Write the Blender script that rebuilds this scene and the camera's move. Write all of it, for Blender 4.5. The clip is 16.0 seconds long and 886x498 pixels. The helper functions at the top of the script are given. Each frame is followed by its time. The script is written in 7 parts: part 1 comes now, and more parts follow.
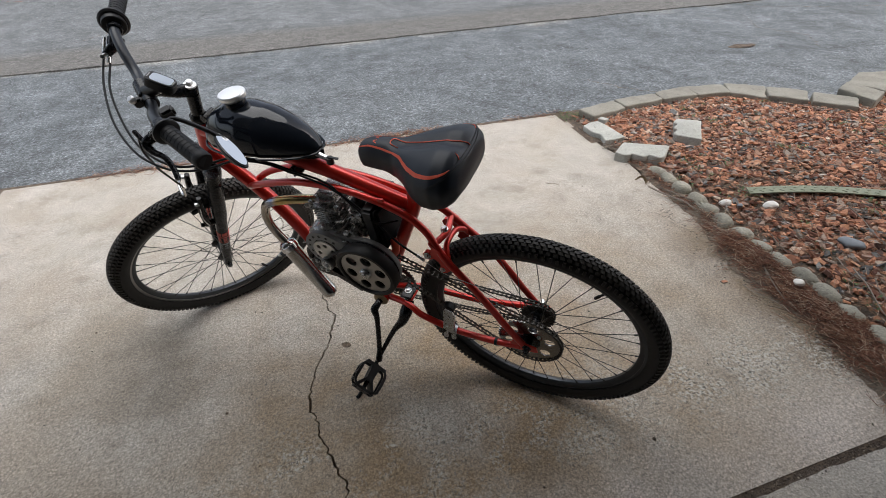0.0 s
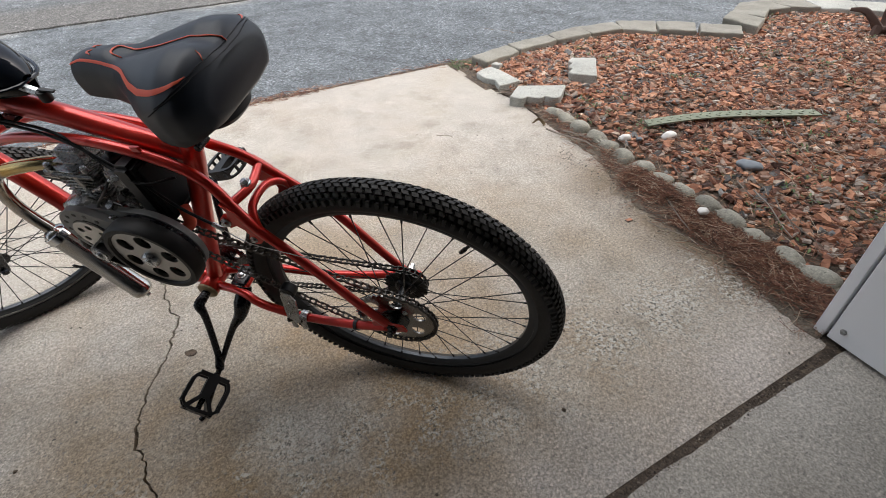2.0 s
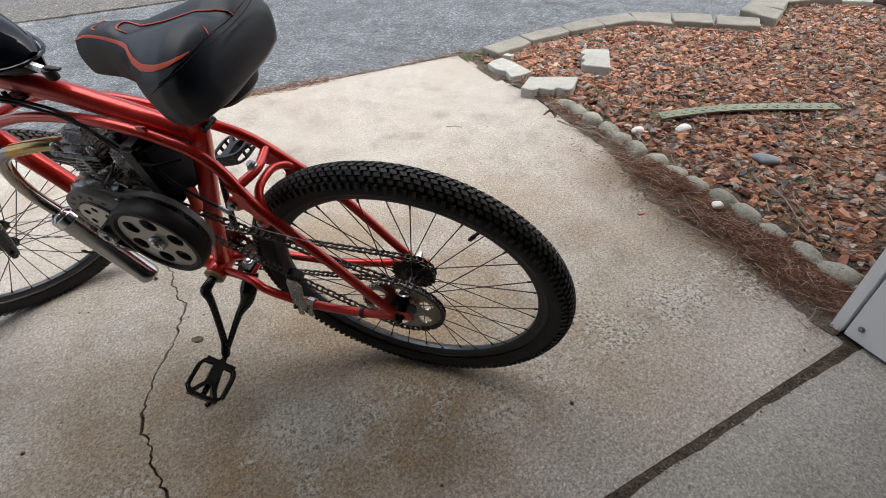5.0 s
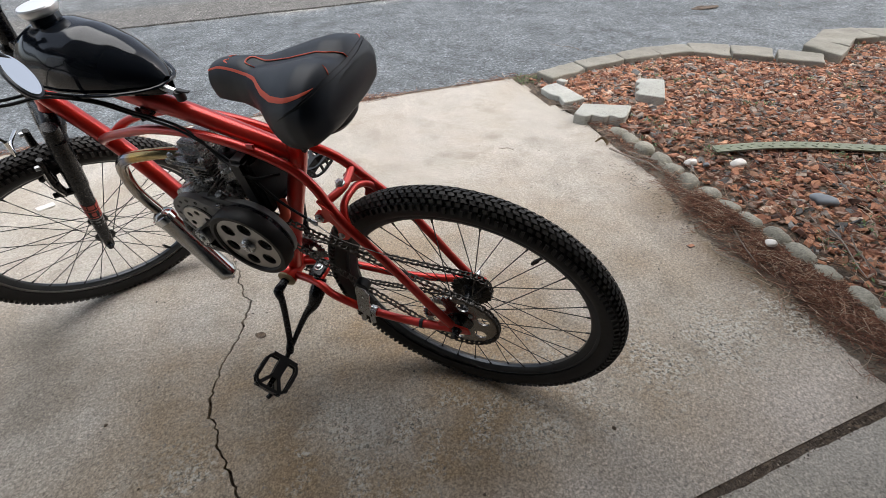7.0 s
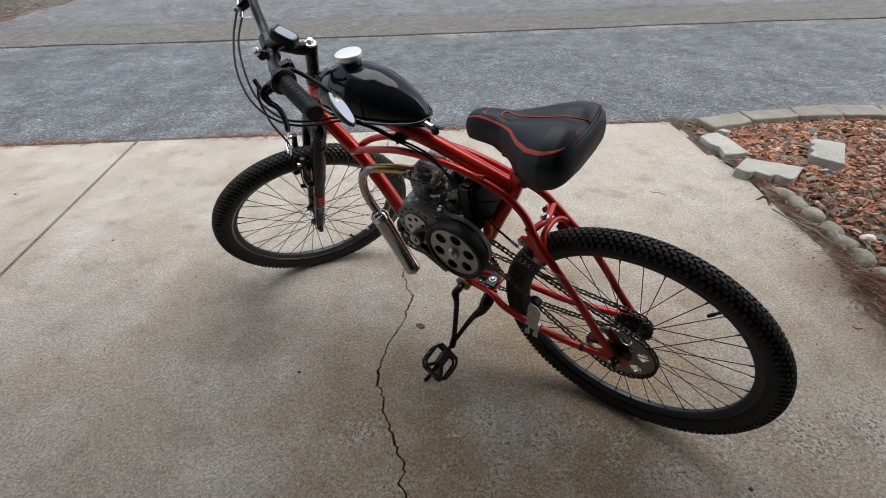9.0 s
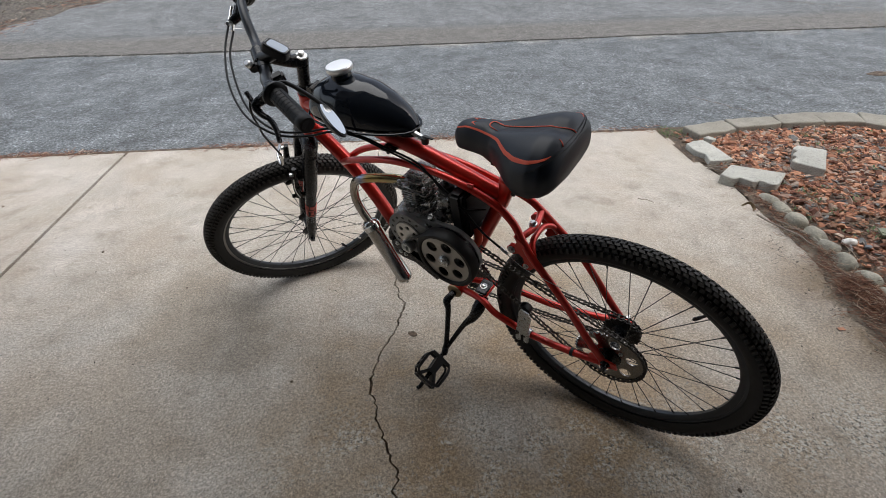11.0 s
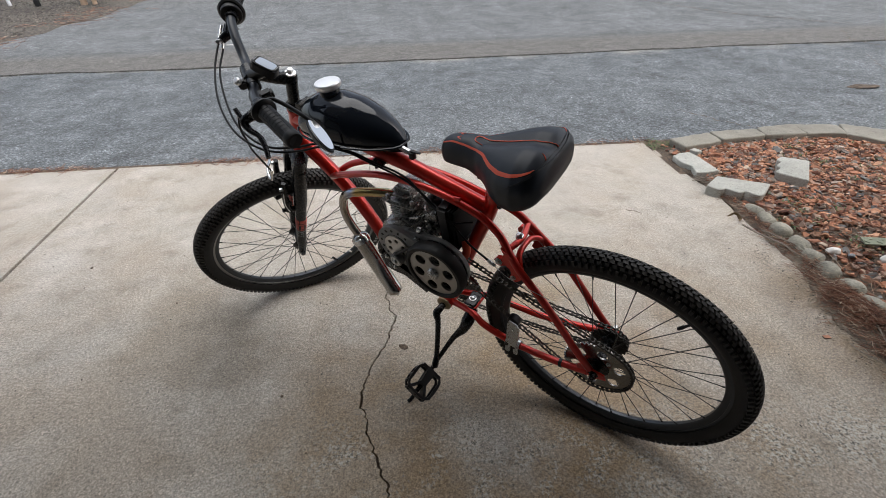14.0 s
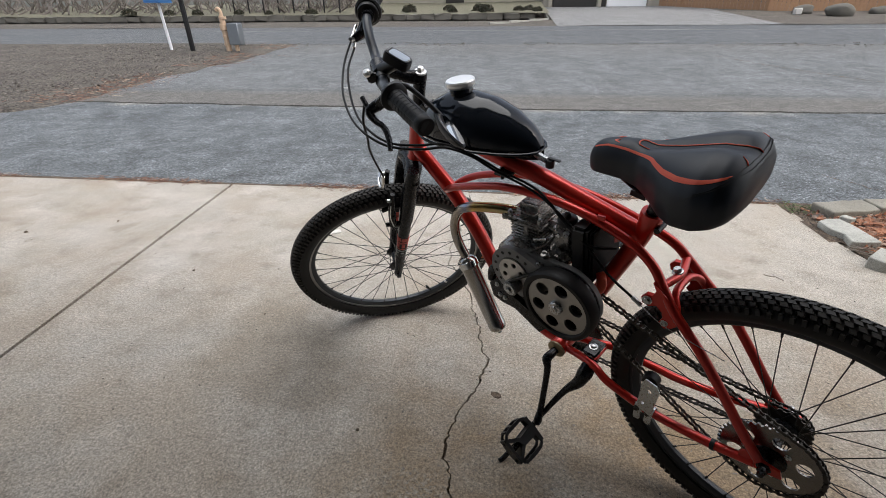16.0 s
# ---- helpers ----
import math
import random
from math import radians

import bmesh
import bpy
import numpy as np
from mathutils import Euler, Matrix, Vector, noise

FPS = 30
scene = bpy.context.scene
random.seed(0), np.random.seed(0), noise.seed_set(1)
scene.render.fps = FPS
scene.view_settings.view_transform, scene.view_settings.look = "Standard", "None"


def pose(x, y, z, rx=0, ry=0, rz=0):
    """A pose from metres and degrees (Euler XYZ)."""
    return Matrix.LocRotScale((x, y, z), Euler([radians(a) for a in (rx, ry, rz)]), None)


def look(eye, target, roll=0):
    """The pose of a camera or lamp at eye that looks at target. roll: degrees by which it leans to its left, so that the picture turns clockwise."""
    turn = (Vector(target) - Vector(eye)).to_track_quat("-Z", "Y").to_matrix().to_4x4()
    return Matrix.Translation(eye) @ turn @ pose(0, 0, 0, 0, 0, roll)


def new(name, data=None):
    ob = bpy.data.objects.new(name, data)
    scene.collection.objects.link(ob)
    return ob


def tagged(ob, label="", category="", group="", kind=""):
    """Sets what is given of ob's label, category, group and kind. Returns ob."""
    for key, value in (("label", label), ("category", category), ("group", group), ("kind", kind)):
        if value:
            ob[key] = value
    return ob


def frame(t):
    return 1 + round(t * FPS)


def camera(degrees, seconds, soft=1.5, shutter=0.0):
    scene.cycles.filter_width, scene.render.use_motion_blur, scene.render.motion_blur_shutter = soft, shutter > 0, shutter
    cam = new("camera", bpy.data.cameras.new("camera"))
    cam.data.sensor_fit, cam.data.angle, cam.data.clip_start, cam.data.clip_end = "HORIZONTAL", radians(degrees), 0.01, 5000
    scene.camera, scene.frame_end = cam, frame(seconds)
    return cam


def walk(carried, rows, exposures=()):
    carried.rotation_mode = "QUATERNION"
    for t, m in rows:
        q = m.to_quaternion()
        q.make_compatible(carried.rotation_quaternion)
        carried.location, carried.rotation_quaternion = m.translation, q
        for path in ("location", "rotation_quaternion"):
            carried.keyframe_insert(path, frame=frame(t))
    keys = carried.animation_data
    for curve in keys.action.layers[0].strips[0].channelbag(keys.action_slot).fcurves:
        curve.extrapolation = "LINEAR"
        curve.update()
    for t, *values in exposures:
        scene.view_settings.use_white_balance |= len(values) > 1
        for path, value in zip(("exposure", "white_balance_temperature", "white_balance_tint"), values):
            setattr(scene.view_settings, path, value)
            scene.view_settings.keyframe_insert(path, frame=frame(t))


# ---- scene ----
cam = camera(87.0, 16.0, soft=0.55)
PATH = [
    (0, (0.184, -0.981, 1.259), (-0.532, 0.469, 0.081), -3.0),
    (0.5, (0.233, -0.897, 1.197), (-0.241, 0.614, -0.024), -3.9),
    (1, (0.272, -0.787, 1.113), (-0.126, 0.73, -0.128), -3.8),
    (1.5, (0.29, -0.736, 1.059), (-0.133, 0.757, -0.204), -3.7),
    (2, (0.287, -0.724, 1.041), (-0.143, 0.759, -0.23), -3.7),
    (2.5, (0.281, -0.721, 1.025), (-0.157, 0.752, -0.256), -3.7),
    (3, (0.28, -0.716, 1.02), (-0.16, 0.759, -0.256), -3.7),
    (3.5, (0.277, -0.718, 1.019), (-0.162, 0.747, -0.27), -3.7),
    (4, (0.284, -0.719, 1.019), (-0.165, 0.743, -0.27), -3.7),
    (6.5, (0.281, -0.746, 1.037), (-0.211, 0.724, -0.227), -3.4),
    (7, (0.243, -0.78, 1.073), (-0.362, 0.672, -0.162), -2.9),
    (7.5, (0.182, -0.837, 1.121), (-0.622, 0.554, -0.07), -2.2),
    (8, (0.138, -0.912, 1.159), (-0.822, 0.401, -0.004), -1.9),
    (8.5, (0.138, -0.96, 1.183), (-0.861, 0.331, 0.027), -1.9),
    (9, (0.138, -0.978, 1.192), (-0.859, 0.303, 0.024), -1.8),
    (11.5, (0.15, -0.987, 1.201), (-0.831, 0.336, 0.067), -1.7),
    (12, (0.148, -0.985, 1.203), (-0.836, 0.339, 0.072), -1.7),
    (12.5, (0.147, -0.987, 1.205), (-0.836, 0.347, 0.086), -1.6),
    (13, (0.154, -0.99, 1.206), (-0.823, 0.359, 0.098), -1.6),
    (13.5, (0.16, -0.989, 1.205), (-0.808, 0.367, 0.098), -1.6),
    (14, (0.165, -0.987, 1.206), (-0.811, 0.372, 0.111), -1.7),
    (14.5, (0.157, -0.989, 1.205), (-0.839, 0.358, 0.113), -1.5),
    (15, (0.125, -0.98, 1.18), (-0.958, 0.328, 0.124), -1.1),
    (15.5, (0.063, -0.967, 1.107), (-1.173, 0.278, 0.147), -0.7),
    (16, (0.019, -0.968, 1.061), (-1.275, 0.267, 0.166), -0.5),
]
walk(cam, [(t, look(eye, target, roll)) for t, eye, target, roll in PATH],
     exposures=[(0.0, 0.60), (0.5, 0.66), (1.5, 0.85), (3.5, 0.90), (6.5, 0.87), (7.0, 0.82), (8.0, 0.65), (9.0, 0.57), (16.0, 0.56)])

# ---------------------------------------------------------------- light
world = bpy.data.worlds.new("sky")
scene.world = world
world.use_nodes = True
wn = world.node_tree
sky = wn.nodes.new("ShaderNodeTexSky")
sky.sky_type = "NISHITA"
sky.sun_disc = False
sky.sun_elevation = radians(50)
sky.sun_rotation = radians(70)
sky.air_density, sky.dust_density, sky.ozone_density = 1.0, 4.0, 1.0
wash = wn.nodes.new("ShaderNodeHueSaturation")
wash.inputs["Saturation"].default_value = 0.5
wn.links.new(sky.outputs[0], wash.inputs["Color"])
wn.links.new(wash.outputs[0], wn.nodes["Background"].inputs[0])
wn.nodes["Background"].inputs[1].default_value = 0.15
sun = new("sun", bpy.data.lights.new("sun", "SUN"))
sun.data.energy, sun.data.angle, sun.data.color = 1.1, radians(50), (1.0, 0.985, 0.96)
sun.matrix_world = look((-4.0, 0.9, 12.0), (0, 0, 0))

# ---------------------------------------------------------------- street frame: u along the street, v away from the garage
ORIGIN = Vector((-0.5071, 2.3853, 0))
DIR_U = Vector((0.78024, 0.62548, 0)).normalized()
DIR_V = Vector((-DIR_U.y, DIR_U.x, 0))
PROFILE = [(-60, 0), (0, 0), (1, .009), (2, .035), (3, .08), (4, .142), (5, .222), (6, .32), (7, .435), (7.6, .51), (14.2, .75), (24, 1.5), (60, 2.0)]


def rise(v):
    """Height of the ground v metres out from the slab's street edge."""
    for (a, p), (b, q) in zip(PROFILE, PROFILE[1:]):
        if v <= b:
            return p + (q - p) * max(0.0, (v - a)) / (b - a)
    return PROFILE[-1][1]


def street(u, v, z=0.0):
    return ORIGIN + DIR_U * u + DIR_V * v + Vector((0, 0, z))


STREET = Matrix.Translation(ORIGIN) @ Matrix(((DIR_U.x, DIR_V.x, 0), (DIR_U.y, DIR_V.y, 0), (0, 0, 1))).to_4x4()


def in_street(x, y):
    d = Vector((x, y, 0)) - ORIGIN
    return d.dot(DIR_U), d.dot(DIR_V)


# ---------------------------------------------------------------- materials
def nodes_of(name):
    m = bpy.data.materials.new(name)
    m.use_nodes = True
    nt = m.node_tree
    return m, nt, nt.nodes["Principled BSDF"]


def add(nt, kind, **inputs):
    n = nt.nodes.new(kind)
    for k, v in inputs.items():
        n.inputs[k.replace("_", " ")].default_value = v
    return n


def coords(nt, kind="Object"):
    return nt.nodes.new("ShaderNodeTexCoord").outputs[kind]


def noise_tex(nt, src, scale, detail=4.0, rough=0.55):
    n = add(nt, "ShaderNodeTexNoise", Scale=scale, Detail=detail, Roughness=rough)
    nt.links.new(src, n.inputs["Vector"])
    return n.outputs["Fac"]


def ramp(nt, src, stops):
    n = nt.nodes.new("ShaderNodeValToRGB")
    el = n.color_ramp.elements
    while len(el) < len(stops):
        el.new(0.5)
    for e, (p, c) in zip(el, stops):
        e.position = p
        e.color = (*c, 1) if isinstance(c, tuple) else (c, c, c, 1)
    nt.links.new(src, n.inputs[0])
    return n.outputs["Color"]


def mix(nt, fac, a, b, blend="MIX"):
    n = nt.nodes.new("ShaderNodeMix")
    n.data_type, n.blend_type = "RGBA", blend
    for sock, val in ((n.inputs[0], fac), (n.inputs[6], a), (n.inputs[7], b)):
        if isinstance(val, (int, float)):
            sock.default_value = val
        elif isinstance(val, tuple):
            sock.default_value = (*val, 1)
        else:
            nt.links.new(val, sock)
    return n.outputs[2]


def bump(nt, bsdf, height, strength, distance):
    b = add(nt, "ShaderNodeBump", Strength=strength, Distance=distance)
    nt.links.new(height, b.inputs["Height"])
    nt.links.new(b.outputs[0], bsdf.inputs["Normal"])
    return b


def surface(name, color, rough=0.5, metal=0.0, grain=40.0, vary=0.15, relief=0.1, depth=0.001, coat=0.0, spec=0.5):
    """A plain substance with colour drift at two scales, uneven gloss and fine relief."""
    m, nt, b = nodes_of(name)
    co = coords(nt)
    big, fine = noise_tex(nt, co, grain * 0.15), noise_tex(nt, co, grain)
    lo = tuple(c * (1 - vary) for c in color)
    hi = tuple(min(1, c * (1 + vary)) for c in color)
    c1 = mix(nt, big, lo, hi)
    c2 = mix(nt, 0.35, c1, mix(nt, fine, lo, hi))
    nt.links.new(c2, b.inputs["Base Color"])
    b.inputs["Metallic"].default_value = metal
    r = add(nt, "ShaderNodeMapRange", To_Min=max(0.02, rough * 0.8), To_Max=min(1, rough * 1.2))
    nt.links.new(fine, r.inputs["Value"])
    nt.links.new(r.outputs[0], b.inputs["Roughness"])
    b.inputs["Specular IOR Level"].default_value = spec
    if coat:
        b.inputs["Coat Weight"].default_value = coat
        b.inputs["Coat Roughness"].default_value = 0.06
    if relief:
        bump(nt, b, fine, relief, depth)
    return m


def concrete_mat(name, tone, stain=0.5, muddy_shaded=False, gritty=1.0):
    """Broomed concrete: broad soft stains below, then the grain of sand and aggregate, then pits."""
    m, nt, b = nodes_of(name)
    co = coords(nt, "Object")

    def times(x, y):
        return mix(nt, 1.0, x, y, "MULTIPLY")

    def scaled(src, lo, hi, a=0.0, z=1.0):
        n = add(nt, "ShaderNodeMapRange", From_Min=lo, From_Max=hi, To_Min=a, To_Max=z)
        nt.links.new(src, n.inputs["Value"])
        return n.outputs[0]

    v = add(nt, "ShaderNodeTexVoronoi", Scale=260.0)
    nt.links.new(co, v.inputs["Vector"])
    broad = noise_tex(nt, co, 1.1, 5, 0.6)
    mid = noise_tex(nt, co, 6.0, 6, 0.65)
    c = mix(nt, ramp(nt, broad, [(0.38, 0.0), (0.62, 1.0)]), tuple(t * f for t, f in zip(tone, (0.66, 0.62, 0.56))), tone)
    c = mix(nt, stain, c, mix(nt, ramp(nt, mid, [(0.3, 0.0), (0.7, 1.0)]), tuple(t * 0.7 for t in tone), tuple(t * 1.1 for t in tone)))
    grain = 0.35 * gritty
    if muddy_shaded:
        sep = nt.nodes.new("ShaderNodeSeparateXYZ")
        nt.links.new(co, sep.inputs[0])
        x, y = sep.outputs["X"], sep.outputs["Y"]
        # earth washed over the slab from the planting bed, and a mossy cast
        mud = times(scaled(x, -0.3, -0.08), scaled(y, -1.3, -1.75))
        mud = times(mud, ramp(nt, noise_tex(nt, co, 5.0, 7, 0.65), [(0.3, 0.35), (0.55, 1.6)]))
        c = mix(nt, mix(nt, 0.7, (0, 0, 0), mud), c, (0.125, 0.097, 0.07))
        moss = ramp(nt, noise_tex(nt, co, 0.8, 6, 0.6), [(0.48, 0.0), (0.72, 0.45)])
        c = mix(nt, moss, c, (0.31, 0.275, 0.195))
        # brown drips, tyre dirt and painted door shade, heaviest at the slab's parking end
        blots_shade = nt.nodes.new("ShaderNodeMath")
        blots_shade.operation = "ADD"
        nt.links.new(noise_tex(nt, co, 2.1, 5, 0.58), blots_shade.inputs[0])
        nt.links.new(scaled(y, -0.9, -2.0, 0.0, 0.14), blots_shade.inputs[1])
        # colour deepens round this point for the rear wheel's soft shadow
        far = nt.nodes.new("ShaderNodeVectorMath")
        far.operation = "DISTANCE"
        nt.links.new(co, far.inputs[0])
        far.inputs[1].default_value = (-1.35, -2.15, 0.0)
        smear_shade = times(ramp(nt, blots_shade.outputs[0], [(0.43, 0.0), (0.70, 0.80)]), scaled(far.outputs["Value"], 0.2, 1.2, 1.3, 0.55))
        c = mix(nt, smear_shade, c, (0.29, 0.208, 0.125))
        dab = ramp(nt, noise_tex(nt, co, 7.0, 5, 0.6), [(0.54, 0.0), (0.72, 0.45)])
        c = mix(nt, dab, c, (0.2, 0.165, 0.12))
        # tyre grime and the front wheel's shadow painted as one long soft grey smear
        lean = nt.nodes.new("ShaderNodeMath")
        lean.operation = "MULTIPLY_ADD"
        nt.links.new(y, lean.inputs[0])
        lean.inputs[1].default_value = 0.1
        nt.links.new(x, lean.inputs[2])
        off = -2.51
        grime_shade = times(times(scaled(lean.outputs[0], off - 0.34, off), scaled(lean.outputs[0], off + 0.30, off + 0.02)), times(scaled(y, -1.3, -1.55), scaled(y, -2.35, -1.9)))
        grime_shade = times(grime_shade, ramp(nt, noise_tex(nt, co, 4.2, 6, 0.65), [(0.3, 0.25), (0.6, 0.75)]))
        c = mix(nt, grime_shade, c, (0.17, 0.152, 0.125))
        # a pale strip swept clean along the floor joint
        edge = nt.nodes.new("ShaderNodeMath")
        edge.operation = "MULTIPLY_ADD"
        nt.links.new(x, edge.inputs[0])
        edge.inputs[1].default_value = -0.061
        nt.links.new(y, edge.inputs[2])
        clean = times(scaled(edge.outputs[0], -2.36, -2.52), ramp(nt, noise_tex(nt, co, 3.4, 6, 0.65), [(0.3, 0.1), (0.6, 0.75)]))
        c = mix(nt, clean, c, (0.52, 0.462, 0.41))
        # the parking end is worn rougher
        grain = scaled(y, -0.7, -2.0, 0.22 * gritty, 0.5 * gritty)
    # sand and aggregate
    grit = ramp(nt, v.outputs["Color"], [(0.0, 0.4), (0.3, 0.8), (0.7, 1.12), (1.0, 1.6)])
    fine = ramp(nt, noise_tex(nt, co, 190, 4, 0.8), [(0.35, 0.5), (0.5, 1.0), (0.65, 1.4)])
    coarse = ramp(nt, noise_tex(nt, co, 105, 3, 0.7), [(0.38, 0.48), (0.5, 1.0), (0.62, 1.45)])
    c = mix(nt, 0.55 * gritty, c, grit, "MULTIPLY")
    c = mix(nt, 0.8 * gritty, c, fine, "MULTIPLY")
    c = mix(nt, grain, c, coarse, "MULTIPLY")
    # pale worn patches where the aggregate is bared
    worn = ramp(nt, noise_tex(nt, co, 2.3, 8, 0.7), [(0.58, 0.0), (0.66, 1.0)])
    fleck = ramp(nt, v.outputs["Distance"], [(0.0, 1.0), (0.42, 0.0)])
    c = mix(nt, mix(nt, 0.5, (0, 0, 0), times(worn, fleck)), c, tuple(min(1, t * 1.5) for t in tone))
    # dark pinholes and grime spots
    pin = ramp(nt, noise_tex(nt, co, 66, 4, 0.75), [(0.345, 0.95), (0.39, 0.0)])
    c = mix(nt, pin, c, tuple(t * 0.36 for t in tone))
    if muddy_shaded:
        # a band by the door rubbed down to the aggregate: pale stones between black pits
        bare = times(scaled(y, -2.58, -2.36), scaled(y, -2.08, -2.26))
        bare = times(bare, ramp(nt, noise_tex(nt, co, 4.5, 8, 0.75), [(0.46, 0.0), (0.56, 1.0)]))
        bare = times(bare, scaled(x, -2.3, -1.8))
        c = mix(nt, times(bare, ramp(nt, noise_tex(nt, co, 80, 4, 0.8), [(0.49, 0.0), (0.56, 0.85)])), c, (0.56, 0.54, 0.48))
        c = mix(nt, times(bare, ramp(nt, noise_tex(nt, co, 95, 3, 0.7), [(0.40, 0.95), (0.46, 0.0)])), c, (0.085, 0.08, 0.07))
    nt.links.new(c, b.inputs["Base Color"])
    b.inputs["Roughness"].default_value = 0.82
    h = mix(nt, 0.5, v.outputs["Distance"], noise_tex(nt, co, 130, 4))
    bump(nt, b, h, 0.5, 0.002)
    return m


def asphalt_mat(name, dark, light, worn_tone, bands=True, sandy=False):
    """Old asphalt: dark binder, pale stones, a worn strip of coarser mix along the street."""
    m, nt, b = nodes_of(name)
    co = coords(nt, "Object")
    v = add(nt, "ShaderNodeTexVoronoi", Scale=150.0)
    nt.links.new(co, v.inputs["Vector"])
    stones = ramp(nt, v.outputs["Color"], [(0.0, 0.3), (0.5, 0.8), (0.72, 1.1), (0.86, 2.0), (1.0, 3.2)])
    broad = noise_tex(nt, co, 0.7, 6, 0.62)
    blot = noise_tex(nt, co, 3.2, 6, 0.65)
    c = mix(nt, ramp(nt, broad, [(0.33, 0.0), (0.67, 1.0)]), dark, light)
    c = mix(nt, 0.45, c, mix(nt, ramp(nt, blot, [(0.35, 0.0), (0.65, 1.0)]), tuple(d * 0.6 for d in dark), tuple(l * 1.25 for l in light)))
    if bands:
        sep = nt.nodes.new("ShaderNodeSeparateXYZ")
        nt.links.new(co, sep.inputs[0])
        wob = nt.nodes.new("ShaderNodeMath")
        wob.operation = "MULTIPLY_ADD"
        nt.links.new(noise_tex(nt, co, 1.6, 5), wob.inputs[0])
        wob.inputs[1].default_value = 0.16
        nt.links.new(sep.outputs["Y"], wob.inputs[2])
        scaled = add(nt, "ShaderNodeMapRange", From_Min=0.0, From_Max=10.0)
        nt.links.new(wob.outputs[0], scaled.inputs["Value"])
        band = ramp(nt, scaled.outputs[0], [(0.0, 0.9), (0.35, 0.85), (0.384, 0.1), (0.62, 0.1), (0.75, 0.4)])
        c = mix(nt, band, c, worn_tone)
        edge = ramp(nt, scaled.outputs[0], [(0.366, 0.0), (0.374, 0.5), (0.379, 0.5), (0.388, 0.0)])
        c = mix(nt, mix(nt, 0.5, (0, 0, 0), edge), c, tuple(d * 0.35 for d in dark))
    if sandy:
        # pale sand washed up against the step in the paving
        sep = nt.nodes.new("ShaderNodeSeparateXYZ")
        nt.links.new(co, sep.inputs[0])
        near = add(nt, "ShaderNodeMapRange", From_Min=2.62, From_Max=2.80)
        nt.links.new(sep.outputs["Y"], near.inputs["Value"])
        sand = mix(nt, 1.0, near.outputs[0], ramp(nt, noise_tex(nt, co, 1.3, 5, 0.6), [(0.45, 0.0), (0.62, 0.8)]), "MULTIPLY")
        c = mix(nt, sand, c, (0.34, 0.33, 0.30))
        c = mix(nt, ramp(nt, noise_tex(nt, co, 1.7, 5, 0.65), [(0.52, 0.0), (0.68, 0.6)]), c, (0.06, 0.066, 0.07))
    c = mix(nt, 0.5, c, stones, "MULTIPLY")
    grit = ramp(nt, noise_tex(nt, co, 300, 2), [(0.3, 0.6), (0.7, 1.4)])
    c = mix(nt, 0.3, c, grit, "MULTIPLY")
    coarse = ramp(nt, noise_tex(nt, co, 95, 4, 0.8), [(0.35, 0.3), (0.5, 0.9), (0.65, 2.0)])
    c = mix(nt, 0.6, c, coarse, "MULTIPLY")
    v2 = add(nt, "ShaderNodeTexVoronoi", Scale=75.0)
    nt.links.new(co, v2.inputs["Vector"])
    c = mix(nt, 1.0, c, ramp(nt, v2.outputs["Color"], [(0.0, 0.7), (0.3, 1.0), (0.8, 1.0), (0.9, 1.5), (1.0, 2.2)]), "MULTIPLY")
    c = mix(nt, 0.9, c, ramp(nt, noise_tex(nt, co, 52, 4, 0.8), [(0.37, 0.42), (0.5, 0.97), (0.63, 1.75)]), "MULTIPLY")
    patch = ramp(nt, noise_tex(nt, co, 9, 6, 0.7), [(0.35, 0.68), (0.6, 1.15)])
    c = mix(nt, 0.8, c, patch, "MULTIPLY")
    nt.links.new(c, b.inputs["Base Color"])
    b.inputs["Roughness"].default_value = 0.8
    bump(nt, b, v.outputs["Distance"], 0.7, 0.004)
    return m


def chip_mat(name, stops, rough=0.85, relief=0.4):
    """Loose pieces, each with a colour of its own."""
    m, nt, b = nodes_of(name)
    geo = nt.nodes.new("ShaderNodeNewGeometry")
    c = ramp(nt, geo.outputs["Random Per Island"], stops)
    co = coords(nt)
    c = mix(nt, 0.6, c, ramp(nt, noise_tex(nt, co, 60, 5), [(0.3, 0.55), (0.7, 1.2)]), "MULTIPLY")
    nt.links.new(c, b.inputs["Base Color"])
    b.inputs["Roughness"].default_value = rough
    bump(nt, b, noise_tex(nt, co, 200, 3), relief, 0.002)
    return m


def soil_mat(name, a, b_, c_):
    m, nt, b = nodes_of(name)
    co = coords(nt)
    c = mix(nt, ramp(nt, noise_tex(nt, co, 2.2, 6, 0.65), [(0.35, 0.0), (0.65, 1.0)]), a, b_)
    c = mix(nt, ramp(nt, noise_tex(nt, co, 26, 6, 0.7), [(0.45, 0.0), (0.6, 1.0)]), c, c_)
    c = mix(nt, 0.7, c, ramp(nt, noise_tex(nt, co, 160, 3), [(0.3, 0.5), (0.7, 1.4)]), "MULTIPLY")
    nt.links.new(c, b.inputs["Base Color"])
    b.inputs["Roughness"].default_value = 0.95
    bump(nt, b, noise_tex(nt, co, 70, 6, 0.7), 0.9, 0.02)
    return m


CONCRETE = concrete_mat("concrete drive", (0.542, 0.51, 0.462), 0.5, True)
CONCRETE_OLD = concrete_mat("concrete garage floor", (0.50, 0.462, 0.408), 0.5, False, 1.0)
BLOCK = concrete_mat("concrete block", (0.275, 0.26, 0.218), 0.9, False, 0.45)
BLOCK_PALE = concrete_mat("pale concrete block", (0.44, 0.44, 0.40), 0.7, False, 0.5)
ASPHALT = asphalt_mat("old asphalt", (0.100, 0.113, 0.122), (0.170, 0.186, 0.196), (0.15, 0.142, 0.13), False, True)
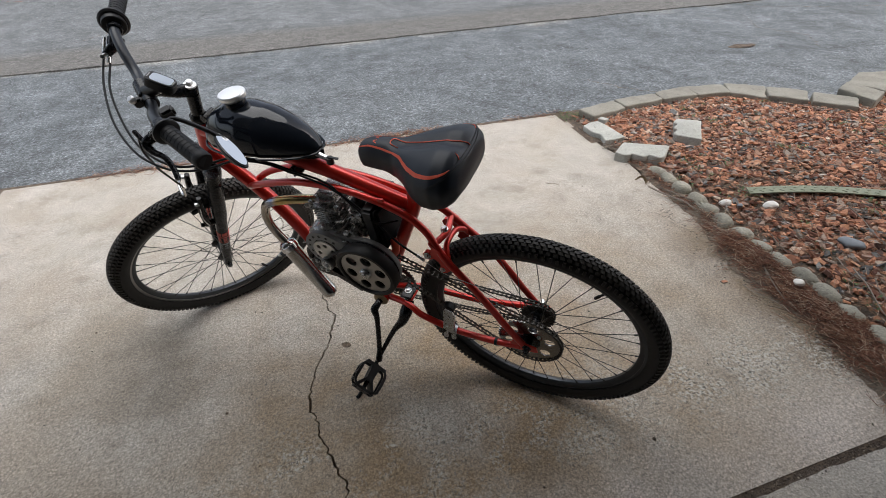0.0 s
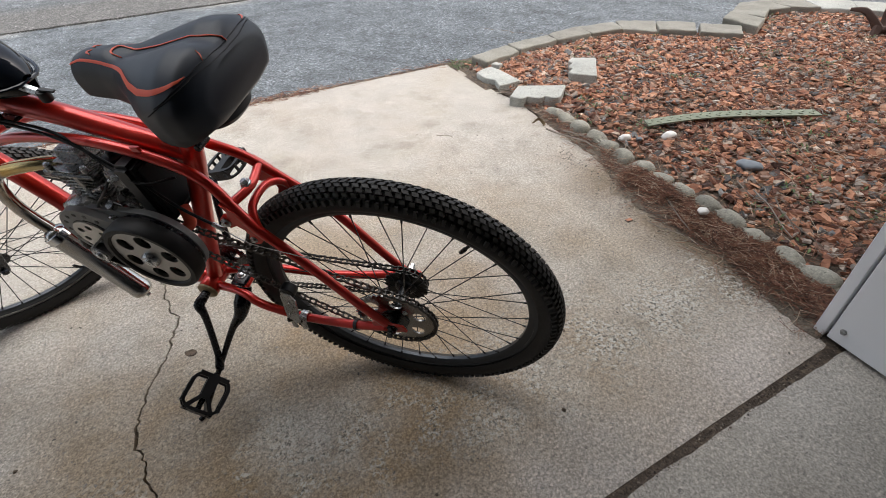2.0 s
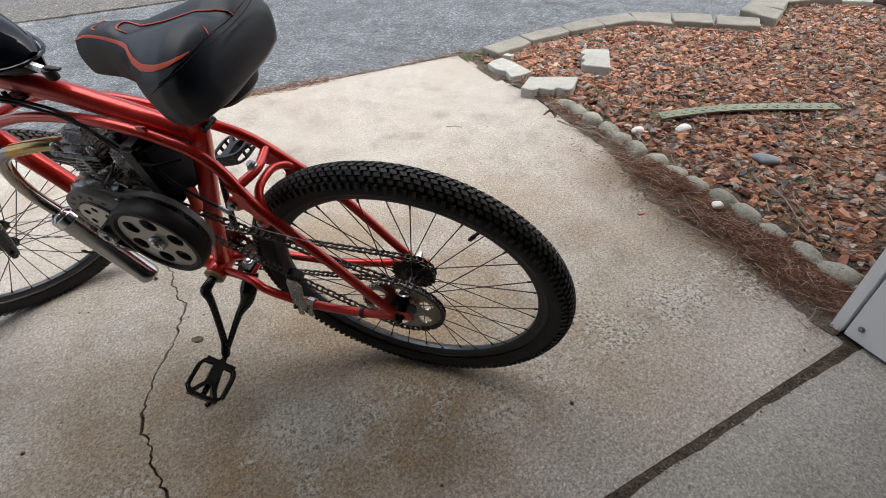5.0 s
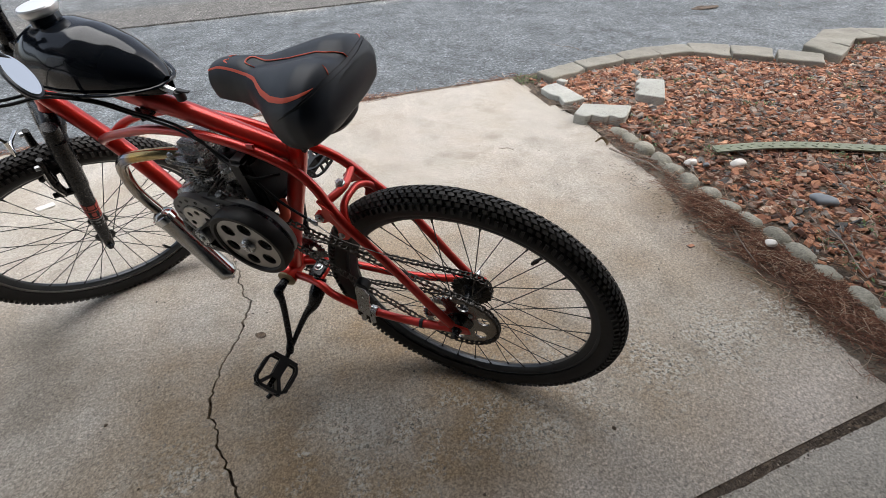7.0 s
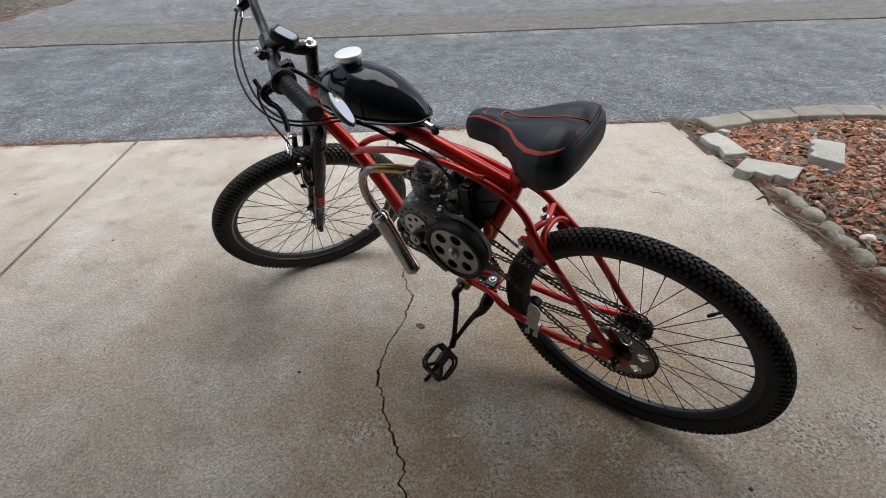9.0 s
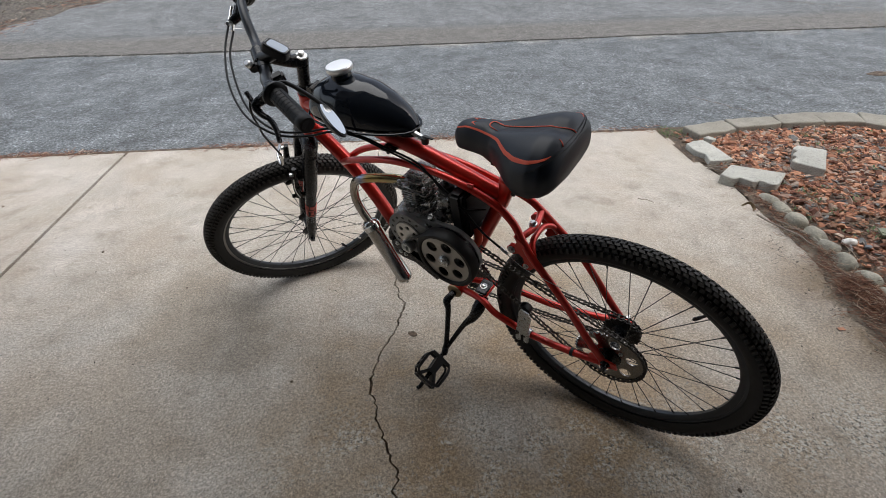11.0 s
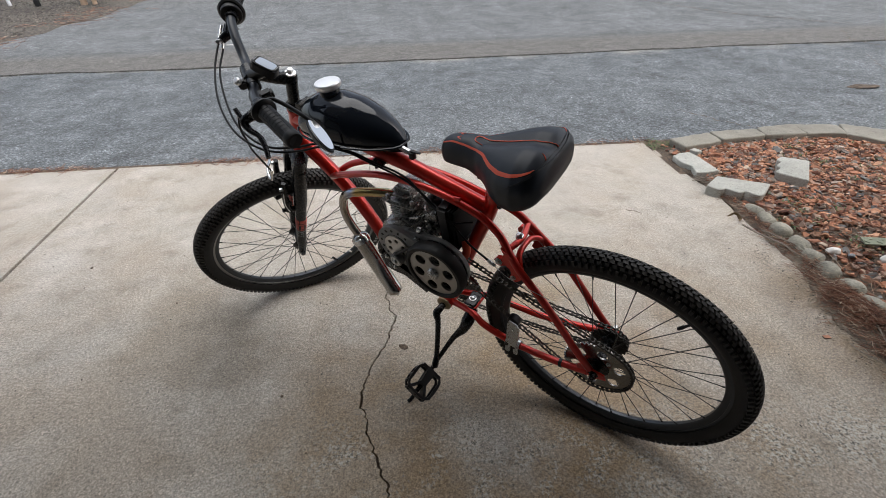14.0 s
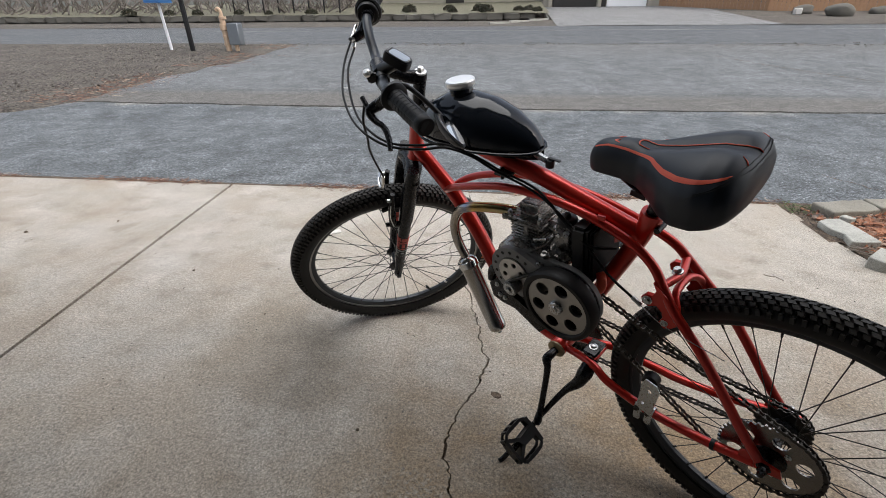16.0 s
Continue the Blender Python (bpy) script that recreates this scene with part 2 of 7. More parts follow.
ASPHALT_FAR = asphalt_mat("older asphalt", (0.126, 0.137, 0.143), (0.18, 0.193, 0.2), (0.142, 0.134, 0.121))
ROAD = asphalt_mat("road asphalt", (0.088, 0.096, 0.102), (0.125, 0.133, 0.14), (0.1, 0.1, 0.1), False)
DRIVE_FAR = asphalt_mat("grey drive", (0.2, 0.2, 0.2), (0.25, 0.25, 0.25), (0.1, 0.1, 0.1), False)
SOIL = soil_mat("dark soil", (0.075, 0.056, 0.043), (0.13, 0.098, 0.072), (0.19, 0.14, 0.10))
CAPMETAL = surface("satin bright metal", (0.95, 0.95, 0.94), 0.42, 1.0, 300, 0.08, 0.0)
DIRT = soil_mat("packed verge dirt", (0.044, 0.039, 0.034), (0.108, 0.097, 0.085), (0.19, 0.167, 0.14))
LAWN = soil_mat("winter lawn", (0.16, 0.15, 0.105), (0.125, 0.13, 0.08), (0.2, 0.185, 0.135))
CHIPS = chip_mat("red stone chips", [(0.0, (0.07, 0.04, 0.032)), (0.14, (0.20, 0.085, 0.055)), (0.3, (0.36, 0.16, 0.095)), (0.48, (0.50, 0.235, 0.135)), (0.6, (0.56, 0.31, 0.19)), (0.72, (0.27, 0.17, 0.125)), (0.82, (0.36, 0.29, 0.235)), (0.91, (0.10, 0.10, 0.10)), (0.96, (0.25, 0.25, 0.24)), (1.0, (0.74, 0.58, 0.45))])
NEEDLES = chip_mat("pine needles", [(0.0, (0.055, 0.03, 0.022)), (0.4, (0.19, 0.08, 0.048)), (0.75, (0.32, 0.155, 0.095)), (0.9, (0.42, 0.29, 0.20)), (1.0, (0.66, 0.55, 0.42))], 0.7, 0.0)
WEED = chip_mat("small weeds", [(0.0, (0.05, 0.09, 0.025)), (1.0, (0.14, 0.19, 0.07))], 0.6, 0.0)
BARK = chip_mat("dry twig bark", [(0.0, (0.09, 0.065, 0.05)), (1.0, (0.34, 0.29, 0.24))])
GRAVEL = chip_mat("grey gravel", [(0.0, (0.06, 0.052, 0.045)), (0.65, (0.14, 0.123, 0.102)), (1.0, (0.3, 0.275, 0.245))])

RED = surface("red metallic paint", (0.56, 0.022, 0.012), 0.30, 0.45, 900, 0.14, 0.03, 0.0002, 0.6)
BLACK_GLOSS = surface("black gloss paint", (0.009, 0.012, 0.018), 0.09, 0.0, 60, 0.2, 0.0, 0, 0.0, 0.42)
BLACK_SATIN = surface("satin black metal", (0.0055, 0.006, 0.008), 0.27, 0.0, 200, 0.25, 0.05, 0.0003, 0, 0.34)
BAR_BLACK = surface("worn black anodised bar", (0.012, 0.0145, 0.02), 0.32, 0.2, 300, 0.25, 0.05, 0.0002, 0, 0.5)
BLACK_PLASTIC = surface("black plastic", (0.009, 0.009, 0.010), 0.42, 0.0, 300, 0.2, 0.1, 0.0003, 0, 0.4)
RUBBER = surface("tyre rubber", (0.0115, 0.0110, 0.0108), 0.52, 0.0, 120, 0.35, 0.2, 0.0006, 0, 0.32)
# tread is paler than the tyre: skylight sheen put into its colour
TREAD_RUBBER = surface("skylit tread rubber", (0.034, 0.030, 0.026), 0.62, 0.0, 90, 0.45, 0.25, 0.0006, 0, 0.5)
GRIP = surface("grip rubber", (0.009, 0.009, 0.010), 0.55, 0.0, 400, 0.25, 0.2, 0.0005, 0, 0.35)
VINYL = surface("black vinyl", (0.0048, 0.0098, 0.0195), 0.46, 0.0, 700, 0.15, 0.25, 0.0003, 0, 0.5)
STRIPE = surface("red printed stripe", (0.78, 0.12, 0.06), 0.5, 0.0, 300, 0.1, 0.05, 0.0002)
SEAM = surface("black thread", (0.012, 0.012, 0.014), 0.7, 0.0, 900, 0.2, 0.2, 0.0003)
MUFFLER = surface("dulled chrome", (0.46, 0.45, 0.43), 0.2, 1.0, 60, 0.2, 0.03, 0.0002)
CHROME = surface("chrome", (0.78, 0.77, 0.75), 0.08, 1.0, 80, 0.08, 0.0)
STEEL = surface("zinc steel", (0.55, 0.56, 0.56), 0.28, 1.0, 300, 0.2, 0.05, 0.0002)
ALLOY = surface("brushed alloy", (0.40, 0.39, 0.37), 0.36, 0.9, 500, 0.18, 0.08, 0.0002)
CAST = surface("dull cast alloy", (0.31, 0.30, 0.286), 0.27, 0.72, 120, 0.3, 0.2, 0.0006)
AIRCOVER = surface("dark grey plastic", (0.012, 0.0125, 0.0135), 0.7, 0.0, 200, 0.2, 0.15, 0.0005, 0, 0.2)
EDGING = concrete_mat("cast edging concrete", (0.305, 0.29, 0.238), 0.9, False, 0.7)
GUNMETAL = surface("grey gear case", (0.26, 0.258, 0.25), 0.5, 0.15, 200, 0.2, 0.15, 0.0004)
SPROCKET = surface("oily sprocket alloy", (0.26, 0.255, 0.245), 0.25, 0.95, 300, 0.3, 0.05, 0.0002)
BRASS = surface("dirty brass", (0.30, 0.235, 0.145), 0.42, 0.8, 200, 0.4, 0.2, 0.0004)
PALE_ALLOY = surface("bright machined alloy", (0.62, 0.60, 0.56), 0.34, 0.85, 400, 0.15, 0.05, 0.0002)
CRUMBS = chip_mat("earth crumbs", [(0.0, (0.05, 0.037, 0.028)), (0.5, (0.13, 0.095, 0.07)), (0.85, (0.22, 0.165, 0.12)), (1.0, (0.40, 0.33, 0.26))])
SPILL = soil_mat("washed earth", (0.115, 0.09, 0.07), (0.18, 0.145, 0.11), (0.25, 0.205, 0.155))
CHAIN = surface("oiled chain steel", (0.07, 0.065, 0.06), 0.36, 0.9, 400, 0.35, 0.1, 0.0002)
SPOKE = surface("black spoke", (0.022, 0.022, 0.022), 0.3, 0.6, 300, 0.2, 0.0)
RIM = surface("anodised rim", (0.055, 0.060, 0.066), 0.36, 0.7, 200, 0.3, 0.05, 0.0002)
RIM_EDGE = surface("worn rim edge", (0.42, 0.41, 0.40), 0.4, 0.8, 200, 0.3, 0.05, 0.0002)
SCREEN = surface("grey display", (0.55, 0.62, 0.72), 0.3, 0.0, 50, 0.05, 0.0)
MIRROR = surface("mirror glass", (0.9, 0.9, 0.9), 0.02, 1.0, 20, 0.02, 0.0)
CABLE = surface("cable housing", (0.006, 0.006, 0.007), 0.42, 0.0, 300, 0.2, 0.0, 0.001, 0.0, 0.3)
STICKER = surface("red fork decal", (0.58, 0.075, 0.055), 0.45, 0.0, 300, 0.25, 0.0)
PALE_PRINT = surface("grey print", (0.3, 0.3, 0.3), 0.6, 0.0, 300, 0.25, 0.0)
ORANGE = surface("orange print", (0.5, 0.14, 0.03), 0.6, 0.0, 300, 0.2, 0.0)
WHITE_PAINT = surface("white trim paint", (0.86, 0.87, 0.89), 0.4, 0.0, 12, 0.05, 0.05, 0.0004)
HOUSE_SIDING = surface("weathered house siding", (0.24, 0.225, 0.205), 0.75, 0.0, 8, 0.15, 0.15, 0.002)
PLASTER = surface("garage wall", (0.31, 0.315, 0.32), 0.8, 0.0, 10, 0.1, 0.1, 0.001)
STONE = surface("river stone", (0.16, 0.18, 0.20), 0.55, 0.0, 40, 0.25, 0.2, 0.001)
WHITE_STONE = surface("white stone", (0.68, 0.66, 0.62), 0.7, 0.0, 60, 0.12, 0.3, 0.001)
GREEN_STRIP = surface("weathered green strip", (0.20, 0.22, 0.15), 0.6, 0.1, 90, 0.3, 0.2, 0.0005)
RUST = surface("rusted iron", (0.075, 0.042, 0.032), 0.85, 0.1, 60, 0.45, 0.6, 0.002)
DEBRIS = surface("dead leaf", (0.12, 0.08, 0.04), 0.8, 0.0, 90, 0.4, 0.3, 0.001)


# exhaust header: steel tinted straw and blue by heat near the bend
def heat_mat():
    m, nt, b = nodes_of("heat tinted steel")
    co = coords(nt)
    sep = nt.nodes.new("ShaderNodeSeparateXYZ")
    nt.links.new(co, sep.inputs[0])
    r = add(nt, "ShaderNodeMapRange", From_Min=-0.78, From_Max=-0.54)
    nt.links.new(sep.outputs["X"], r.inputs["Value"])
    c = ramp(nt, r.outputs[0], [(0.0, (0.5, 0.47, 0.43)), (0.2, (0.45, 0.40, 0.34)), (0.33, (0.22, 0.25, 0.34)), (0.42, (0.55, 0.36, 0.12)), (0.7, (0.62, 0.5, 0.26)), (1.0, (0.6, 0.56, 0.45))])
    c = mix(nt, 0.4, c, ramp(nt, noise_tex(nt, co, 60, 4), [(0.3, 0.6), (0.7, 1.2)]), "MULTIPLY")
    nt.links.new(c, b.inputs["Base Color"])
    b.inputs["Metallic"].default_value, b.inputs["Roughness"].default_value = 1.0, 0.18
    return m


HEAT = heat_mat()


# ---------------------------------------------------------------- mesh helpers
def finish(name, bm, mat, angle=38):
    me = bpy.data.meshes.new(name)
    bmesh.ops.recalc_face_normals(bm, faces=bm.faces[:])
    for f in bm.faces:
        f.smooth = True
    bm.to_mesh(me)
    bm.free()
    me.set_sharp_from_angle(angle=radians(angle))
    me.materials.append(mat)
    return me


def part(name, bm, material, parent, label=""):
    """Links a bmesh as one mesh object under a thing or a part."""
    ob = new(name, finish(name, bm, material))
    ob.parent = parent
    return tagged(ob, label) if label else ob


def thing(name, label, category, m=None, group="", kind=""):
    ob = new(name)
    ob.empty_display_size = 0.1
    ob.matrix_world = m if m is not None else Matrix()
    return tagged(ob, label, category, group, kind)


def solid(name, bm, material, label, category, group="", kind="", m=None):
    ob = new(name, finish(name, bm, material))
    if m is not None:
        ob.matrix_world = m
    return tagged(ob, label, category, group, kind)


def from_arrays(name, verts, faces, material, smooth=True):
    me = bpy.data.meshes.new(name)
    me.from_pydata(verts, [], faces)
    me.materials.append(material)
    if smooth:
        me.polygons.foreach_set("use_smooth", [True] * len(me.polygons))
        me.set_sharp_from_angle(angle=radians(40))
    return me


def spline(pts, k):
    """Catmull-Rom through the points, k steps a span."""
    pts = [Vector(p) for p in pts]
    if k <= 1 or len(pts) < 3:
        return pts
    out = []
    ext = [pts[0] * 2 - pts[1]] + pts + [pts[-1] * 2 - pts[-2]]
    for i in range(1, len(ext) - 2):
        a, b, c, d = ext[i - 1:i + 3]
        for j in range(k):
            t = j / k
            out.append(0.5 * (2 * b + (c - a) * t + (2 * a - 5 * b + 4 * c - d) * t * t + (3 * b - a - 3 * c + d) * t ** 3))
    out.append(pts[-1])
    return out


def sweep(pts, r, seg=12, k=6, flat=1.0, bm=None):
    """A tube along a smooth line; r is one radius, or one for each given point; flat squeezes it across."""
    path = spline(pts, k)
    n = len(path)
    rs = [r] * n if not isinstance(r, (list, tuple)) else [float(np.interp(i / (n - 1), np.linspace(0, 1, len(r)), r)) for i in range(n)]
    bm = bm or bmesh.new()
    rings, side = [], None
    for i, p in enumerate(path):
        d = (path[min(i + 1, n - 1)] - path[max(i - 1, 0)]).normalized()
        if side is None:
            side = d.orthogonal().normalized()
            if abs(d.y) < 0.9:
                side = Vector((0, 1, 0)) - d * d.y
        side = (side - d * side.dot(d)).normalized()
        up = d.cross(side)
        rings.append([bm.verts.new(p + (side * math.cos(a) * flat + up * math.sin(a)) * rs[i]) for a in (2 * math.pi * q / seg for q in range(seg))])
    for a, b in zip(rings, rings[1:]):
        for q in range(seg):
            bm.faces.new((a[q], a[(q + 1) % seg], b[(q + 1) % seg], b[q]))
    bm.faces.new(rings[0][::-1])
    bm.faces.new(rings[-1])
    return bm


def frame_at(p, d):
    """A matrix whose z axis runs along d from p."""
    return Matrix.Translation(p) @ Vector(d).to_track_quat("Z", "Y").to_matrix().to_4x4()


def lathe(profile, seg=32, m=None, closed=False, bm=None):
    """Turns (radius, height) pairs about z; closed joins the last ring to the first."""
    bm = bm or bmesh.new()
    m = m or Matrix()
    rings = []
    for r, h in profile:
        if r < 1e-6:
            rings.append([bm.verts.new(m @ Vector((0, 0, h)))])
        else:
            rings.append([bm.verts.new(m @ Vector((r * math.cos(a), r * math.sin(a), h))) for a in (2 * math.pi * q / seg for q in range(seg))])
    pairs = list(zip(rings, rings[1:])) + ([(rings[-1], rings[0])] if closed else [])
    for a, b in pairs:
        for q in range(seg):
            w = (q + 1) % seg
            if len(a) == 1 and len(b) == 1:
                continue
            if len(a) == 1:
                bm.faces.new((a[0], b[w], b[q]))
            elif len(b) == 1:
                bm.faces.new((a[q], a[w], b[0]))
            else:
                bm.faces.new((a[q], a[w], b[w], b[q]))
    return bm


def rod(p, q, r, seg=16, bevel=0.0, bm=None):
    """A round bar between two points with broken edges."""
    p, q = Vector(p), Vector(q)
    h = (q - p).length
    b = bevel or min(r, h) * 0.12
    return lathe([(0, 0), (r - b, 0), (r, b), (r, h - b), (r - b, h), (0, h)], seg, frame_at(p, q - p), bm=bm)


def slab(x0, x1, y0, y1, z0, z1, bevel=0.003, m=None, bm=None, seg=1):
    """A block with bevelled edges."""
    b2 = bmesh.new()
    bmesh.ops.create_cube(b2, size=1)
    bmesh.ops.transform(b2, matrix=Matrix.Translation(((x0 + x1) / 2, (y0 + y1) / 2, (z0 + z1) / 2)) @ Matrix.Diagonal((x1 - x0, y1 - y0, z1 - z0, 1)), verts=b2.verts)
    if bevel:
        bmesh.ops.bevel(b2, geom=b2.edges[:], offset=bevel, segments=seg, affect="EDGES")
    if m is not None:
        bmesh.ops.transform(b2, matrix=m, verts=b2.verts)
    return join(bm, b2) if bm else b2


def join(bm, other):
    me = bpy.data.meshes.new("tmp")
    other.to_mesh(me)
    other.free()
    bm.from_mesh(me)
    bpy.data.meshes.remove(me)
    return bm


def plate(outline, holes, z0, z1, m=None, bm=None):
    """A flat plate cut from an outline with holes, from z0 to z1."""
    b2 = bmesh.new()
    for loop in [outline] + list(holes):
        vs = [b2.verts.new((x, y, z0)) for x, y in loop]
        for a, b in zip(vs, vs[1:] + vs[:1]):
            b2.edges.new((a, b))
    rim = b2.edges[:]
    bmesh.ops.triangle_fill(b2, edges=rim, use_beauty=True, use_dissolve=False)
    got = bmesh.ops.extrude_face_region(b2, geom=b2.faces[:])
    bmesh.ops.translate(b2, vec=(0, 0, z1 - z0), verts=[g for g in got["geom"] if isinstance(g, bmesh.types.BMVert)])
    if m is not None:
        bmesh.ops.transform(b2, matrix=m, verts=b2.verts)
    return join(bm, b2) if bm else b2


def circle(x, y, r, n=20, a0=0.0):
    return [(x + r * math.cos(a0 + 2 * math.pi * i / n), y + r * math.sin(a0 + 2 * math.pi * i / n)) for i in range(n)]


def bolt(p, d, r=0.006, h=0.005):
    """A hex head on a washer."""
    m = frame_at(p, d)
    bm = lathe([(0, 0), (r * 1.45, 0), (r * 1.45, h * 0.25), (r * 1.1, h * 0.3)], 16, m)
    return lathe([(r, h * 0.28), (r, h * 0.9), (r * 0.85, h), (0, h)], 6, m, bm=bm)


def jitter(bm, amount, scale, seed=0.0):
    for v in bm.verts:
        v.co += noise.noise_vector(v.co * scale + Vector((seed, seed * 1.7, seed * 0.3))) * amount
    return bm

# ---------------------------------------------------------------- ground, drive and road
rng = random.Random(7)


def sheet(name, us, vs, dz, mat, label, category, wobble=0.0, under=None):
    """A strip of ground in the street frame that follows the rise of the land."""
    verts, faces = [], []
    for v in vs:
        for u in us:
            z = rise(v) + dz + (wobble * noise.noise(Vector((u * 0.9, v * 0.9, 3.0))) if wobble else 0)
            verts.append((u, v, z))
    n = len(us)
    for j in range(len(vs) - 1):
        for i in range(n - 1):
            a = j * n + i
            faces.append((a, a + 1, a + n + 1, a + n))
    ob = new(name, from_arrays(name, verts, faces, mat))
    ob.matrix_world = STREET
    return tagged(ob, label, category, kind="structure")


def spread(a, b, step):
    n = max(1, round(abs(b - a) / step))
    return [a + (b - a) * i / n for i in range(n + 1)]


sheet("ground", [-1500, -300, -60] + spread(-30, 30, 2) + [60, 300, 1500], [-1500, -300, -60, -20, -8, -2, -0.05] + spread(0.02, 8, 0.5) + [14.2, 24, 60, 300, 1500], -0.07, DIRT, "packed brown earth reaching to the horizon", "ground")
sheet("asphalt_lot", spread(-15, 12, 0.35), [0.012] + spread(0.2, 3.3, 0.35), -0.018, ASPHALT, "blue-grey asphalt apron along the slab", "asphalt", 0.004)
us = spread(-14.0, 12, 0.08)
rows = ["skirt", None, 3.0, 3.3, 3.6, 4.0, 4.5, 5.0, 5.5, 6.0, 6.5, 7.0, 7.4, 7.75]
verts, faces = [], []
for v in rows:
    for u in us:
        e = 2.83 + 0.03 * math.sin(u * 0.7) + 0.05 * noise.noise(Vector((u * 1.5, 1, 1))) + 0.025 * noise.noise(Vector((u * 9, 1, 1)))
        w = v if isinstance(v, float) else e
        verts.append((u, w - (0.004 if v == "skirt" else 0), rise(w) - (0.004 if v != "skirt" else 0.06) + (0.004 * noise.noise(Vector((u * 1.1, w * 1.1, 3))))))
n = len(us)
for j in range(len(rows) - 1):
    faces += [(j * n + i, j * n + i + 1, j * n + n + i + 1, j * n + n + i) for i in range(n - 1)]
lot = new("asphalt_lot", from_arrays("asphalt_lot", verts, faces, ASPHALT_FAR))
lot.matrix_world = STREET
tagged(lot, "older worn asphalt that begins at a ragged step", "asphalt", kind="structure")
sheet("asphalt_lot", spread(0.13, 12, 0.35), spread(-2.6, 0.25, 0.3), -0.0185, ASPHALT, "blue-grey asphalt beside the planting bed", "asphalt", 0.003)
sheet("road", spread(-60, 60, 4), [7.6, 9, 11, 13, 14.3], -0.022, ROAD, "plain grey asphalt street beyond the apron", "road")

CRACK = [(-1.89, 0.02), (-1.913, -.551), (-1.931, -.819), (-1.914, -1.015), (-1.833, -1.077), (-1.815, -1.163), (-1.784, -1.356), (-1.74, -1.55), (-1.71, -1.71), (-1.729, -1.82), (-1.78, -1.895), (-1.801, -2.01), (-1.801, -2.085), (-1.762, -2.2), (-1.74, -2.29), (-1.71, -2.37), (-1.70, -2.5), (-1.72, -2.68)]


def rough_line(pts, step, amount, seed):
    """A broken line with fine jags, like a fracture."""
    out = []
    for (a, b), (c, d) in zip(pts, pts[1:]):
        n = max(1, int(math.hypot(c - a, d - b) / step))
        for i in range(n):
            t = i / n
            p = Vector((a + (c - a) * t, b + (d - b) * t, seed))
            w = noise.noise(p * 14) * amount + noise.noise(p * 55) * amount * 0.6
            out.append((p.x + w, p.y + w * 0.4))
    out.append(pts[-1])
    return out


crack_line = rough_line(CRACK, 0.010, 0.022, 2.0)
gap = [0.0019 + 0.005 * abs(noise.noise(Vector((u * 9, v * 9, 5)))) for u, v in crack_line]
left_bank = [(u - g, v) for (u, v), g in zip(crack_line, gap)]
right_bank = [(u + g, v) for (u, v), g in zip(crack_line, gap)]
JOINT_TOP, JOINT_LOW = (-3.589, 0.0), (-3.325, -2.70)
street_edge = rough_line([(0.02, 0.0), (-1.89, 0.012)], 0.06, 0.008, 8.0)
right_edge = rough_line([(-0.1, -2.605), (0.0, -1.9), (0.02, -1.5), (0.045, -1.18), (0.062, -0.81), (0.035, -0.4), (0.024, -0.05)], 0.05, 0.012, 4.0)


def slab_piece(name, outline, mat, label, z=0.0):
    ob = solid(name, plate(outline, [], -0.1, z), mat, label, "concrete slab", kind="structure", m=STREET)
    return ob


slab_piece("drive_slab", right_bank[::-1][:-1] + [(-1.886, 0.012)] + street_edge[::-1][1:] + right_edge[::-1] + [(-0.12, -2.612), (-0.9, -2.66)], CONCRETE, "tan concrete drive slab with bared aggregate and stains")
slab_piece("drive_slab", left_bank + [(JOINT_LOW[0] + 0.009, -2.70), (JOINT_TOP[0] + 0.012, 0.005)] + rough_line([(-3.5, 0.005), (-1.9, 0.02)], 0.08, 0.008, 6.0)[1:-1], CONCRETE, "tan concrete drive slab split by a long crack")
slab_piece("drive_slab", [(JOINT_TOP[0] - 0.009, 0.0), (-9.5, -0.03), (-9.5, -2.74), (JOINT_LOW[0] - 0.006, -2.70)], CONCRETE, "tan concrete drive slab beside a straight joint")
floor_edge = rough_line([(-0.05, -2.640), (-0.47, -2.655), (-0.9, -2.681), (-9.5, -2.78)], 0.025, 0.014, 9.0)
slab_piece("garage_floor", floor_edge + [(-9.5, -9.5), (1.2, -9.5), (1.2, -2.9), (-0.05, -2.85)], CONCRETE_OLD, "grey worn concrete garage floor")
# earth that fills the joints and cracks
solid("joint_fill", slab(-9.5, 0.1, -2.80, -2.6, -0.06, -0.002, 0, STREET), SOIL, "dark soil packed in the floor joint", "soil", kind="structure")
solid("joint_fill", slab(-.2, .15, -2.605, -2.48, -.06, -.004, 0, STREET), SOIL, "dark soil packed at the foot of the door jamb", "soil", kind="structure")
solid("joint_fill", slab(-3.66, -3.3, -2.7, 0.01, -0.06, -0.028, 0, STREET), SOIL, "dark soil packed in the slab joint", "soil", kind="structure")
solid("joint_fill", slab(-2.1, -1.6, -2.66, 0.0, -0.06, -0.018, 0, STREET), SOIL, "dark soil under the crack", "soil", kind="structure")
solid("joint_fill", slab(-.06, .2, -1.25, -.25, -.06, -.006, 0, STREET), SOIL, "dark soil between the slab and the planting bed", "soil", kind="structure")
solid("joint_fill", slab(-9.5, 0.3, -0.03, 0.06, -0.06, -0.008, 0, STREET), SOIL, "dark soil between slab and asphalt", "soil", kind="structure")



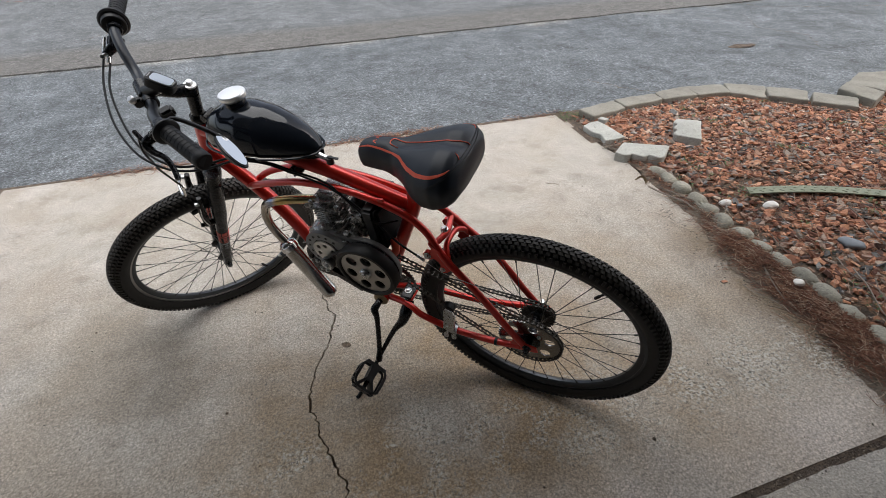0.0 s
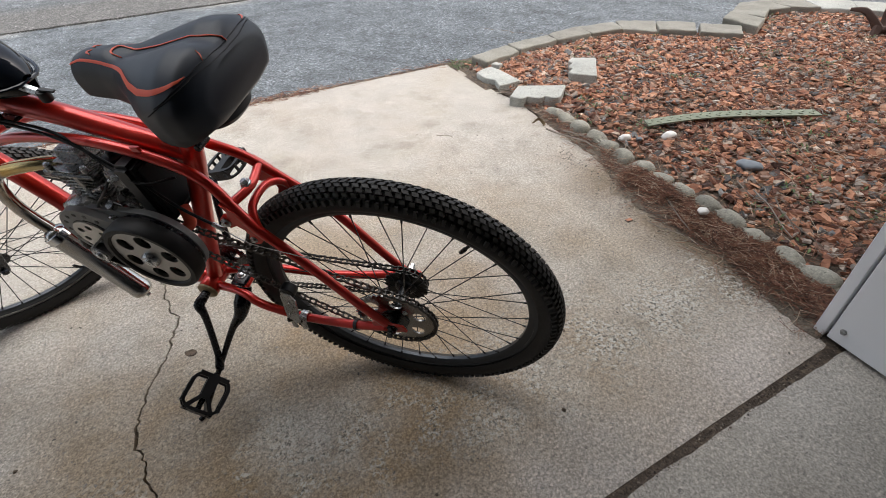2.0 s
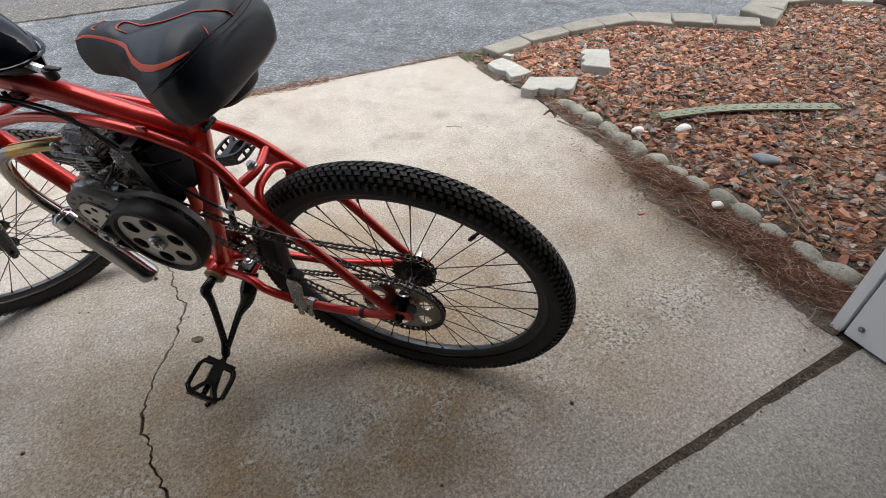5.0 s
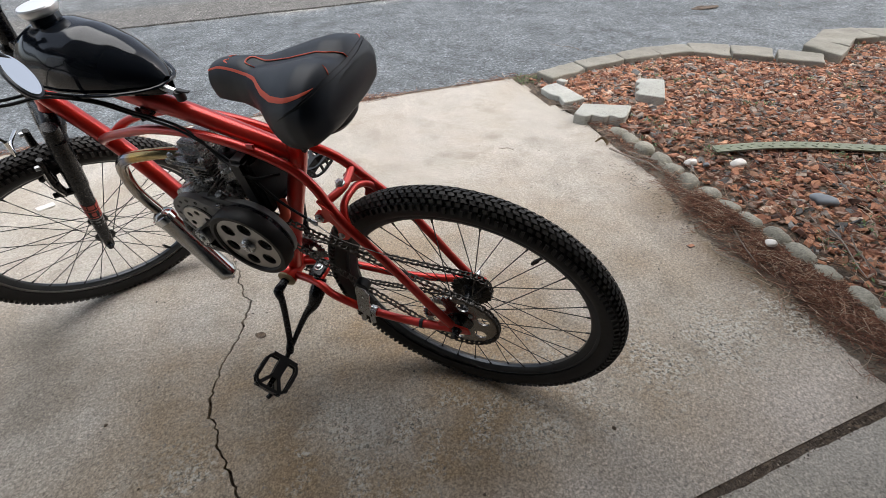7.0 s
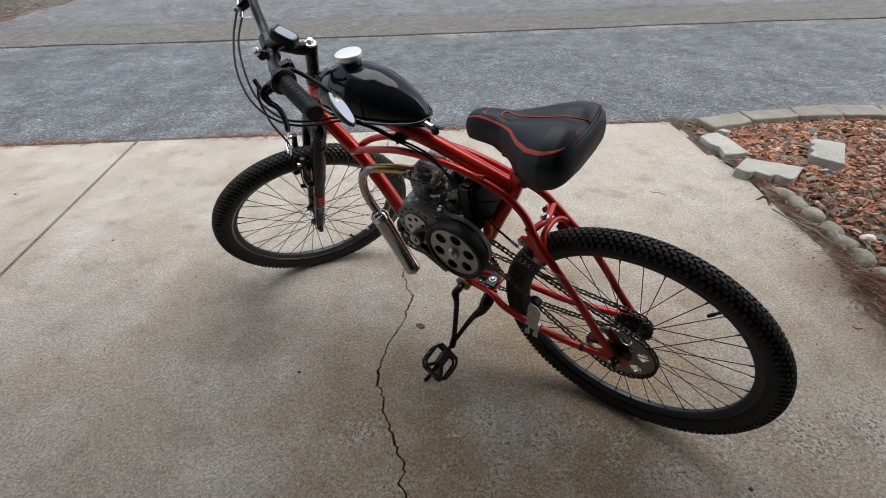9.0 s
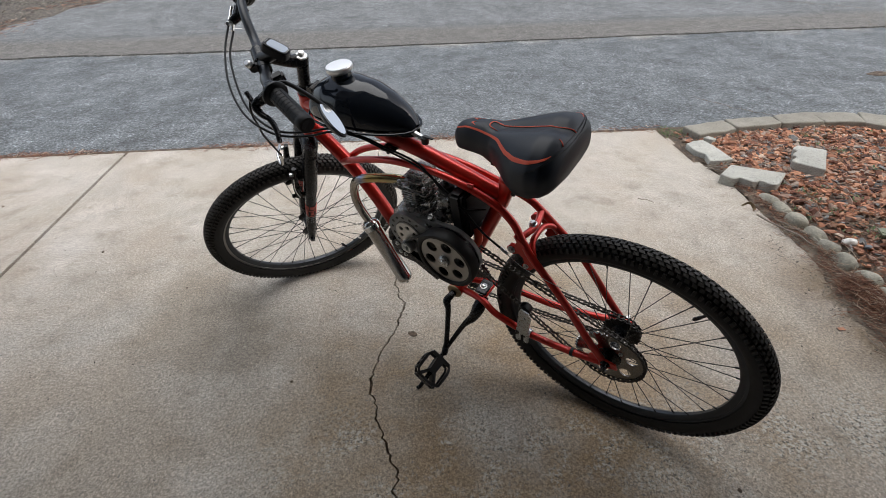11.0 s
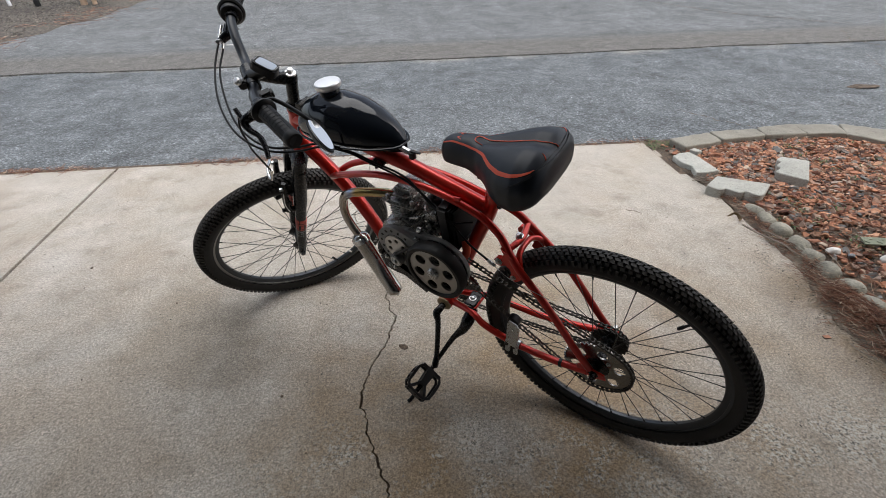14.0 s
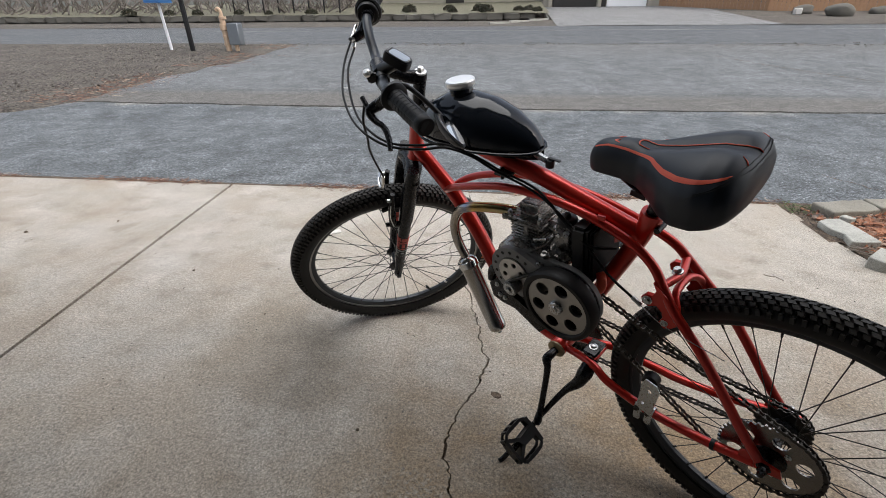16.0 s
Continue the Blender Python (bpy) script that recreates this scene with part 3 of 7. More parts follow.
def asphalt_crack(pts, wide, seed):
    """A ragged open crack, filled with dark dirt, in the asphalt."""
    line = rough_line(pts, 0.03, 0.05, seed)
    bm = bmesh.new()
    prev = None
    for i, (u, v) in enumerate(line):
        g = wide * (0.35 + abs(noise.noise(Vector((i * .3, seed, 1))))) * min(1, i / 3, (len(line) - 1 - i) / 3 + .1)
        z = rise(v) + (-.0125 if v < 2.8 else .004)
        row = [bm.verts.new((u - g, v - g * .6, z)), bm.verts.new((u + g, v + g * .6, z)), bm.verts.new((u, v, z - .02))]
        if prev:
            bm.faces.new((prev[0], prev[1], row[1], row[0]))
        prev = row
    loose = [w for w in bm.verts if not w.link_faces]
    bmesh.ops.delete(bm, geom=loose, context="VERTS")
    return solid("asphalt_crack", bm, SOIL, "ragged dark crack across the asphalt", "crack", kind="structure", m=STREET)


asphalt_crack([(.62, .75), (.78, .42), (1.0, .2), (1.1, .12)], .008, 1.0)
asphalt_crack([(3.6, 2.3), (3.3, 1.7), (3.5, 1.2), (3.2, .8)], .01, 2.0)
asphalt_crack([(1.9, 6.6), (2.6, 5.6), (3.4, 4.6), (4.6, 3.7)], .02, 3.0)
asphalt_crack([(-4.3, 5.0), (-4.1, 4.3), (-4.5, 3.8)], .014, 4.0)
asphalt_crack([(-7.2, 3.70), (-6.0, 3.72), (-4.6, 3.71)], .005, 5.0)
asphalt_crack([(-1.2, 3.74), (0.6, 3.80), (2.6, 3.8)], .005, 5.5)
asphalt_crack([(4.2, 3.4), (3.9, 2.9), (4.1, 2.6), (3.8, 2.4)], .01, 6.0)
asphalt_crack([(4.0, 2.6), (4.9, 2.2), (5.8, 1.9), (6.2, 1.4)], .012, 7.0)

# ---------------------------------------------------------------- garage that the camera looks out of
def wall(name, u0, u1, v0, v1, z0, z1, mat=PLASTER, label="plain pale garage wall", category="wall"):
    return solid(name, slab(u0, u1, v0, v1, z0, z1, 0.002, STREET), mat, label, category, kind="structure")


wall("wall_east", -0.03, 0.12, -9.4, -2.84, 0, 2.62)
wall("wall_east_front", -0.03, 9.0, -2.835, -2.6, -0.05, 2.62, HOUSE_SIDING, "weathered house wall beside the bed", "wall")
wall("wall_west", -6.12, -5.97, -9.4, -2.84, 0, 2.62)
wall("wall_west_front", -14.0, -5.9, -2.835, -2.6, -0.05, 2.62, WHITE_PAINT, "white painted house wall", "wall")
wall("wall_south", -6.12, 0.12, -9.55, -9.402, 0, 2.62)
wall("header", -5.9, -0.095, -2.83, -2.6, 2.14, 2.62)
wall("ceiling", -6.12, 0.12, -9.55, -2.6, 2.625, 2.75, PLASTER, "plain pale garage ceiling", "ceiling")
# both eaves are unseen, added to cut sky light near the walls
wall("eaves", -6.3, -0.3, -2.595, -1.95, 2.3, 2.42, PLASTER, "unseen dull eaves added over the garage door to shade the slab", "eaves")
wall("added_house_eaves", -0.298, 9.0, -2.595, -2.2, 2.3, 2.42, PLASTER, "unseen dull eaves added over the house wall to block the sky", "eaves")
jamb = thing("door_jamb", "white painted garage door jamb with two rusty bolts", "door frame", kind="structure")
part("trim_board", slab(-0.088, 0.06, -2.584, -2.556, 0.004, 2.14, 0.002, STREET), WHITE_PAINT, jamb)
part("jamb_board", slab(-0.092, -0.034, -2.802, -2.592, 0.012, 2.14, 0.002, STREET), WHITE_PAINT, jamb)
for v, z in ((-2.618, 0.055), (-2.745, 0.045)):
    part("bolt", bolt(street(-0.092, v, z), -DIR_U, 0.0055, 0.008), GUNMETAL, jamb, "dark rusted bolt head")
jamb2 = thing("door_jamb", "white painted garage door jamb", "door frame", kind="structure")
part("jamb_board", slab(-5.96, -5.9, -2.802, -2.56, 0.012, 2.14, 0.002, STREET), WHITE_PAINT, jamb2)

# ---------------------------------------------------------------- planting bed
BED = [(-0.07, -2.55), (-0.05, -1.95), (0.06, -1.5), (0.05, -0.8), (0.01, -0.25), (0.0, 0.01), (0.2, -0.06), (0.5, -0.07), (0.82, -0.04), (1.12, 0.0), (1.42, -0.05), (1.6, -0.24), (1.8, -0.45), (2.1, -0.5), (2.55, -0.3), (2.85, -0.45), (3.1, -0.75), (3.7, -1.4), (4.4, -2.1), (4.8, -2.6)]


def inside(u, v, poly):
    hit = False
    for (a, b), (c, d) in zip(poly, poly[1:] + poly[:1]):
        if (b > v) != (d > v) and u < (c - a) * (v - b) / (d - b) + a:
            hit = not hit
    return hit


def bed_height(u, v):
    lift = min(1.0, max(0.0, (u - 0.12) / 0.5))
    return 0.002 + 0.010 * lift + 0.014 * noise.noise(Vector((u * 1.6, v * 1.6, 1.0))) * lift + 0.008 * noise.noise(Vector((u * 7, v * 7, 4.0)))


step = 0.06
index, verts, faces = {}, [], []
for i in range(-4, 84):
    for j in range(-44, 4):
        cell = [(i, j), (i + 1, j), (i + 1, j + 1), (i, j + 1)]
        if inside((i + 0.5) * step, (j + 0.5) * step, BED):
            for c in cell:
                if c not in index:
                    index[c] = len(verts)
                    verts.append((c[0] * step, c[1] * step, bed_height(c[0] * step, c[1] * step)))
            faces.append([index[c] for c in cell])
bed = new("bed_soil", from_arrays("bed_soil", verts, faces, SOIL))
bed.matrix_world = STREET
tagged(bed, "dark soil of the planting bed under the chips", "soil", kind="structure")


def scatter(name, mat, label, category, places, make):
    """Many small loose pieces joined as one stuff object; make gives vertices and faces for each place."""
    verts, faces = [], []
    for p in places:
        vs, fs = make(p)
        o = len(verts)
        verts.extend(vs)
        faces.extend([[o + i for i in f] for f in fs])
    ob = new(name, from_arrays(name, verts, faces, mat, False))
    ob.matrix_world = STREET
    return tagged(ob, label, category, kind="stuff")


CHIP_FACES = [tuple(range(5, -1, -1)), tuple(range(6, 12))] + [(i, (i + 1) % 6, 6 + (i + 1) % 6, 6 + i) for i in range(6)]


def chip(p):
    """A flat angular flake of stone."""
    u, v, z, size = p
    l, w, h = size * rng.uniform(0.5, 0.85), size * rng.uniform(0.32, 0.62), size * rng.uniform(0.14, 0.34)
    m = Matrix.Translation((u, v, z)) @ Euler((rng.gauss(0, 0.36), rng.gauss(0, 0.36), rng.uniform(0, 6.3))).to_matrix().to_4x4()
    ring = [(k * math.pi / 3 + rng.uniform(-0.4, 0.4), rng.uniform(0.55, 1.15)) for k in range(6)]
    sx, sy = rng.uniform(-0.15, 0.15), rng.uniform(-0.15, 0.15)
    vs = [m @ Vector((l * r * math.cos(a), w * r * math.sin(a), -h / 2)) for a, r in ring]
    vs += [m @ Vector((l * (r * 0.86 * math.cos(a) + sx), w * (r * 0.86 * math.sin(a) + sy), h / 2 * rng.uniform(0.6, 1.2))) for a, r in ring]
    return vs, CHIP_FACES


places = []
while len(places) < 27000:
    u, v = rng.uniform(0.1, 4.6), rng.uniform(-2.55, 0.05)
    if not inside(u - 0.05, v, BED) or not inside(u, v + 0.05, BED) or (u < 0.22 and rng.random() < 0.75):
        continue
    # bare earth shows through in patches nearer the house
    cover = 0.92 + 0.5 * noise.noise(Vector((u * 1.3, v * 1.3, 9.0))) + (0.35 if v > -1.25 else -0.24 + 0.12 * min(1.0, max(0.0, u - 0.8)))
    if rng.random() > cover or (u > 3.2 and rng.random() < 0.4):
        continue
    places.append((u, v, bed_height(u, v) + rng.uniform(0.0, 0.016), rng.choice((0.013, 0.018, 0.023, 0.028, 0.033, 0.038, 0.046))))
scatter("stone_chips", CHIPS, "loose red and brown stone chips over the bed", "gravel", places, chip)


def needle(p):
    u, v, z, length, r = p
    a, tilt, bow = rng.uniform(0, 6.3), rng.gauss(0.04, 0.16), rng.gauss(0, 0.25)
    vs, fs = [], []
    for k in range(3):
        t = k / 2
        ang = a + bow * t
        x, y = u + math.cos(ang) * length * (t - 0.5), v + math.sin(ang) * length * (t - 0.5)
        zz = max(0.002, z + math.sin(tilt) * length * (t - 0.5))
        nx, ny = -math.sin(ang) * r, math.cos(ang) * r
        vs += [(x + nx, y + ny, zz), (x - nx, y - ny, zz), (x, y, zz + r * 1.5)]
    for k in range(2):
        for q in range(3):
            fs.append((k * 3 + q, k * 3 + (q + 1) % 3, k * 3 + 3 + (q + 1) % 3, k * 3 + 3 + q))
    return vs, fs


# earth washed out over the slab's edge in a thin ragged skin
SPILL_V = [-2.585, -2.49, -2.32, -2.22, -2.02, -1.86, -1.75, -1.62, -1.49, -1.29, -1.1, -0.9]
SPILL_U = [-0.115, -0.105, -0.075, -0.05, -0.08, -0.085, -0.05, -0.01, 0.025, 0.035, 0.05, 0.07]
verts, faces = [], []
vs = spread(-2.585, -0.9, 0.012)
for v in vs:
    e = float(np.interp(v, SPILL_V, SPILL_U)) + 0.022 * noise.noise(Vector((v * 11, 2, 6))) + 0.014 * noise.noise(Vector((v * 37, 5, 1)))
    for k in range(9):
        t = k / 8
        u = e + (0.14 - e) * t
        verts.append((u, v, 0.0012 + 0.02 * t * (1 - 0.5 * t) * (0.7 + 0.6 * noise.noise(Vector((u * 14, v * 14, 1)))) + (0.002 * noise.noise(Vector((u * 60, v * 60, 3))) if k else 0)))
for j in range(len(vs) - 1):
    faces += [(j * 9 + k, j * 9 + k + 1, j * 9 + k + 10, j * 9 + k + 9) for k in range(8)]
spill = new("washed_soil", from_arrays("washed_soil", verts, faces, SPILL))
spill.matrix_world = STREET
tagged(spill, "dark earth washed out over the slab's edge", "soil", kind="structure")

places = []
for _ in range(450):
    v = rng.uniform(-2.58, -1.1)
    e = float(np.interp(v, SPILL_V, SPILL_U))
    places.append((e + rng.gauss(0.02, 0.035), v, 0.012 + rng.uniform(-0.006, 0.01), rng.uniform(0.012, 0.045), rng.uniform(0.0004, 0.0009)))
while len(places) < 6400:
    v = rng.uniform(-2.58, -0.75)
    mid = float(np.interp(v, [-2.6, -2.2, -1.9, -1.5, -1.1, -0.75], [0.03, 0.03, 0.038, 0.068, 0.1, 0.11]))
    wide = float(np.interp(v, [-2.6, -2.2, -1.8, -1.3, -0.75], [0.052, 0.048, 0.038, 0.024, 0.016]))
    u = rng.gauss(mid, wide)
    if u > 0.3 or rng.random() > 0.07 + 0.93 * min(1.0, max(0.0, (-1.5 - v) / 0.4)) or rng.random() > 0.45 + noise.noise(Vector((u * 9, v * 9, 2))):
        continue
    hump = 0.03 * math.exp(-((u - mid) / 0.07) ** 2) * (1 if v < -1.5 else 0.5) * (0.7 + 0.6 * noise.noise(Vector((u * 8, v * 8, 6))))
    places.append((u, v, 0.014 + hump * rng.random(), rng.uniform(0.03, 0.09), rng.uniform(0.0005, 0.0009)))
for _ in range(6500):
    u, v = rng.uniform(0.15, 3.2), rng.uniform(-2.5, -0.1)
    if v > -1.2 and rng.random() < 0.6:
        continue
    if inside(u, v, BED):
        places.append((u, v, bed_height(u, v) + 0.02, rng.uniform(0.04, 0.12), rng.uniform(0.0006, 0.0011)))
for _ in range(7000):
    u = rng.uniform(-9, 0.1)
    if rng.random() < 0.3 + 1.4 * noise.noise(Vector((u * 1.3, 3, 1))):
        places.append((u, rng.gauss(0.025, 0.03), 0.004, rng.uniform(0.02, 0.065), 0.001))
scatter("pine_needles", NEEDLES, "brown fallen pine needles along the drive's edge", "pine needles", places, needle)


places = []
for _ in range(420):
    u, v = rng.uniform(-4.2, -0.02), rng.uniform(-2.6, -0.02)
    places.append((u, v, 0.001, rng.choice((0.003, 0.004, 0.004, 0.005, 0.007))))
for _ in range(420):
    u = -0.04 - abs(rng.gauss(0, 0.06))
    places.append((u, rng.uniform(-2.5, -1.3), 0.001, rng.choice((0.003, 0.004, 0.005, 0.007))))
scatter("slab_grit", GRAVEL, "fine grit and crumbs scattered on the drive slab", "grit", places, chip)
places = []
for _ in range(1500):
    u = rng.uniform(-3.2, -0.03)
    places.append((u, -2.621 + 0.058 * u + rng.gauss(0, 0.007), rng.uniform(-0.001, 0.001), rng.choice((0.003, 0.003, 0.004, 0.005, 0.006))))
scatter("joint_crumbs", CRUMBS, "brown crumbs of earth and bark lying in the floor joint", "soil", places, chip)
places = []
for _ in range(9000):
    u, v = rng.uniform(-0.02, 3.4), rng.uniform(-2.55, -0.1)
    if inside(u, v, BED):
        places.append((u, v, bed_height(u, v) + rng.uniform(0.001, 0.008), rng.uniform(0.005, 0.013)))
scatter("soil_crumbs", GRAVEL, "small brown and grey crumbs between the chips", "gravel", places, chip)


def leaf(p):
    u, v, z, s = p
    a = rng.uniform(0, 6.3)
    c, d = math.cos(a), math.sin(a)
    rise_ = rng.uniform(0.2, 0.9) * s
    pts = [(0, 0, 0), (0.5, 0.22, rise_ * 0.6), (1, 0, rise_), (0.5, -0.22, rise_ * 0.6)]
    vs = [(u + (x * c - y * d) * s, v + (x * d + y * c) * s, z + h) for x, y, h in pts]
    return vs + [(x, y, h - 0.0006) for x, y, h in vs], [(0, 1, 2, 3), (7, 6, 5, 4), (0, 4, 5, 1), (1, 5, 6, 2), (2, 6, 7, 3), (3, 7, 4, 0)]


places = []
for _ in range(300):
    u, v = rng.uniform(0.15, 3.0), rng.uniform(-2.4, -0.2)
    if inside(u, v, BED) and noise.noise(Vector((u * 2, v * 2, 7))) > -0.05:
        places += [(u + rng.gauss(0, 0.02), v + rng.gauss(0, 0.02), bed_height(u, v) + 0.02, rng.uniform(0.008, 0.022)) for _ in range(9)]
for _ in range(50):
    u, v = rng.uniform(0.02, 0.2), rng.gauss(-0.06, 0.05)
    places += [(u + rng.gauss(0, 0.015), v + rng.gauss(0, 0.015), 0.0, rng.uniform(0.008, 0.018)) for _ in range(6)]
scatter("weeds", WEED, "small green weeds among the chips", "weeds", places, leaf)


def crooked(p, q, r, seed, bend=0.02):
    p, q = Vector(p), Vector(q)
    pts = [p.lerp(q, t) + noise.noise_vector(Vector((t * 3, seed, seed * 2))) * bend * math.sin(math.pi * t) for t in (0, .2, .4, .6, .8, 1)]
    for w in pts:
        w.z = max(w.z, min(p.z, q.z))
    return sweep(pts, [r, r * 0.9, r * 0.75, r * 0.55], 7, 3)


def twig(u0, v0, u1, v1, r, z=0.008, label="dry grey twig lying on the ground"):
    return solid("twig", crooked(street(u0, v0, z), street(u1, v1, z), r, u0 * 7), BARK, label, "twig", "fallen twigs")


twig(-0.016, -1.183, 0.085, -1.5, 0.0048, 0.02)
twig(0.04, -1.24, 0.13, -1.40, 0.004, 0.02)
for line in ([(.717, -1.67), (.70, -1.73), (.668, -1.80), (.615, -1.88), (.60, -1.94)], [(1.10, -1.57), (.918, -1.721), (.80, -1.84), (.682, -2.038)], [(.03, -1.90), (-.03, -2.02), (-.055, -2.10)], [(.33, -1.96), (.30, -2.06), (.31, -2.16), (.24, -2.26)], [(.22, -1.74), (.19, -1.81), (.18, -1.87)], [(.36, -2.1), (.28, -2.2), (.24, -2.36)]):
    solid("twig", sweep([street(u, v, max(.02, bed_height(u, v) + .022)) for u, v in line], [.003, .0026, .0022, .0016], 7, 4), BARK, "long curved grey twig lying over the chips", "twig", "fallen twigs")
twig(0.09, -1.16, 0.17, -1.27, 0.005, 0.02)
twig(0.30, -2.05, 0.16, -2.3, 0.003, 0.05)
twig(-0.12, -1.97, -0.07, -2.17, 0.002)
twig(-0.5, -0.95, -0.44, -1.0, 0.002)
for i in range(40):
    u, v, a = rng.uniform(0.25, 2.4), rng.uniform(-2.2, -0.3), rng.uniform(0, 6.3)
    l = rng.uniform(0.05, 0.14)
    twig(u, v, u + l * math.cos(a), v + l * math.sin(a), rng.uniform(0.0012, 0.0028), 0.036)
for i in range(7):
    twig(rng.uniform(0.0, 0.03), rng.gauss(-0.66, 0.03), rng.uniform(0.13, 0.18), rng.gauss(-0.72, 0.05), 0.0025, 0.012 + 0.004 * i)

# ---------------------------------------------------------------- edging blocks, each a loose piece
def block(corners, top, high, mat, label, seed, group="edging blocks", wave=0.0):
    """A cast concrete block from its four top corners (street frame)."""
    bm = bmesh.new()
    up = [bm.verts.new((u, v, top + 0.004 * math.sin(seed * 3 + i))) for i, (u, v) in enumerate(corners)]
    c = sum((w.co for w in up), Vector()) / 4
    low = [bm.verts.new((c.x + (w.co.x - c.x) * 1.0, c.y + (w.co.y - c.y) * 1.0, top - high)) for w in up]
    bm.faces.new(up)
    bm.faces.new(low[::-1])
    for i in range(4):
        bm.faces.new((up[i], low[i], low[(i + 1) % 4], up[(i + 1) % 4]))
    bmesh.ops.bevel(bm, geom=bm.edges[:], offset=0.010, segments=3, profile=0.6, affect="EDGES")
    bmesh.ops.subdivide_edges(bm, edges=[e for e in bm.edges if e.calc_length() > 0.06], cuts=7, use_grid_fill=True)
    jitter(bm, 0.006, 9, seed)
    jitter(bm, 0.003, 40, seed + 5)
    return solid("edging_block", bm, mat, label, "block", group, m=STREET)


FAR = [(.149, -.072), (.476, .014), (.818, .019), (1.133, .094), (1.436, .035), (1.677, -.132), (1.858, -.34)]
NEAR = [(.181, -.23), (.471, -.163), (.804, -.119), (1.103, -.112), (1.349, -.158), (1.509, -.336), (1.685, -.516)]
for i in range(6):
    f0, f1, n1, n0 = FAR[i], FAR[i + 1], NEAR[i + 1], NEAR[i]
    ins = lambda a, b: (a[0] + (b[0] - a[0]) * 0.012, a[1] + (b[1] - a[1]) * 0.012)
    block([ins(f0, f1), ins(f1, f0), ins(n1, n0), ins(n0, n1)], 0.052 + 0.004 * (i % 3), 0.1, BLOCK, "weathered grey concrete edging block beside the asphalt", i + 1.0)
block([(1.87, -.37), (2.03, -.58), (1.86, -.74), (1.69, -.53)], 0.062, 0.1, BLOCK, "weathered grey concrete edging block beside the asphalt", 8.0)
block([(2.0, -.44), (2.2, -.33), (2.24, -.6), (2.03, -.7)], 0.085, 0.12, BLOCK, "grey concrete edging block at the corner of the bed", 9.0)
block([(2.21, -.33), (2.5, -.17), (2.52, -.42), (2.25, -.58)], 0.08, 0.11, BLOCK, "grey concrete edging block at the corner of the bed", 10.0)
CH_F, CH_N = [(2.51, -.16), (2.75, -.2), (2.99, -.33), (3.19, -.6), (3.36, -.82), (3.6, -1.1)], [(2.53, -.42), (2.69, -.47), (2.84, -.6), (2.96, -.8), (3.11, -.98), (3.35, -1.25)]
for i in range(5):
    block([CH_F[i], CH_F[i + 1], CH_N[i + 1], CH_N[i]], 0.07, 0.1, BLOCK_PALE if i > 1 else BLOCK, "pale concrete edging block along the bed", 11.0 + i)


def loose_block(outline, top, high, mat, label, seed):
    """A broken or moulded block with a wavy side."""
    bm = plate(outline, [], top - high, top, None)
    bmesh.ops.bevel(bm, geom=[e for e in bm.edges if e.calc_face_angle(0) > 0.9], offset=0.004, segments=1, affect="EDGES")
    jitter(bm, 0.003, 30, seed)
    return solid("loose_block", bm, mat, label, "block", "loose blocks", m=STREET)


loose_block([(.05, -.33), (.105, -.3), (.18, -.285), (.2, -.38), (.21, -.585), (.13, -.6), (.06, -.60), (.085, -.5), (.05, -.44)], 0.035, 0.04, BLOCK_PALE, "pale broken concrete shard lying by the drive", 1.0)
wavy = [(0.002 + 0.241 * t, -0.815 - 0.135 * t - 0.03 * abs(math.sin(t * 9.4)) + 0.01) for t in [k / 24 for k in range(25)]]
loose_block(wavy + [(.353, -.83), (.124, -.697)], 0.052, 0.07, BLOCK_PALE, "pale scalloped concrete edging block, tipped flat", 2.0)
wavy = [(0.448 + 0.169 * t - 0.026 * abs(math.sin(t * 9.4)) + 0.014, -0.745 + 0.234 * t) for t in [k / 24 for k in range(25)]]
loose_block(wavy[::-1] + [(.55, -.85), (.745, -.595)], 0.07, 0.075, BLOCK_PALE, "pale scalloped concrete block standing among the chips", 3.0)
loose_block([(.19, -.27), (.23, -.25), (.26, -.3), (.22, -.32)], 0.045, 0.03, BLOCK_PALE, "small pale concrete fragment", 4.0)


def scallop(u, v, turn, n, seed):
    """A length of cast edging with rounded humps, half buried and leaning."""
    bm = bmesh.new()
    for b in range(n):
        lump = bmesh.new()
        bmesh.ops.create_icosphere(lump, subdivisions=3, radius=1)
        for w in lump.verts:
            w.co = Vector((math.copysign(abs(w.co.x) ** .8, w.co.x) * (.052 + .003 * math.sin(b * 3 + seed)), math.copysign(abs(w.co.y) ** .7, w.co.y) * .038, math.copysign(abs(w.co.z) ** .8, w.co.z) * .040))
        bmesh.ops.transform(lump, matrix=Matrix.Translation(((b + .5) * .1045, 0, .004 + .004 * math.sin(seed * 5 + b * 2))), verts=lump.verts)
        join(bm, lump)
    join(bm, slab(0, n * .1045, -.030, .030, -.06, .022, .01, None, None, 2))
    jitter(bm, .011, 13, seed)
    jitter(bm, .004, 45, seed)
    m = Matrix.Translation((u, v, 0)) @ Euler((radians(-22), 0, radians(turn))).to_matrix().to_4x4()
    bmesh.ops.transform(bm, matrix=m, verts=bm.verts)
    return solid("scalloped_edging", bm, EDGING, "grey concrete edging with a scalloped top, half buried", "edging", "scalloped edging", m=STREET)


scallop(0.125, -0.985, -88, 3, 1.0)
scallop(0.145, -1.31, -97, 3, 2.0)
scallop(0.115, -1.635, -89, 3, 3.0)
scallop(0.125, -1.96, -92, 3, 4.0)
scallop(0.11, -2.285, -94, 3, 5.0)


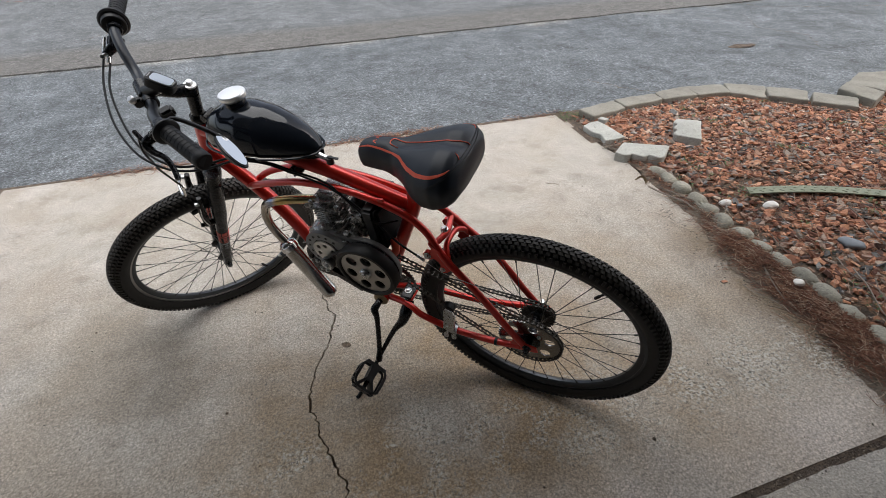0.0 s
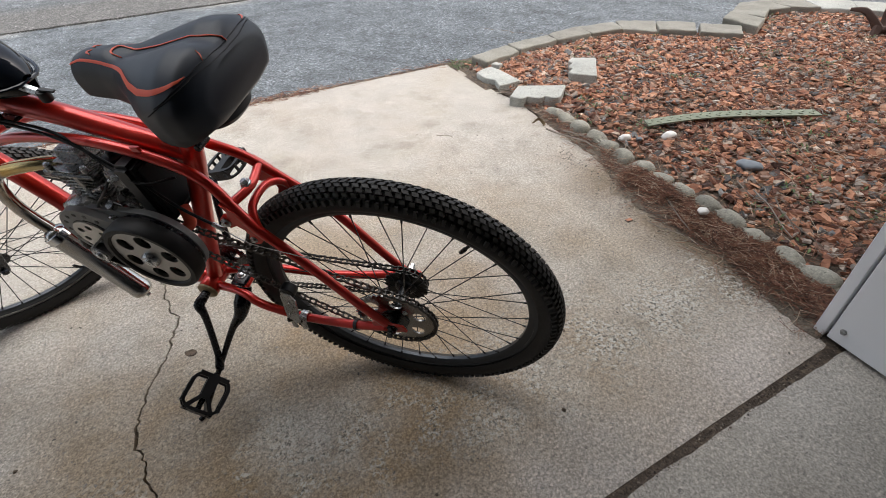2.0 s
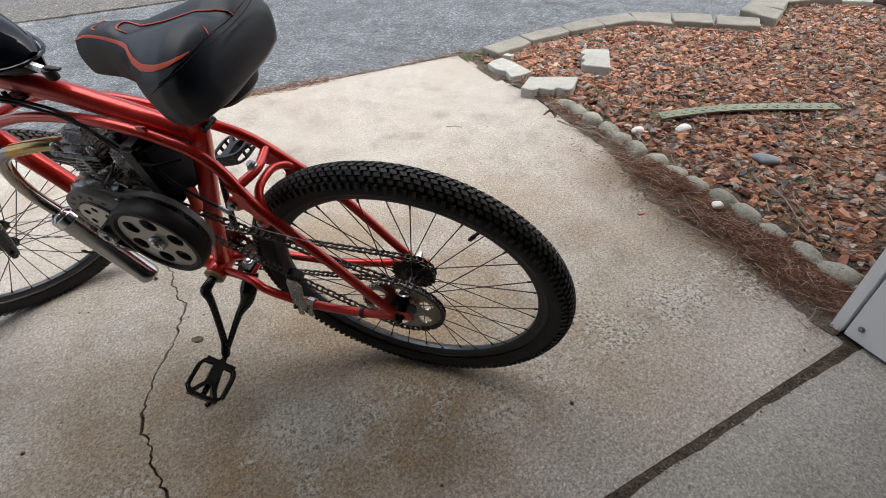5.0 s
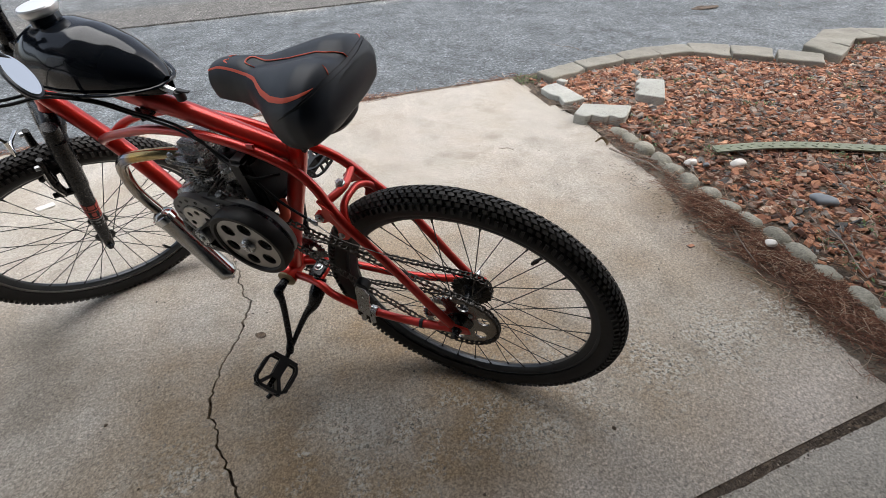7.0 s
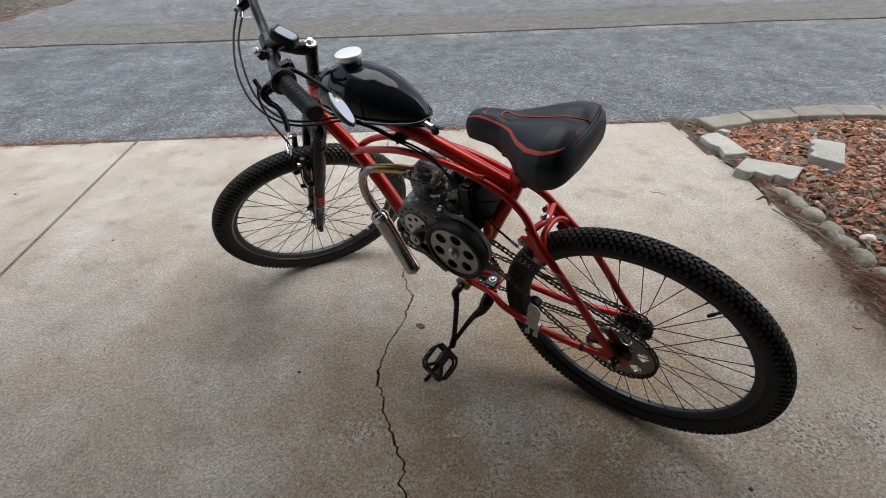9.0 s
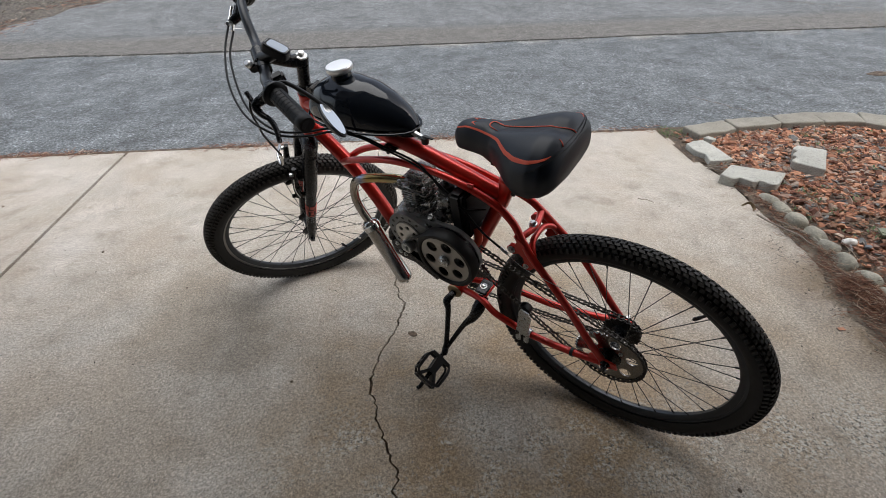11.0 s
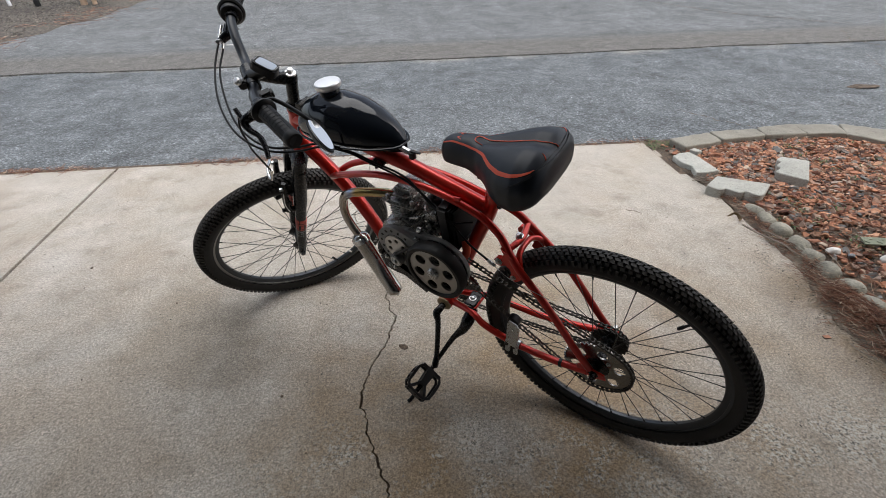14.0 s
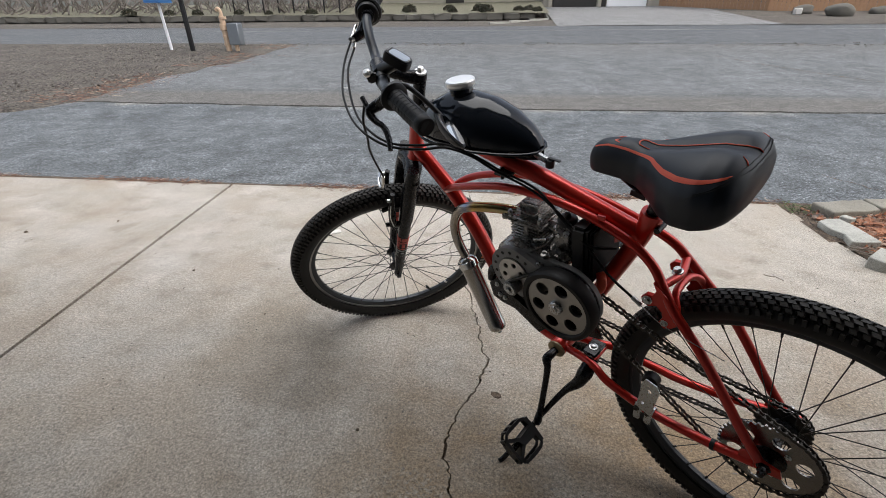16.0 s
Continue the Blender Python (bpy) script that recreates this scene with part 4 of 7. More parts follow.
def pebble(name, u, v, z, sx, sy, sz, mat, label, seed, turn=0.0):
    bm = bmesh.new()
    bmesh.ops.create_icosphere(bm, subdivisions=3, radius=1)
    jitter(bm, 0.28, 1.1, seed)
    bmesh.ops.transform(bm, matrix=STREET @ Matrix.Translation((u, v, z)) @ Euler((0, 0, turn)).to_matrix().to_4x4() @ Matrix.Diagonal((sx, sy, sz, 1)), verts=bm.verts)
    return solid(name, bm, mat, label, "stone", "stones in the bed")


pebble("stone", .234, -1.447, .02, .03, .022, .018, WHITE_STONE, "small white rounded stone among the chips", 1.0)
pebble("stone", .411, -1.539, .026, .034, .03, .022, WHITE_STONE, "white rounded stone among the chips", 2.0)
pebble("stone", .475, -1.902, .03, .036, .05, .02, STONE, "smooth blue-grey river stone", 3.0, 0.5)
pebble("stone", .035, -2.06, .052, .02, .016, .012, WHITE_STONE, "small white stone in the pine needles", 4.0)
pebble("stone", .27, -1.5, .03, .014, .012, .01, STONE, "small grey stone among the chips", 5.0)

# weathered strip with raised lugs, lying across the chips
strip = thing("tread_strip", "weathered green plastic strip with raised lugs on the chips", "strip")
a, b = Vector((.398, -1.403, 0.034)), Vector((1.125, -1.735, 0.052))
along = (b - a).normalized()
across = Vector((-along.y, along.x, 0))
bm = bmesh.new()
rows = []
for i in range(13):
    t = i / 12
    c = a.lerp(b, t) + across * 0.03 * math.sin(math.pi * t) + Vector((0, 0, 0.006 * math.sin(5 * t)))
    rows.append([bm.verts.new(STREET @ (c + across * s * 0.032 + Vector((0, 0, h)))) for s, h in ((-1, 0), (1, 0), (1, 0.006), (-1, 0.006))])
for p, q in zip(rows, rows[1:]):
    for k in range(4):
        bm.faces.new((p[k], p[(k + 1) % 4], q[(k + 1) % 4], q[k]))
bm.faces.new(rows[0])
bm.faces.new(rows[-1][::-1])
part("band", bm, GREEN_STRIP, strip)
lug_mesh = None
for i in range(34):
    t = (i + 0.5) / 34
    c = a.lerp(b, t) + across * (0.03 * math.sin(math.pi * t) + (0.013 if i % 2 else -0.013)) + Vector((0, 0, 0.006 * math.sin(5 * t) + 0.006))
    if lug_mesh is None:
        lug_mesh = finish("lug", slab(-0.011, 0.011, -0.0035, 0.0035, 0, 0.003, 0.001), GREEN_STRIP)
    lug = new("lug", lug_mesh)
    lug.parent = strip
    lug.matrix_local = STREET @ Matrix.Translation(c) @ Euler((0, 0, math.atan2(along.y, along.x) + (0.7 if i % 2 else -0.7))).to_matrix().to_4x4()

# small litter on the slab
solid("dead_leaf", jitter(sweep([street(-.03, -1.08, .012), street(0.0, -1.09, .03), street(.02, -1.11, .012), street(0.0, -1.13, .01)], [.004, .008, .006, .003], 8, 4, 0.5), 0.006, 60), DEBRIS, "curled brown dead leaf on the slab", "leaf")
solid("dead_leaf", slab(-.013, .013, -.008, .008, .001, .004, .001, STREET @ Matrix.Translation((-.17, -1.93, 0))), CHIPS, "red leaf scrap on the slab", "leaf")
for u, v, r in ((-.84, -2.455, .006), (-.69, -2.25, .0045), (-2.063, -2.02, .005), (-1.95, -2.23, .003), (-1.2, -2.5, .004), (-2.6, -1.5, .004), (-3.1, -1.2, .006), (-1.3, -1.0, .004), (-4.3, -.9, .01), (-3.9, -.7, .007)):
    solid("grit", jitter(lathe([(0, 0), (r, 0), (r * .8, r * .6), (0, r)], 8, Matrix.Translation(street(u, v, 0.0))), r * .4, 200, u), SOIL, "dark crumb of soil on the slab", "crumb", "crumbs on the slab")
solid("oil_spot", jitter(lathe([(0, .0025), (.016, .0025), (.017, .001), (.0, .001)], 20, Matrix.Translation(street(-1.672, -1.836, 0.0)) @ Matrix.Diagonal((1.0, .65, 1, 1))), .003, 70), SOIL, "dark round spot dried on the slab", "stain", kind="structure")
solid("paper_scrap", jitter(slab(-.035, .035, -.02, .02, 0.001, .006, .002, STREET @ Matrix.Translation((-2.585, -.712, 0)) @ Euler((0, 0, .5)).to_matrix().to_4x4(), None, 2), .006, 40), WHITE_STONE, "crumpled white scrap on the drive slab", "litter")
solid("white_scrap", slab(-.05, .05, -.018, .018, 0, .006, .002, STREET @ Matrix.Translation((-4.0, 3.9, rise(3.9) - .006))), WHITE_STONE, "white scrap of litter on the asphalt", "litter")
bm = jitter(lathe([(0, .004), (.14, .004), (.15, .0), (0, 0)], 28, STREET @ Matrix.Translation((2.588, 1.12, rise(1.12) - .012)) @ Matrix.Diagonal((1, .45, 1, 1))), .015, 9)
solid("sunken_patch", bm, SOIL, "dark sunken cover in the asphalt", "cover", kind="structure")

# rusted iron tool head lying in the bed
rusty = thing("rusty_tool", "rusted iron cultivator head lying on the chips", "garden tool")
base = street(2.62, -1.12, 0.03)
part("bar", sweep([base + Vector((-.02, 0, .02)), base + Vector((.2, -.04, .05)), base + Vector((.5, -.12, .06))], .022, 10, 4), RUST, rusty)
part("ring", sweep([base + Vector((.05 + .0 * c, .0 - .09 * math.cos(c), .12 + .1 * math.sin(c))) for c in [i * math.pi / 5 for i in range(10)]], .014, 8, 3, 1.6), RUST, rusty)
part("tine", sweep([base + Vector((.0, 0, .03)), base + Vector((-.05, .02, .09)), base + Vector((-.1, .05, .13)), base + Vector((-.17, .08, .13))], [.03, .022, .02, .01], 8, 4, 0.6), RUST, rusty)
part("tine", sweep([base + Vector((.0, 0, .04)), base + Vector((-.02, -.03, .0)), base + Vector((-.03, -.06, -.02))], [.035, .03, .02], 8, 4, 0.7), RUST, rusty)

# ---------------------------------------------------------------- across the street
WOOD = surface("cedar boards", (0.40, 0.23, 0.13), 0.75, 0.0, 14, 0.3, 0.3, 0.003)
SIDING = surface("tan siding", (0.40, 0.37, 0.31), 0.7, 0.0, 6, 0.12, 0.1, 0.002)
WALLSTONE = surface("mossy grey stone", (0.13, 0.122, 0.105), 0.9, 0.0, 9, 0.4, 0.6, 0.01)
SHRUB = chip_mat("evergreen leaves", [(0.0, (0.02, 0.024, 0.013)), (0.6, (0.04, 0.042, 0.022)), (1.0, (0.075, 0.058, 0.033))], 0.7, 0.0)
BRANCH = surface("grey bare branch", (0.17, 0.148, 0.132), 0.9, 0.0, 30, 0.3, 0.2, 0.003)
RUSTY_CREAM = surface("rust-streaked cream paint", (0.55, 0.40, 0.28), 0.7, 0.1, 18, 0.5, 0.3, 0.002)
GREY_BOX = surface("grey painted steel", (0.20, 0.22, 0.24), 0.45, 0.4, 20, 0.15, 0.1, 0.001)
BLUE_BOX = surface("blue plastic", (0.04, 0.16, 0.42), 0.45, 0.0, 20, 0.1, 0.05, 0.001)
DARK = surface("dark opening", (0.03, 0.028, 0.026), 0.8, 0.0, 10, 0.2, 0.1, 0.002)
ROOF = surface("grey shingle", (0.12, 0.11, 0.11), 0.9, 0.0, 30, 0.3, 0.4, 0.004)
ROADLINE = surface("worn road paint", (0.3, 0.3, 0.3), 0.8, 0.0, 30, 0.4, 0.2, 0.001)
CARRED = surface("dull red car paint", (0.35, 0.02, 0.02), 0.3, 0.1, 10, 0.1, 0.0, 0, 0.6)


def on_land(u, v, z=0.0):
    return street(u, v, rise(v) + z)


# verge of packed dirt beside the apron
us, vs = spread(-1.0, 0.0, 0.05), spread(2.0, 7.75, 0.25)
verts, faces = [], []
for v in vs:
    edge = float(np.interp(v, [2.0, 2.31, 3.0, 4.0, 4.9, 5.6, 7.0, 7.75], [-8.6, -7.55, -7.3, -7.28, -7.1, -6.8, -6.4, -6.3])) + 0.3 * noise.noise(Vector((v * 2.1, 1, 1))) + 0.12 * noise.noise(Vector((v * 9, 1, 1)))
    for s in us:
        u = edge + s * 34 * (abs(s) ** 0.8)
        verts.append((u, v, rise(v) + (0.012 if s < -0.02 else -0.04) + 0.05 * abs(noise.noise(Vector((u * 1.3, v * 1.3, 2)))) * min(1, -s * 6)))
n = len(us)
for j in range(len(vs) - 1):
    for i in range(n - 1):
        faces.append((j * n + i, j * n + i + 1, j * n + n + i + 1, j * n + n + i))
ob = new("verge", from_arrays("verge", verts, faces, DIRT))
ob.matrix_world = STREET
tagged(ob, "packed brown dirt verge beside the asphalt", "verge", kind="structure")
sheet("verge_left", spread(-42, -14.5, 1.2), spread(-0.5, 2.1, 0.5), 0.0, DIRT, "packed brown dirt beside the drive", "verge", 0.03)


def gravel_bit(p):
    u, v, z, s = p
    return chip((u, v, z, s))


places = []
for _ in range(5200):
    v = rng.uniform(2.2, 7.6)
    u = -6.9 - 0.15 * (7.6 - v) - abs(rng.gauss(0, 3.0))
    places.append((u, v, rise(v) + 0.03, rng.uniform(0.008, 0.03)))
for _ in range(2600):
    v = 7.72 + rng.gauss(0, 0.22)
    u = rng.uniform(-7.5, 12)
    if noise.noise(Vector((u * .8, v * 3, 5))) > -0.1:
        places.append((u, v, rise(v) - 0.006, rng.uniform(0.01, 0.035)))
scatter("verge_gravel", GRAVEL, "loose gravel and litter on the dirt verge", "gravel", places, gravel_bit)
places = []
for _ in range(900):
    v = rng.uniform(2.2, 7.5)
    edge = float(np.interp(v, [2.0, 2.31, 3.0, 4.0, 4.9, 5.6, 7.0, 7.75], [-8.6, -7.55, -7.3, -7.28, -7.1, -6.8, -6.4, -6.3]))
    if noise.noise(Vector((v * 1.1, 4, 1))) > -0.15:
        places.append((edge - 0.25 + rng.gauss(0, 0.3), v, rise(v) + 0.02 + 0.02 * rng.random(), rng.uniform(0.06, 0.16), 0.002))
scatter("verge_needles", NEEDLES, "drifts of brown pine needles along the asphalt's edge", "pine needles", places, needle)


def post_box(u, v, lean_u, box_mat, post_mat, post_r, top, label, size):
    """A mailbox on its post."""
    t = thing("mailbox", label, "mailbox", group="mailboxes")
    p, q = on_land(u, v, -0.1), on_land(u + lean_u, v, top)
    part("post", sweep([p, p.lerp(q, .5), q], post_r, 8, 2), post_mat, t)
    l, w, h = size
    m = Matrix.Translation(q) @ STREET.to_3x3().to_4x4()
    bm = plate([(-w / 2, 0), (w / 2, 0)] + [(w / 2 * math.cos(a), h * .55 + h * .45 * math.sin(a)) for a in [i * math.pi / 8 for i in range(9)]], [], -l / 2, l / 2, m @ Euler((radians(90), 0, 0)).to_matrix().to_4x4())
    part("box", bm, box_mat, t)
    part("door", slab(-w * .45, w * .45, l / 2, l / 2 + .012, .01, h * .6, .004, m), box_mat, t)
    return t


post_box(-8.79, 7.0, -0.06, BLUE_BOX, WHITE_PAINT, 0.03, 0.9, "blue mailbox on a peeling white post", (.45, .3, .26))
post_box(-8.23, 6.88, -0.03, BLACK_PLASTIC, BLACK_PLASTIC, 0.05, 1.0, "black mailbox on a black post", (.5, .2, .24))
meter = thing("utility_stand", "rust-streaked cream pipe with a grey meter box", "utility meter")
part("pipe", rod(on_land(-7.42, 6.88, -.05), on_land(-7.46, 6.88, .66), .055, 12), RUSTY_CREAM, meter)
part("pipe", rod(on_land(-7.45, 6.88, .4), on_land(-7.45, 6.88, .52), .075, 12), RUSTY_CREAM, meter, "flange of the cream pipe")
for z in (.12, .26, .6):
    part("pipe_collar", rod(on_land(-7.43, 6.88, z), on_land(-7.435, 6.88, z + .05), .068, 10), RUSTY_CREAM, meter)
part("elbow", sweep([on_land(-7.46, 6.88, .64), on_land(-7.46, 6.88, .74), on_land(-7.51, 6.88, .8), on_land(-7.55, 6.88, .76)], .035, 8, 4), RUSTY_CREAM, meter)
part("pipe", rod(on_land(-7.24, 6.88, -.05), on_land(-7.24, 6.88, .25), .04, 10), RUSTY_CREAM, meter)
part("meter_box", slab(-7.34, -7.1, 6.78, 6.98, rise(6.88) + .13, rise(6.88) + .54, .015, STREET), GREY_BOX, meter, "grey steel meter box")

# far side: stone wall, yard, drive, house, fence
sheet("far_shoulder", spread(-60, 60, 3), [14.0, 14.6, 15.3, 16.1], -0.014, DIRT, "leaf-strewn brown shoulder across the street", "shoulder", 0.012)
sheet("far_yard", spread(-60, -0.3, 1.5), [16.25, 17, 18, 20, 23, 27], 0.2, LAWN, "pale winter lawn above a stone wall", "lawn", 0.08)
sheet("far_drive", spread(-0.2, 7.0, 0.8), [14.0, 15.5, 17, 20, 22.4], -0.004, DRIVE_FAR, "grey drive running up to a garage", "drive")
sheet("far_bank", spread(6.6, 60, 1.5), [14.05, 15.5, 17, 19, 22], 0.0, DIRT, "brown earth bank below a fence", "bank", 0.03)
retain = thing("retaining_wall", "low mossy grey stone wall along the street", "stone wall", kind="structure")
stone_mesh = []
for k in range(6):
    bm = slab(-.29, .29, -.16, .16, -.11, .11, .03, None, None, 2)
    bmesh.ops.subdivide_edges(bm, edges=bm.edges[:], cuts=1)
    stone_mesh.append(finish("stone", jitter(bm, 0.05, 4.0, k * 3.1), WALLSTONE))
for row in range(1):
    u = -24.0 + row * 0.3
    while u < -0.9:
        w = rng.uniform(0.8, 1.25)
        v = 16.15 + (0.5 * max(0, (u + 2.2)) ** 2 if u > -2.2 else 0)
        s = new("stone", stone_mesh[rng.randrange(6)])
        s.parent = retain
        s.matrix_local = STREET @ Matrix.Translation((u + .29 * w, v, rise(v) + .1)) @ Matrix.Diagonal((w, 1, rng.uniform(.85, 1.05), 1))
        u += .585 * w


def shrub(u, v, z, r, seed, label="clipped dark evergreen shrub"):
    """A small dense shrub of many leaf clumps round a few stems."""
    t = thing("shrub", label, "shrub", group="shrubs across the street")
    g = random.Random(seed)
    c = street(u, v, z)
    bm = bmesh.new()
    for k in range(3):
        sweep([c + Vector((g.gauss(0, .02), g.gauss(0, .02), -.05)), c + Vector((g.gauss(0, r * .4), g.gauss(0, r * .4), r * .6))], .015, 5, 1, 1, bm)
    part("stem", bm, BRANCH, t)
    verts, faces = [], []
    for k in range(420):
        d = Vector((g.gauss(0, 1), g.gauss(0, 1), abs(g.gauss(0, 1)))).normalized() * r * g.uniform(.72, 1.05)
        d.z *= .85
        p = c + d * (1 + .18 * noise.noise(d * 5 + Vector((seed, 0, 0))))
        s = r * g.uniform(.1, .2)
        x, y = Vector((g.gauss(0, 1), g.gauss(0, 1), g.gauss(0, 1))).normalized() * s, Vector((g.gauss(0, 1), g.gauss(0, 1), g.gauss(0, 1))).normalized() * s * .6
        o = len(verts)
        verts += [p - x, p + y, p + x, p - y]
        faces.append((o, o + 1, o + 2, o + 3))
    leaves = new("leaves", from_arrays("leaves", verts, faces, SHRUB, False))
    leaves.parent = t
    return t


for i, (u, v, r) in enumerate([(-17.5, 15.9, .4), (-15.6, 15.8, .3), (-14.4, 15.9, .3), (-12.6, 15.9, .28), (-11.3, 15.8, .22), (-9.5, 15.8, .32), (-6.9, 16.2, .33), (-5.7, 16.4, .4), (-5.5, 15.8, .3), (-4.1, 16.6, .36), (-3.9, 15.9, .25), (-2.6, 15.8, .42), (-2.9, 16.5, .4), (-1.4, 16.2, .3), (-0.7, 15.9, .27), (-1.0, 16.6, .3)]):
    shrub(u, v + 1.1, rise(v + 1.1) + .2, r * .72, i + 1, "clipped dark evergreen shrub" if r < .35 else "broad dark evergreen shrub above the wall")

kerb = thing("kerb", "pale low concrete kerb along the far drive", "kerb", kind="structure")
for p, q in (((-2.4, 14.6), (-.35, 16.2)), ((-.35, 16.2), (-.3, 22.3))):
    d = Vector((q[0] - p[0], q[1] - p[1], 0))
    n = max(3, int(d.length / 1.0))
    for k in range(n):
        u, v = p[0] + d.x * (k + .5) / n, p[1] + d.y * (k + .5) / n
        part("kerb_stone", slab(-d.length / n / 2 + .006, d.length / n / 2 - .006, -.035, .035, -.05, .03, .008, STREET @ Matrix.Translation((u, v, rise(v) + .02)) @ Euler((0, 0, math.atan2(d.y, d.x))).to_matrix().to_4x4()), BLOCK_PALE, kerb)
# worn white edge lines on the street
for v0, parts in ((12.2, ((-11, 9),)), (8.6, ((-9.6, -7.3), (1.1, 1.7)))):
    for a, b in parts:
        bm = plate([(u, v0 + .05 + .03 * noise.noise(Vector((u * 3, 1, v0)))) for u in spread(a, b, .2)] + [(u, v0 - .05 + .03 * noise.noise(Vector((u * 3, 2, v0)))) for u in spread(b, a, .2)], [], rise(v0) - .026, rise(v0) - .0185)
        solid("road_line", bm, ROADLINE, "worn white line painted on the street", "road marking", kind="structure", m=STREET)

house = thing("house", "tan sided house with garage across the street", "house")
zb = rise(23)
part("wall", slab(-11.0, -0.2, 23.0, 23.3, zb - .6, zb + 2.9, .01, STREET), SIDING, house, "tan horizontal siding")
for k in range(12):
    part("siding_board", slab(-11.0, -0.2, 22.972, 22.998, zb - .4 + k * .26, zb - .4 + k * .26 + .235, .006, STREET), SIDING, house)
for u0, u1 in ((-9.6, -8.4), (-6.2, -5.2), (-3.4, -2.2)):
    w = part("window", slab(u0 - .08, u1 + .08, 22.93, 22.97, zb + .75, zb + 2.1, .01, STREET), WHITE_PAINT, house, "white framed window")
    part("pane", slab(u0, u1, 22.91, 22.935, zb + .83, zb + 2.02, .004, STREET), DARK, w, "dark window pane")
part("door", slab(-4.9, -4.0, 22.92, 22.965, zb - .1, zb + 1.95, .01, STREET), DARK, house, "dark recessed front door")
part("garage_wall", slab(-0.2, 5.2, 22.5, 22.8, zb - .5, zb + 2.9, .01, STREET), SIDING, house)
part("garage_door", slab(2.72, 4.5, 22.42, 22.49, zb - .1, zb + 2.1, .01, STREET), WHITE_PAINT, house, "white garage door")
part("garage_opening", slab(0.25, 2.25, 22.42, 22.49, zb - .1, zb + 2.1, .01, STREET), DARK, house, "dark open garage bay")
for u in (0.12, 2.38, 2.58, 4.62):
    part("jamb", slab(u - .09, u + .09, 22.38, 22.495, zb - .1, zb + 2.2, .01, STREET), DARK if u == 2.58 else SIDING, house)
bm = bmesh.new()
for a, b, c, d in ((( -11.6, 22.2, zb + 2.8), (5.8, 22.2, zb + 2.8), (5.8, 26.5, zb + 4.6), (-11.6, 26.5, zb + 4.6)), ((-11.6, 26.5, zb + 4.6), (5.8, 26.5, zb + 4.6), (5.8, 31, zb + 2.8), (-11.6, 31, zb + 2.8))):
    q = [bm.verts.new(STREET @ Vector(p)) for p in (a, b, c, d)] + [bm.verts.new(STREET @ (Vector(p) + Vector((0, 0, -.15)))) for p in (a, b, c, d)]
    for f in ((0, 1, 2, 3), (7, 6, 5, 4), (0, 4, 5, 1), (1, 5, 6, 2), (2, 6, 7, 3), (3, 7, 4, 0)):
        bm.faces.new([q[i] for i in f])
part("roof", bm, ROOF, house, "grey shingle roof")

fence = thing("fence", "tall orange-brown cedar board fence", "fence")
board = [finish("board", jitter(slab(-.068, .068, -.01, .01, 0, 1.85, .004), .004, 5, k * 2.0), WOOD) for k in range(4)]
line = [(5.0, 22.6), (8.3, 18.95), (20.0, 18.2)]
for (a, b), (c, d) in zip(line, line[1:]):
    n = int(math.hypot(c - a, d - b) / .145)
    for i in range(n):
        t = i / n
        u, v = a + (c - a) * t, b + (d - b) * t
        o = new("board", board[rng.randrange(4)])
        o.parent = fence
        o.matrix_local = STREET @ Matrix.Translation((u, v, rise(v) - .02 + rng.uniform(-.03, .03))) @ Euler((rng.gauss(0, .012), rng.gauss(0, .012), math.atan2(d - b, c - a))).to_matrix().to_4x4()
for i, (u, v, s) in enumerate(((8.8, 17.6, .36), (9.55, 16.7, .46), (11.2, 17.4, .3))):
    bm = bmesh.new()
    bmesh.ops.create_icosphere(bm, subdivisions=3, radius=1)
    jitter(bm, .3, .9, i * 4.0)
    jitter(bm, .06, 4, i)
    bmesh.ops.transform(bm, matrix=STREET @ Matrix.Translation((u, v, rise(v) + s * .28)) @ Matrix.Diagonal((s, s * .7, s * .55, 1)), verts=bm.verts)
    solid("boulder", bm, WALLSTONE, "brown lichened boulder below the fence", "boulder", "boulders")
solid("pale_stone", jitter(slab(-.12, .12, -.1, .1, 0, .22, .03, STREET @ Matrix.Translation((8.45, 17.2, rise(17.2)))), .02, 6), WHITE_STONE, "small white painted stone", "stone")

# tangle of bare branches and a wire fence at the far left
thicket = tagged(new("thicket"), "tangle of bare grey branches behind the wall", "thicket", kind="stuff")
bm = bmesh.new()
g = random.Random(5)
for k in range(520):
    u, v = g.uniform(-36, -8.5), g.uniform(17.4, 21)
    p = street(u, v, rise(v) + .2)
    pts = [p]
    for s in range(4):
        p = p + Vector((g.gauss(0, .35), g.gauss(0, .35), g.uniform(.15, .7)))
        pts.append(p)
    sweep(pts, [g.uniform(.012, .04), .006], 4, 2, 1, bm)
thicket_mesh = part("branches", bm, BRANCH, thicket)
for u in spread(-13.0, -8.5, .65):
    solid("fence_post", rod(street(u, 17.4, rise(17.4) + .2), street(u, 17.4, rise(17.4) + 1.7), .03, 8), BLACK_PLASTIC, "slim black fence post before the branches", "post", "black fence posts")

car = thing("car", "small red car parked behind the yard", "car")
cz = rise(21) + .5
m = STREET @ Matrix.Translation((-10.4, 21.0, cz))
part("body", slab(-1.0, 1.0, -.8, .8, .2, .75, .12, m, None, 3), CARRED, car)
part("cabin", slab(-.6, .5, -.7, .7, .75, 1.25, .15, m, None, 3), DARK, car, "dark glazed cabin")
for x in (-.65, .65):
    for y in (-.78, .78):
        part("wheel", rod(m @ Vector((x, y - .06, .22)), m @ Vector((x, y + .06, .22)), .24, 18), RUBBER, car)

